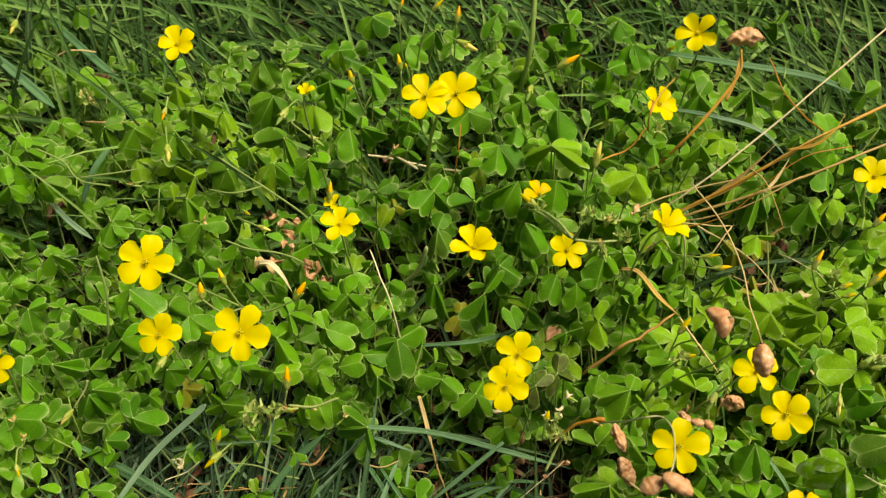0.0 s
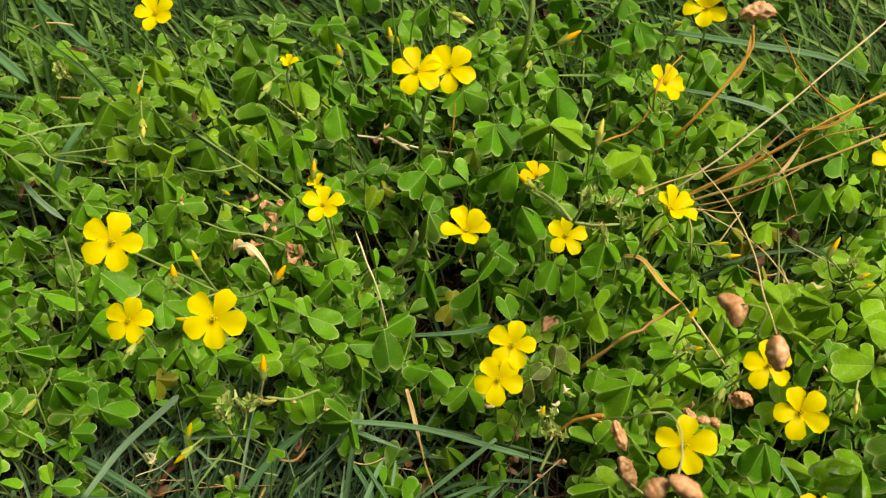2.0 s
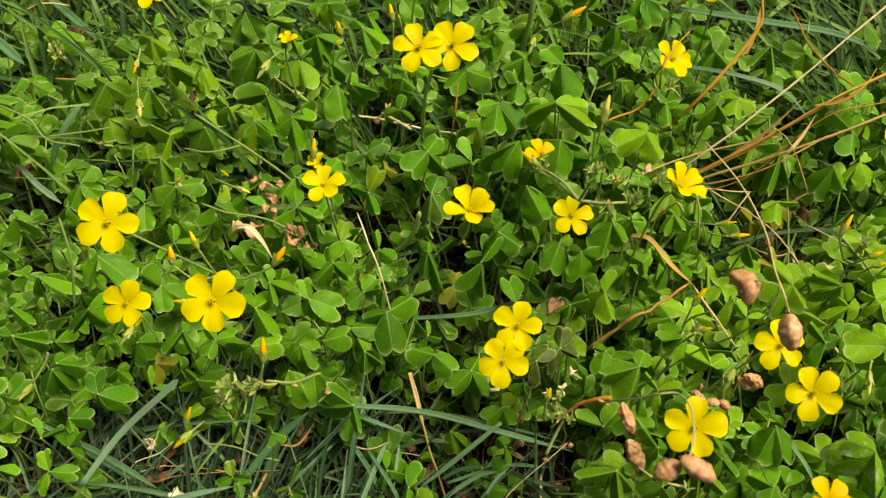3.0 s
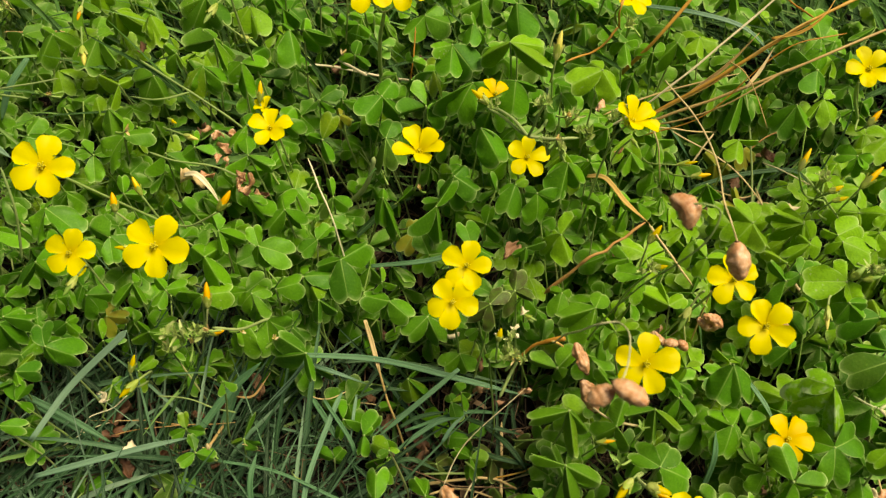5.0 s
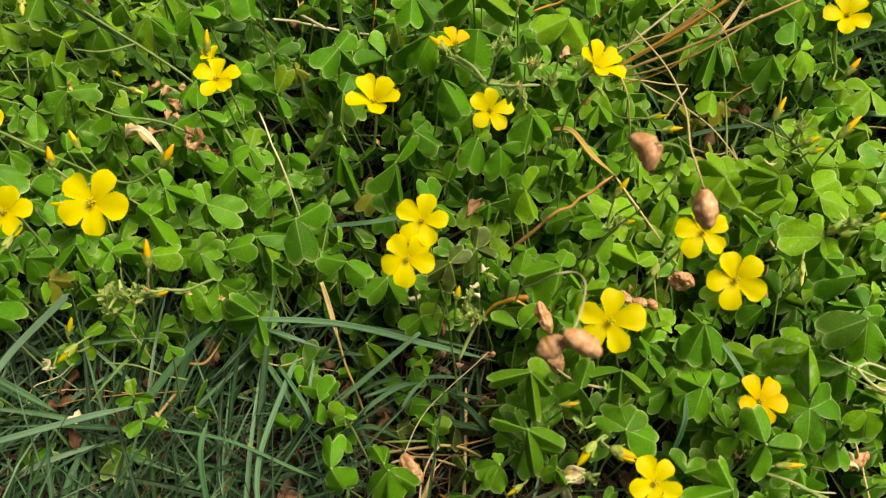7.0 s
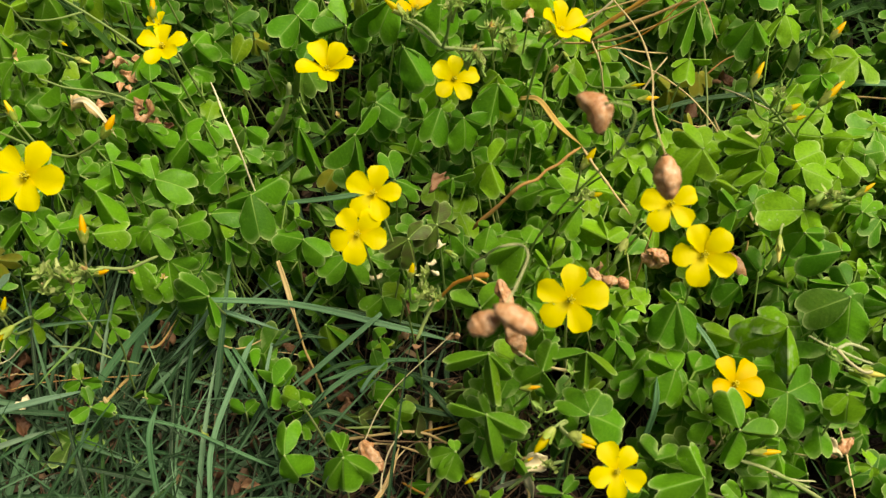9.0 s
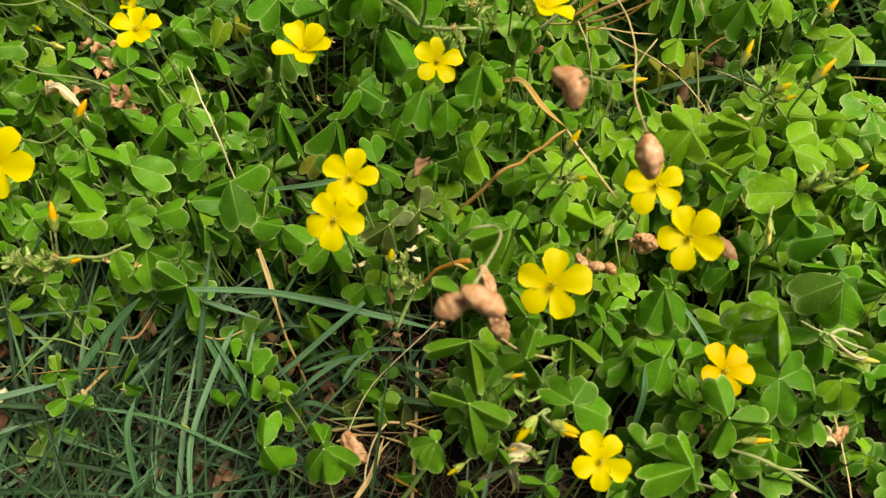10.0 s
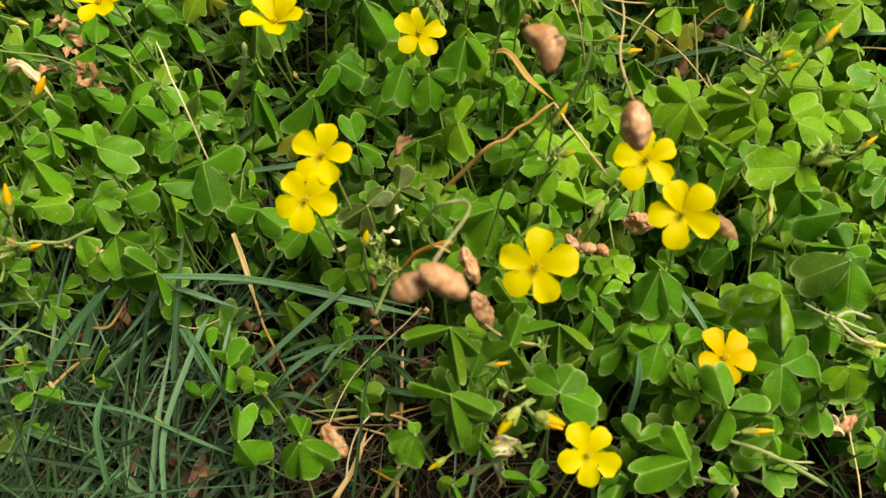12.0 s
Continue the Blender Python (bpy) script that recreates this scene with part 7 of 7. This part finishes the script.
spent_head(-19.5, 135.6, 30.0, 1.1, -3, 4, 334, CALYX, "spent green star-shaped calyx after flowering")
spent_head(13.0, 140.3, 45.0, 0.8, 38, 11, 71, STRAW, "withered pale brown star-shaped flower head")
spent_head(103.1, 130.2, 42.0, 1.6, 29, 18, 168, CALYX, "spent green star-shaped calyx after flowering")
spent_head(111.4, 108.3, 36.0, 1.5, 20, 25, 265, CALYX, "spent green star-shaped calyx after flowering")
spent_head(113.6, 108.6, 36.0, 1.2, 11, -28, 2, CALYX, "spent green star-shaped calyx after flowering")
spent_head(114.8, 75.4, 12.0, 1.0, 2, -21, 99, CALYX, "spent green star-shaped calyx after flowering")
spent_head(-115.3, 211.4, 24.0, 2.5, 43, -14, 196, STRAW, "withered pale brown star-shaped flower head")
spent_head(-94.6, 173.8, 26.0, 2.0, 34, -7, 293, CALYX, "spent green star-shaped calyx after flowering")
spent_head(29.0, 88.8, 33.0, 1.7, 25, 0, 30, STRAW, "withered pale brown star-shaped flower head")
spent_head(33.4, 124.1, 76.0, 1.3, 16, 7, 127, CALYX, "spent green star-shaped calyx after flowering")
spent_head(38.6, 124.9, 60.0, 1.4, 7, 14, 224, CALYX, "spent green star-shaped calyx after flowering")
spent_head(45.1, 129.5, 60.0, 1.3, -2, 21, 321, CALYX, "spent green star-shaped calyx after flowering")
spent_head(41.6, 136.2, 58.0, 1.2, 39, 28, 58, STRAW, "withered pale brown star-shaped flower head")
spent_head(37.7, 125.4, 63.0, 1.1, 30, -25, 155, STRAW, "withered pale brown star-shaped flower head")
spent_head(-44.4, 81.8, 0.0, 1.5, 21, -18, 252, STRAW, "withered pale brown star-shaped flower head")
spent_head(-46.7, 96.3, 34.0, 1.6, 12, -11, 349, CALYX, "spent green star-shaped calyx after flowering")
spent_head(-44.6, 93.7, 33.0, 1.5, 3, -4, 86, CALYX, "spent green star-shaped calyx after flowering")
spent_head(-42.2, 93.3, 34.0, 1.7, 44, 3, 183, STRAW, "withered pale brown star-shaped flower head")
spent_head(-40.1, 96.3, 34.0, 1.6, 35, 10, 280, CALYX, "spent green star-shaped calyx after flowering")
spent_head(-48.2, 93.9, 30.0, 1.4, 26, 17, 17, CALYX, "spent green star-shaped calyx after flowering")
spent_head(-110.5, 98.6, 22.0, 1.6, 17, 24, 114, STRAW, "withered pale brown star-shaped flower head")
spent_head(-107.1, 93.9, 22.0, 1.6, 8, -29, 211, STRAW, "withered pale brown star-shaped flower head")
spent_head(105.0, 75.8, 31.0, 1.0, -1, -22, 308, CALYX, "spent green star-shaped calyx after flowering")
spent_head(45.1, 59.3, 22.0, 0.9, 40, -15, 45, STRAW, "withered pale brown star-shaped flower head")
spent_head(-23.8, 93.0, 36.0, 1.2, 31, -8, 142, STRAW, "withered pale brown star-shaped flower head")

# ---- masses: lower leaves, grass and litter ----
CLEARINGS = [  # x, y and reach of gaps in the cushion, in millimetres
    (2, 138, 8), (-51, 177, 9), (-130, 176, 11), (95, 158, 16), (85, 173, 9), (-10, 158, 6), (-15, 197, 11), (10, 204, 8), (-74, 97, 18), (-47, 89, 17), (-33, 84, 13), (-13, 93, 12), (15, 89, 9), (35, 93, 7), (81, 108, 6), (38, 145, 6), (22, 88, 12), (30, 75, 10), (21, 62, 9), (11, 83, 8), (47, 60, 9), (90, 55, 9), (111, 60, 10), (75, 71, 8), (-2, 89, 10), (-11, 105, 9), (-52, 115, 6), (-29, 117, 5), (63, 81, 5), (89, 90, 5), (-38, 95, 12), (49, 158, 5), (104, 150, 8), (92, 150, 7), (106, 160, 8), (143, 162, 8), (146, 153, 9), (28, 96, 8), (10, 88, 9), (29, 84, 7), (-1, 162, 9), (-13, 160, 9), (-22, 164, 7), (-4, 143, 6), (-36, 146, 5), (-18, 112, 7), (-3, 113, 5)
]

def patch(x, y):
    """How thick the sorrel grows at a place, 0 to 1: a wide cushion, thin in the grassy corners."""
    edge = 0.094 - 0.075 / (1 + math.exp(-(x - 0.039) / 0.004))
    near = 1 / (1 + math.exp(-(y - edge) / 0.006))
    far = 1 / (1 + math.exp((y - 0.235 + 0.35 * max(0.0, x - 0.06)) / 0.014))
    gap = min([((x * 1000 - cx) ** 2 + (y * 1000 - cy) ** 2) / r ** 2 for cx, cy, r in CLEARINGS])
    near *= 1 if gap > 1 else 0.06
    near *= 1 - 0.62 / (1 + math.exp((y - 0.072) / 0.008))
    return near * far * (0.75 + 0.5 * noise.noise((x * 30, y * 30, 2)))


def cushion(x, y):
    """Height of the leaf cushion over the ground's zero: that of the single leaves round about."""
    h = 0.030 + 0.012 * noise.noise((x * 22 + 3, y * 22, 1)) - 0.018 / (1 + math.exp((x + 0.085) / 0.012))
    w = np.exp(-((HEADS[:, 0] - x) ** 2 + (HEADS[:, 1] - y) ** 2) / 0.012 ** 2)
    return (0.3 * h + float(w @ HEADS[:, 2])) / (0.3 + float(w.sum()))


def lower_leaves(count):
    old_part, young_part = ([], [], [], []), ([], [], [], [])
    sv, sf = [], []
    forms = [leaflet_arrays(fo, cu, 0.0, (0.0, 0.1, 0.25, 0.46, 0.72, 0.9, 0.98, 1.0), (0.0, 0.35, 0.7, 0.94, 1.0), notch=0.15, wide=0.48) for fo, cu in ((0.5, 0.2), (0.8, 0.35), (1.0, 0.45), (0.35, 0.3), (1.2, 0.2), (-0.3, 0.0))]
    made = 0
    while made < count:
        x, y = rnd.uniform(-0.22, 0.24), rnd.uniform(0.0, 0.30)
        if rnd.random() > patch(x, y) + (0.012 if -0.07 < x < 0.06 and y < 0.12 else 0.025):
            continue
        top = cushion(x, y)
        z = GROUND + (top - GROUND) * rnd.uniform(0.2, 0.82)
        if patch(x, y) < 0.2:
            z = GROUND + rnd.uniform(0.006, 0.02)
        size = rnd.uniform(0.0048, 0.0076) * (1.08 if x > 0.02 else 1.0)
        turn, down = rnd.uniform(0, 360), rnd.uniform(0, 50)
        base = pose(x, y, z, rnd.gauss(16, 16), rnd.gauss(0, 16), 0)
        form = rnd.choice(forms)
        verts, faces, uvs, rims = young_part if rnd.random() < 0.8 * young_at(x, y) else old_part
        for k in range(3):
            m = base @ pose(0, 0, 0, 0, 0, turn + 120 * k + rnd.uniform(-12, 12)) @ pose(0, 0, 0, -down + rnd.uniform(-10, 10), rnd.gauss(0, 12), 0) @ Matrix.Diagonal((size, size, size, 1))
            a = np.array(m)
            o = len(verts)
            pts = np.asarray(form[0]) @ a[:3, :3].T + a[:3, 3]
            verts.extend(map(tuple, pts))
            faces.extend(tuple(q + o for q in f) for f in form[3])
            uvs.extend(form[1])
            rims.extend(form[2])
        p = Vector((x, y, z))
        foot = Vector((x + rnd.uniform(-0.012, 0.012), y + rnd.uniform(-0.012, 0.012), GROUND))
        v, f = tube_data([p, p.lerp(foot, 0.5) + Vector((rnd.uniform(-0.003, 0.003), rnd.uniform(-0.003, 0.003), 0.002)), foot], (0.00022, 0.0003), 4, made)
        o = len(sv)
        sv.extend(v)
        sf.extend(tuple(q + o for q in c) for c in f)
        made += 1
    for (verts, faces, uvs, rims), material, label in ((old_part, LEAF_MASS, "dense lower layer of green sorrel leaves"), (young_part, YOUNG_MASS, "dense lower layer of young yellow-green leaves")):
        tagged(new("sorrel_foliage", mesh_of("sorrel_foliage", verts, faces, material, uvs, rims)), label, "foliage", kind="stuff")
    tagged(new("sorrel_stalks", mesh_of("sorrel_stalks", sv, sf, STALK_MASS)), "tangle of thin green sorrel stalks", "stalks", kind="stuff")


def grass_mass(name, count, place, material, label):
    verts, faces, uvs = [], [], []
    for i in range(count):
        x, y, length, width, lean, head = place()
        z = ground_height(x, y - 0.12)
        d = Vector((math.cos(head), math.sin(head), 0))
        bend = rnd.uniform(0.2, 1.0)
        pts = []
        p = Vector((x, y, z - 0.001))
        a = math.radians(lean)
        for s in range(7):
            pts.append(p.copy())
            p = p + (d * math.sin(a) + Vector((0, 0, math.cos(a)))) * (length / 6)
            a = min(a + bend * 0.32, 1.66)
            p.z = max(p.z, GROUND + 0.002)
        v, f, uv = blade_data(pts, width, rnd.uniform(-0.9, 0.9), 0.25, 0.55, (rnd.uniform(-0.5, 0.5), rnd.uniform(-0.6, 0.3), 1))
        o = len(verts)
        verts.extend(v)
        faces.extend(tuple(q + o for q in c) for c in f)
        uvs.extend(uv)
    tagged(new(name, mesh_of(name, verts, faces, material, uvs)), label, "grass", kind="stuff")


def near_grass():
    """Grass lying in the gap in front of the cushion, thickest on one side."""
    while True:
        x, y = rnd.uniform(-0.19, 0.04), rnd.uniform(-0.05, 0.12)
        if rnd.random() < (1 - patch(x, y)) * (1 / (1 + math.exp((x + 0.022) / 0.008)) + 0.16) + 0.03:
            return x, y, rnd.uniform(0.024, 0.062), rnd.choice((rnd.uniform(0.0004, 0.0009), rnd.uniform(0.0008, 0.0016))), rnd.uniform(35, 75), rnd.gauss(1.25, 0.85)


def far_grass():
    while True:
        x, y = rnd.uniform(-0.28, 0.32), 0.17 + 0.34 * rnd.random() ** 1.3
        if rnd.random() < 1.12 - patch(x, y):
            return x, y, rnd.uniform(0.04, 0.09), rnd.choice((rnd.uniform(0.0006, 0.0012), rnd.uniform(0.0011, 0.0025), rnd.uniform(0.0013, 0.0027))), rnd.uniform(15, 70), rnd.gauss(2.7, 0.8)


def side_grass():
    x, y = rnd.uniform(-0.24, 0.26), rnd.uniform(-0.01, 0.26)
    if rnd.random() < 0.14:
        x, y = rnd.uniform(0.05, 0.15), rnd.uniform(-0.02, 0.06)
    elif rnd.random() < 0.3:
        x, y = rnd.gauss(0.094, 0.012), rnd.gauss(0.152, 0.014)
    return x, y, rnd.uniform(0.03, 0.055), rnd.uniform(0.0005, 0.0013), rnd.uniform(30, 75), rnd.uniform(0, math.tau)


def litter_mass(count):
    verts, faces = [], []
    for i in range(count):
        x, y = rnd.uniform(-0.24, 0.26), rnd.uniform(0.0, 0.3)
        z = ground_height(x, y - 0.12) + rnd.uniform(0.0, 0.007)
        if i % 45 == 0:  # a thicker tangle in the bare gap
            x, y = rnd.gauss(0.022, 0.012), rnd.gauss(0.076, 0.012)
            z = ground_height(x, y - 0.12) + rnd.uniform(0.001, 0.010)
        head, length = rnd.uniform(0, math.tau), rnd.uniform(0.006, 0.04)
        d = Vector((math.cos(head), math.sin(head), rnd.uniform(-0.12, 0.25))) * length
        p = Vector((x, y, z))
        side = Vector((-math.sin(head), math.cos(head), 0)) * length * rnd.uniform(-0.25, 0.25)
        v, f = tube_data([p, p + d * 0.35 + side * 0.7, p + d * 0.7 + side * 0.8, p + d], (rnd.uniform(0.00008, 0.0003), 0.0001), 4, i)
        o = len(verts)
        verts.extend(v)
        faces.extend(tuple(q + o for q in c) for c in f)
    for i in range(count // 3):
        x, y = rnd.uniform(-0.24, 0.26), rnd.uniform(0.0, 0.3)
        z = ground_height(x, y - 0.12) + rnd.uniform(0.0015, 0.005)
        s = rnd.uniform(0.0015, 0.005)
        m = pose(x, y, z, rnd.gauss(0, 25), rnd.gauss(0, 25), rnd.uniform(0, 360))
        o = len(verts)
        for u in (-1, 0, 1):
            for w in (-1, -0.3, 0.4, 1):
                verts.append(m @ Vector((u * s * 0.45 * (1.1 - abs(w) * 0.7), w * s, 0.3 * s * abs(u) + rnd.uniform(-0.12, 0.12) * s)))
        faces.extend(tuple(q + o for q in c) for c in grid_faces(2, 3))
    tagged(new("plant_litter", mesh_of("plant_litter", verts, faces, LITTER)), "brown litter of dry straw and leaf crumbs", "litter", kind="stuff")


HEADS = np.array(HEADS)
lower_leaves(LOWER)
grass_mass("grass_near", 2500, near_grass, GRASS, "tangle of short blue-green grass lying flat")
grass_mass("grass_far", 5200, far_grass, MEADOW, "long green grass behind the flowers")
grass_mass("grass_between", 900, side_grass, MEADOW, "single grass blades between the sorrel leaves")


def outer_turf():
    """Turf on all sides, beyond the patch and the grass behind it."""
    while True:
        a, r = rnd.uniform(0, math.tau), 0.2 + 0.75 * rnd.random() ** 1.3
        x, y = 0.02 + r * math.cos(a), 0.15 + r * math.sin(a)
        if not (-0.26 < x < 0.3 and -0.05 < y < 0.48):
            return x, y, rnd.uniform(0.03, 0.07), rnd.uniform(0.0012, 0.003), rnd.uniform(10, 60), rnd.uniform(0, math.tau)


grass_mass("grass_around", 6500, outer_turf, MEADOW, "short green turf around the weed patch")
litter_mass(4600)
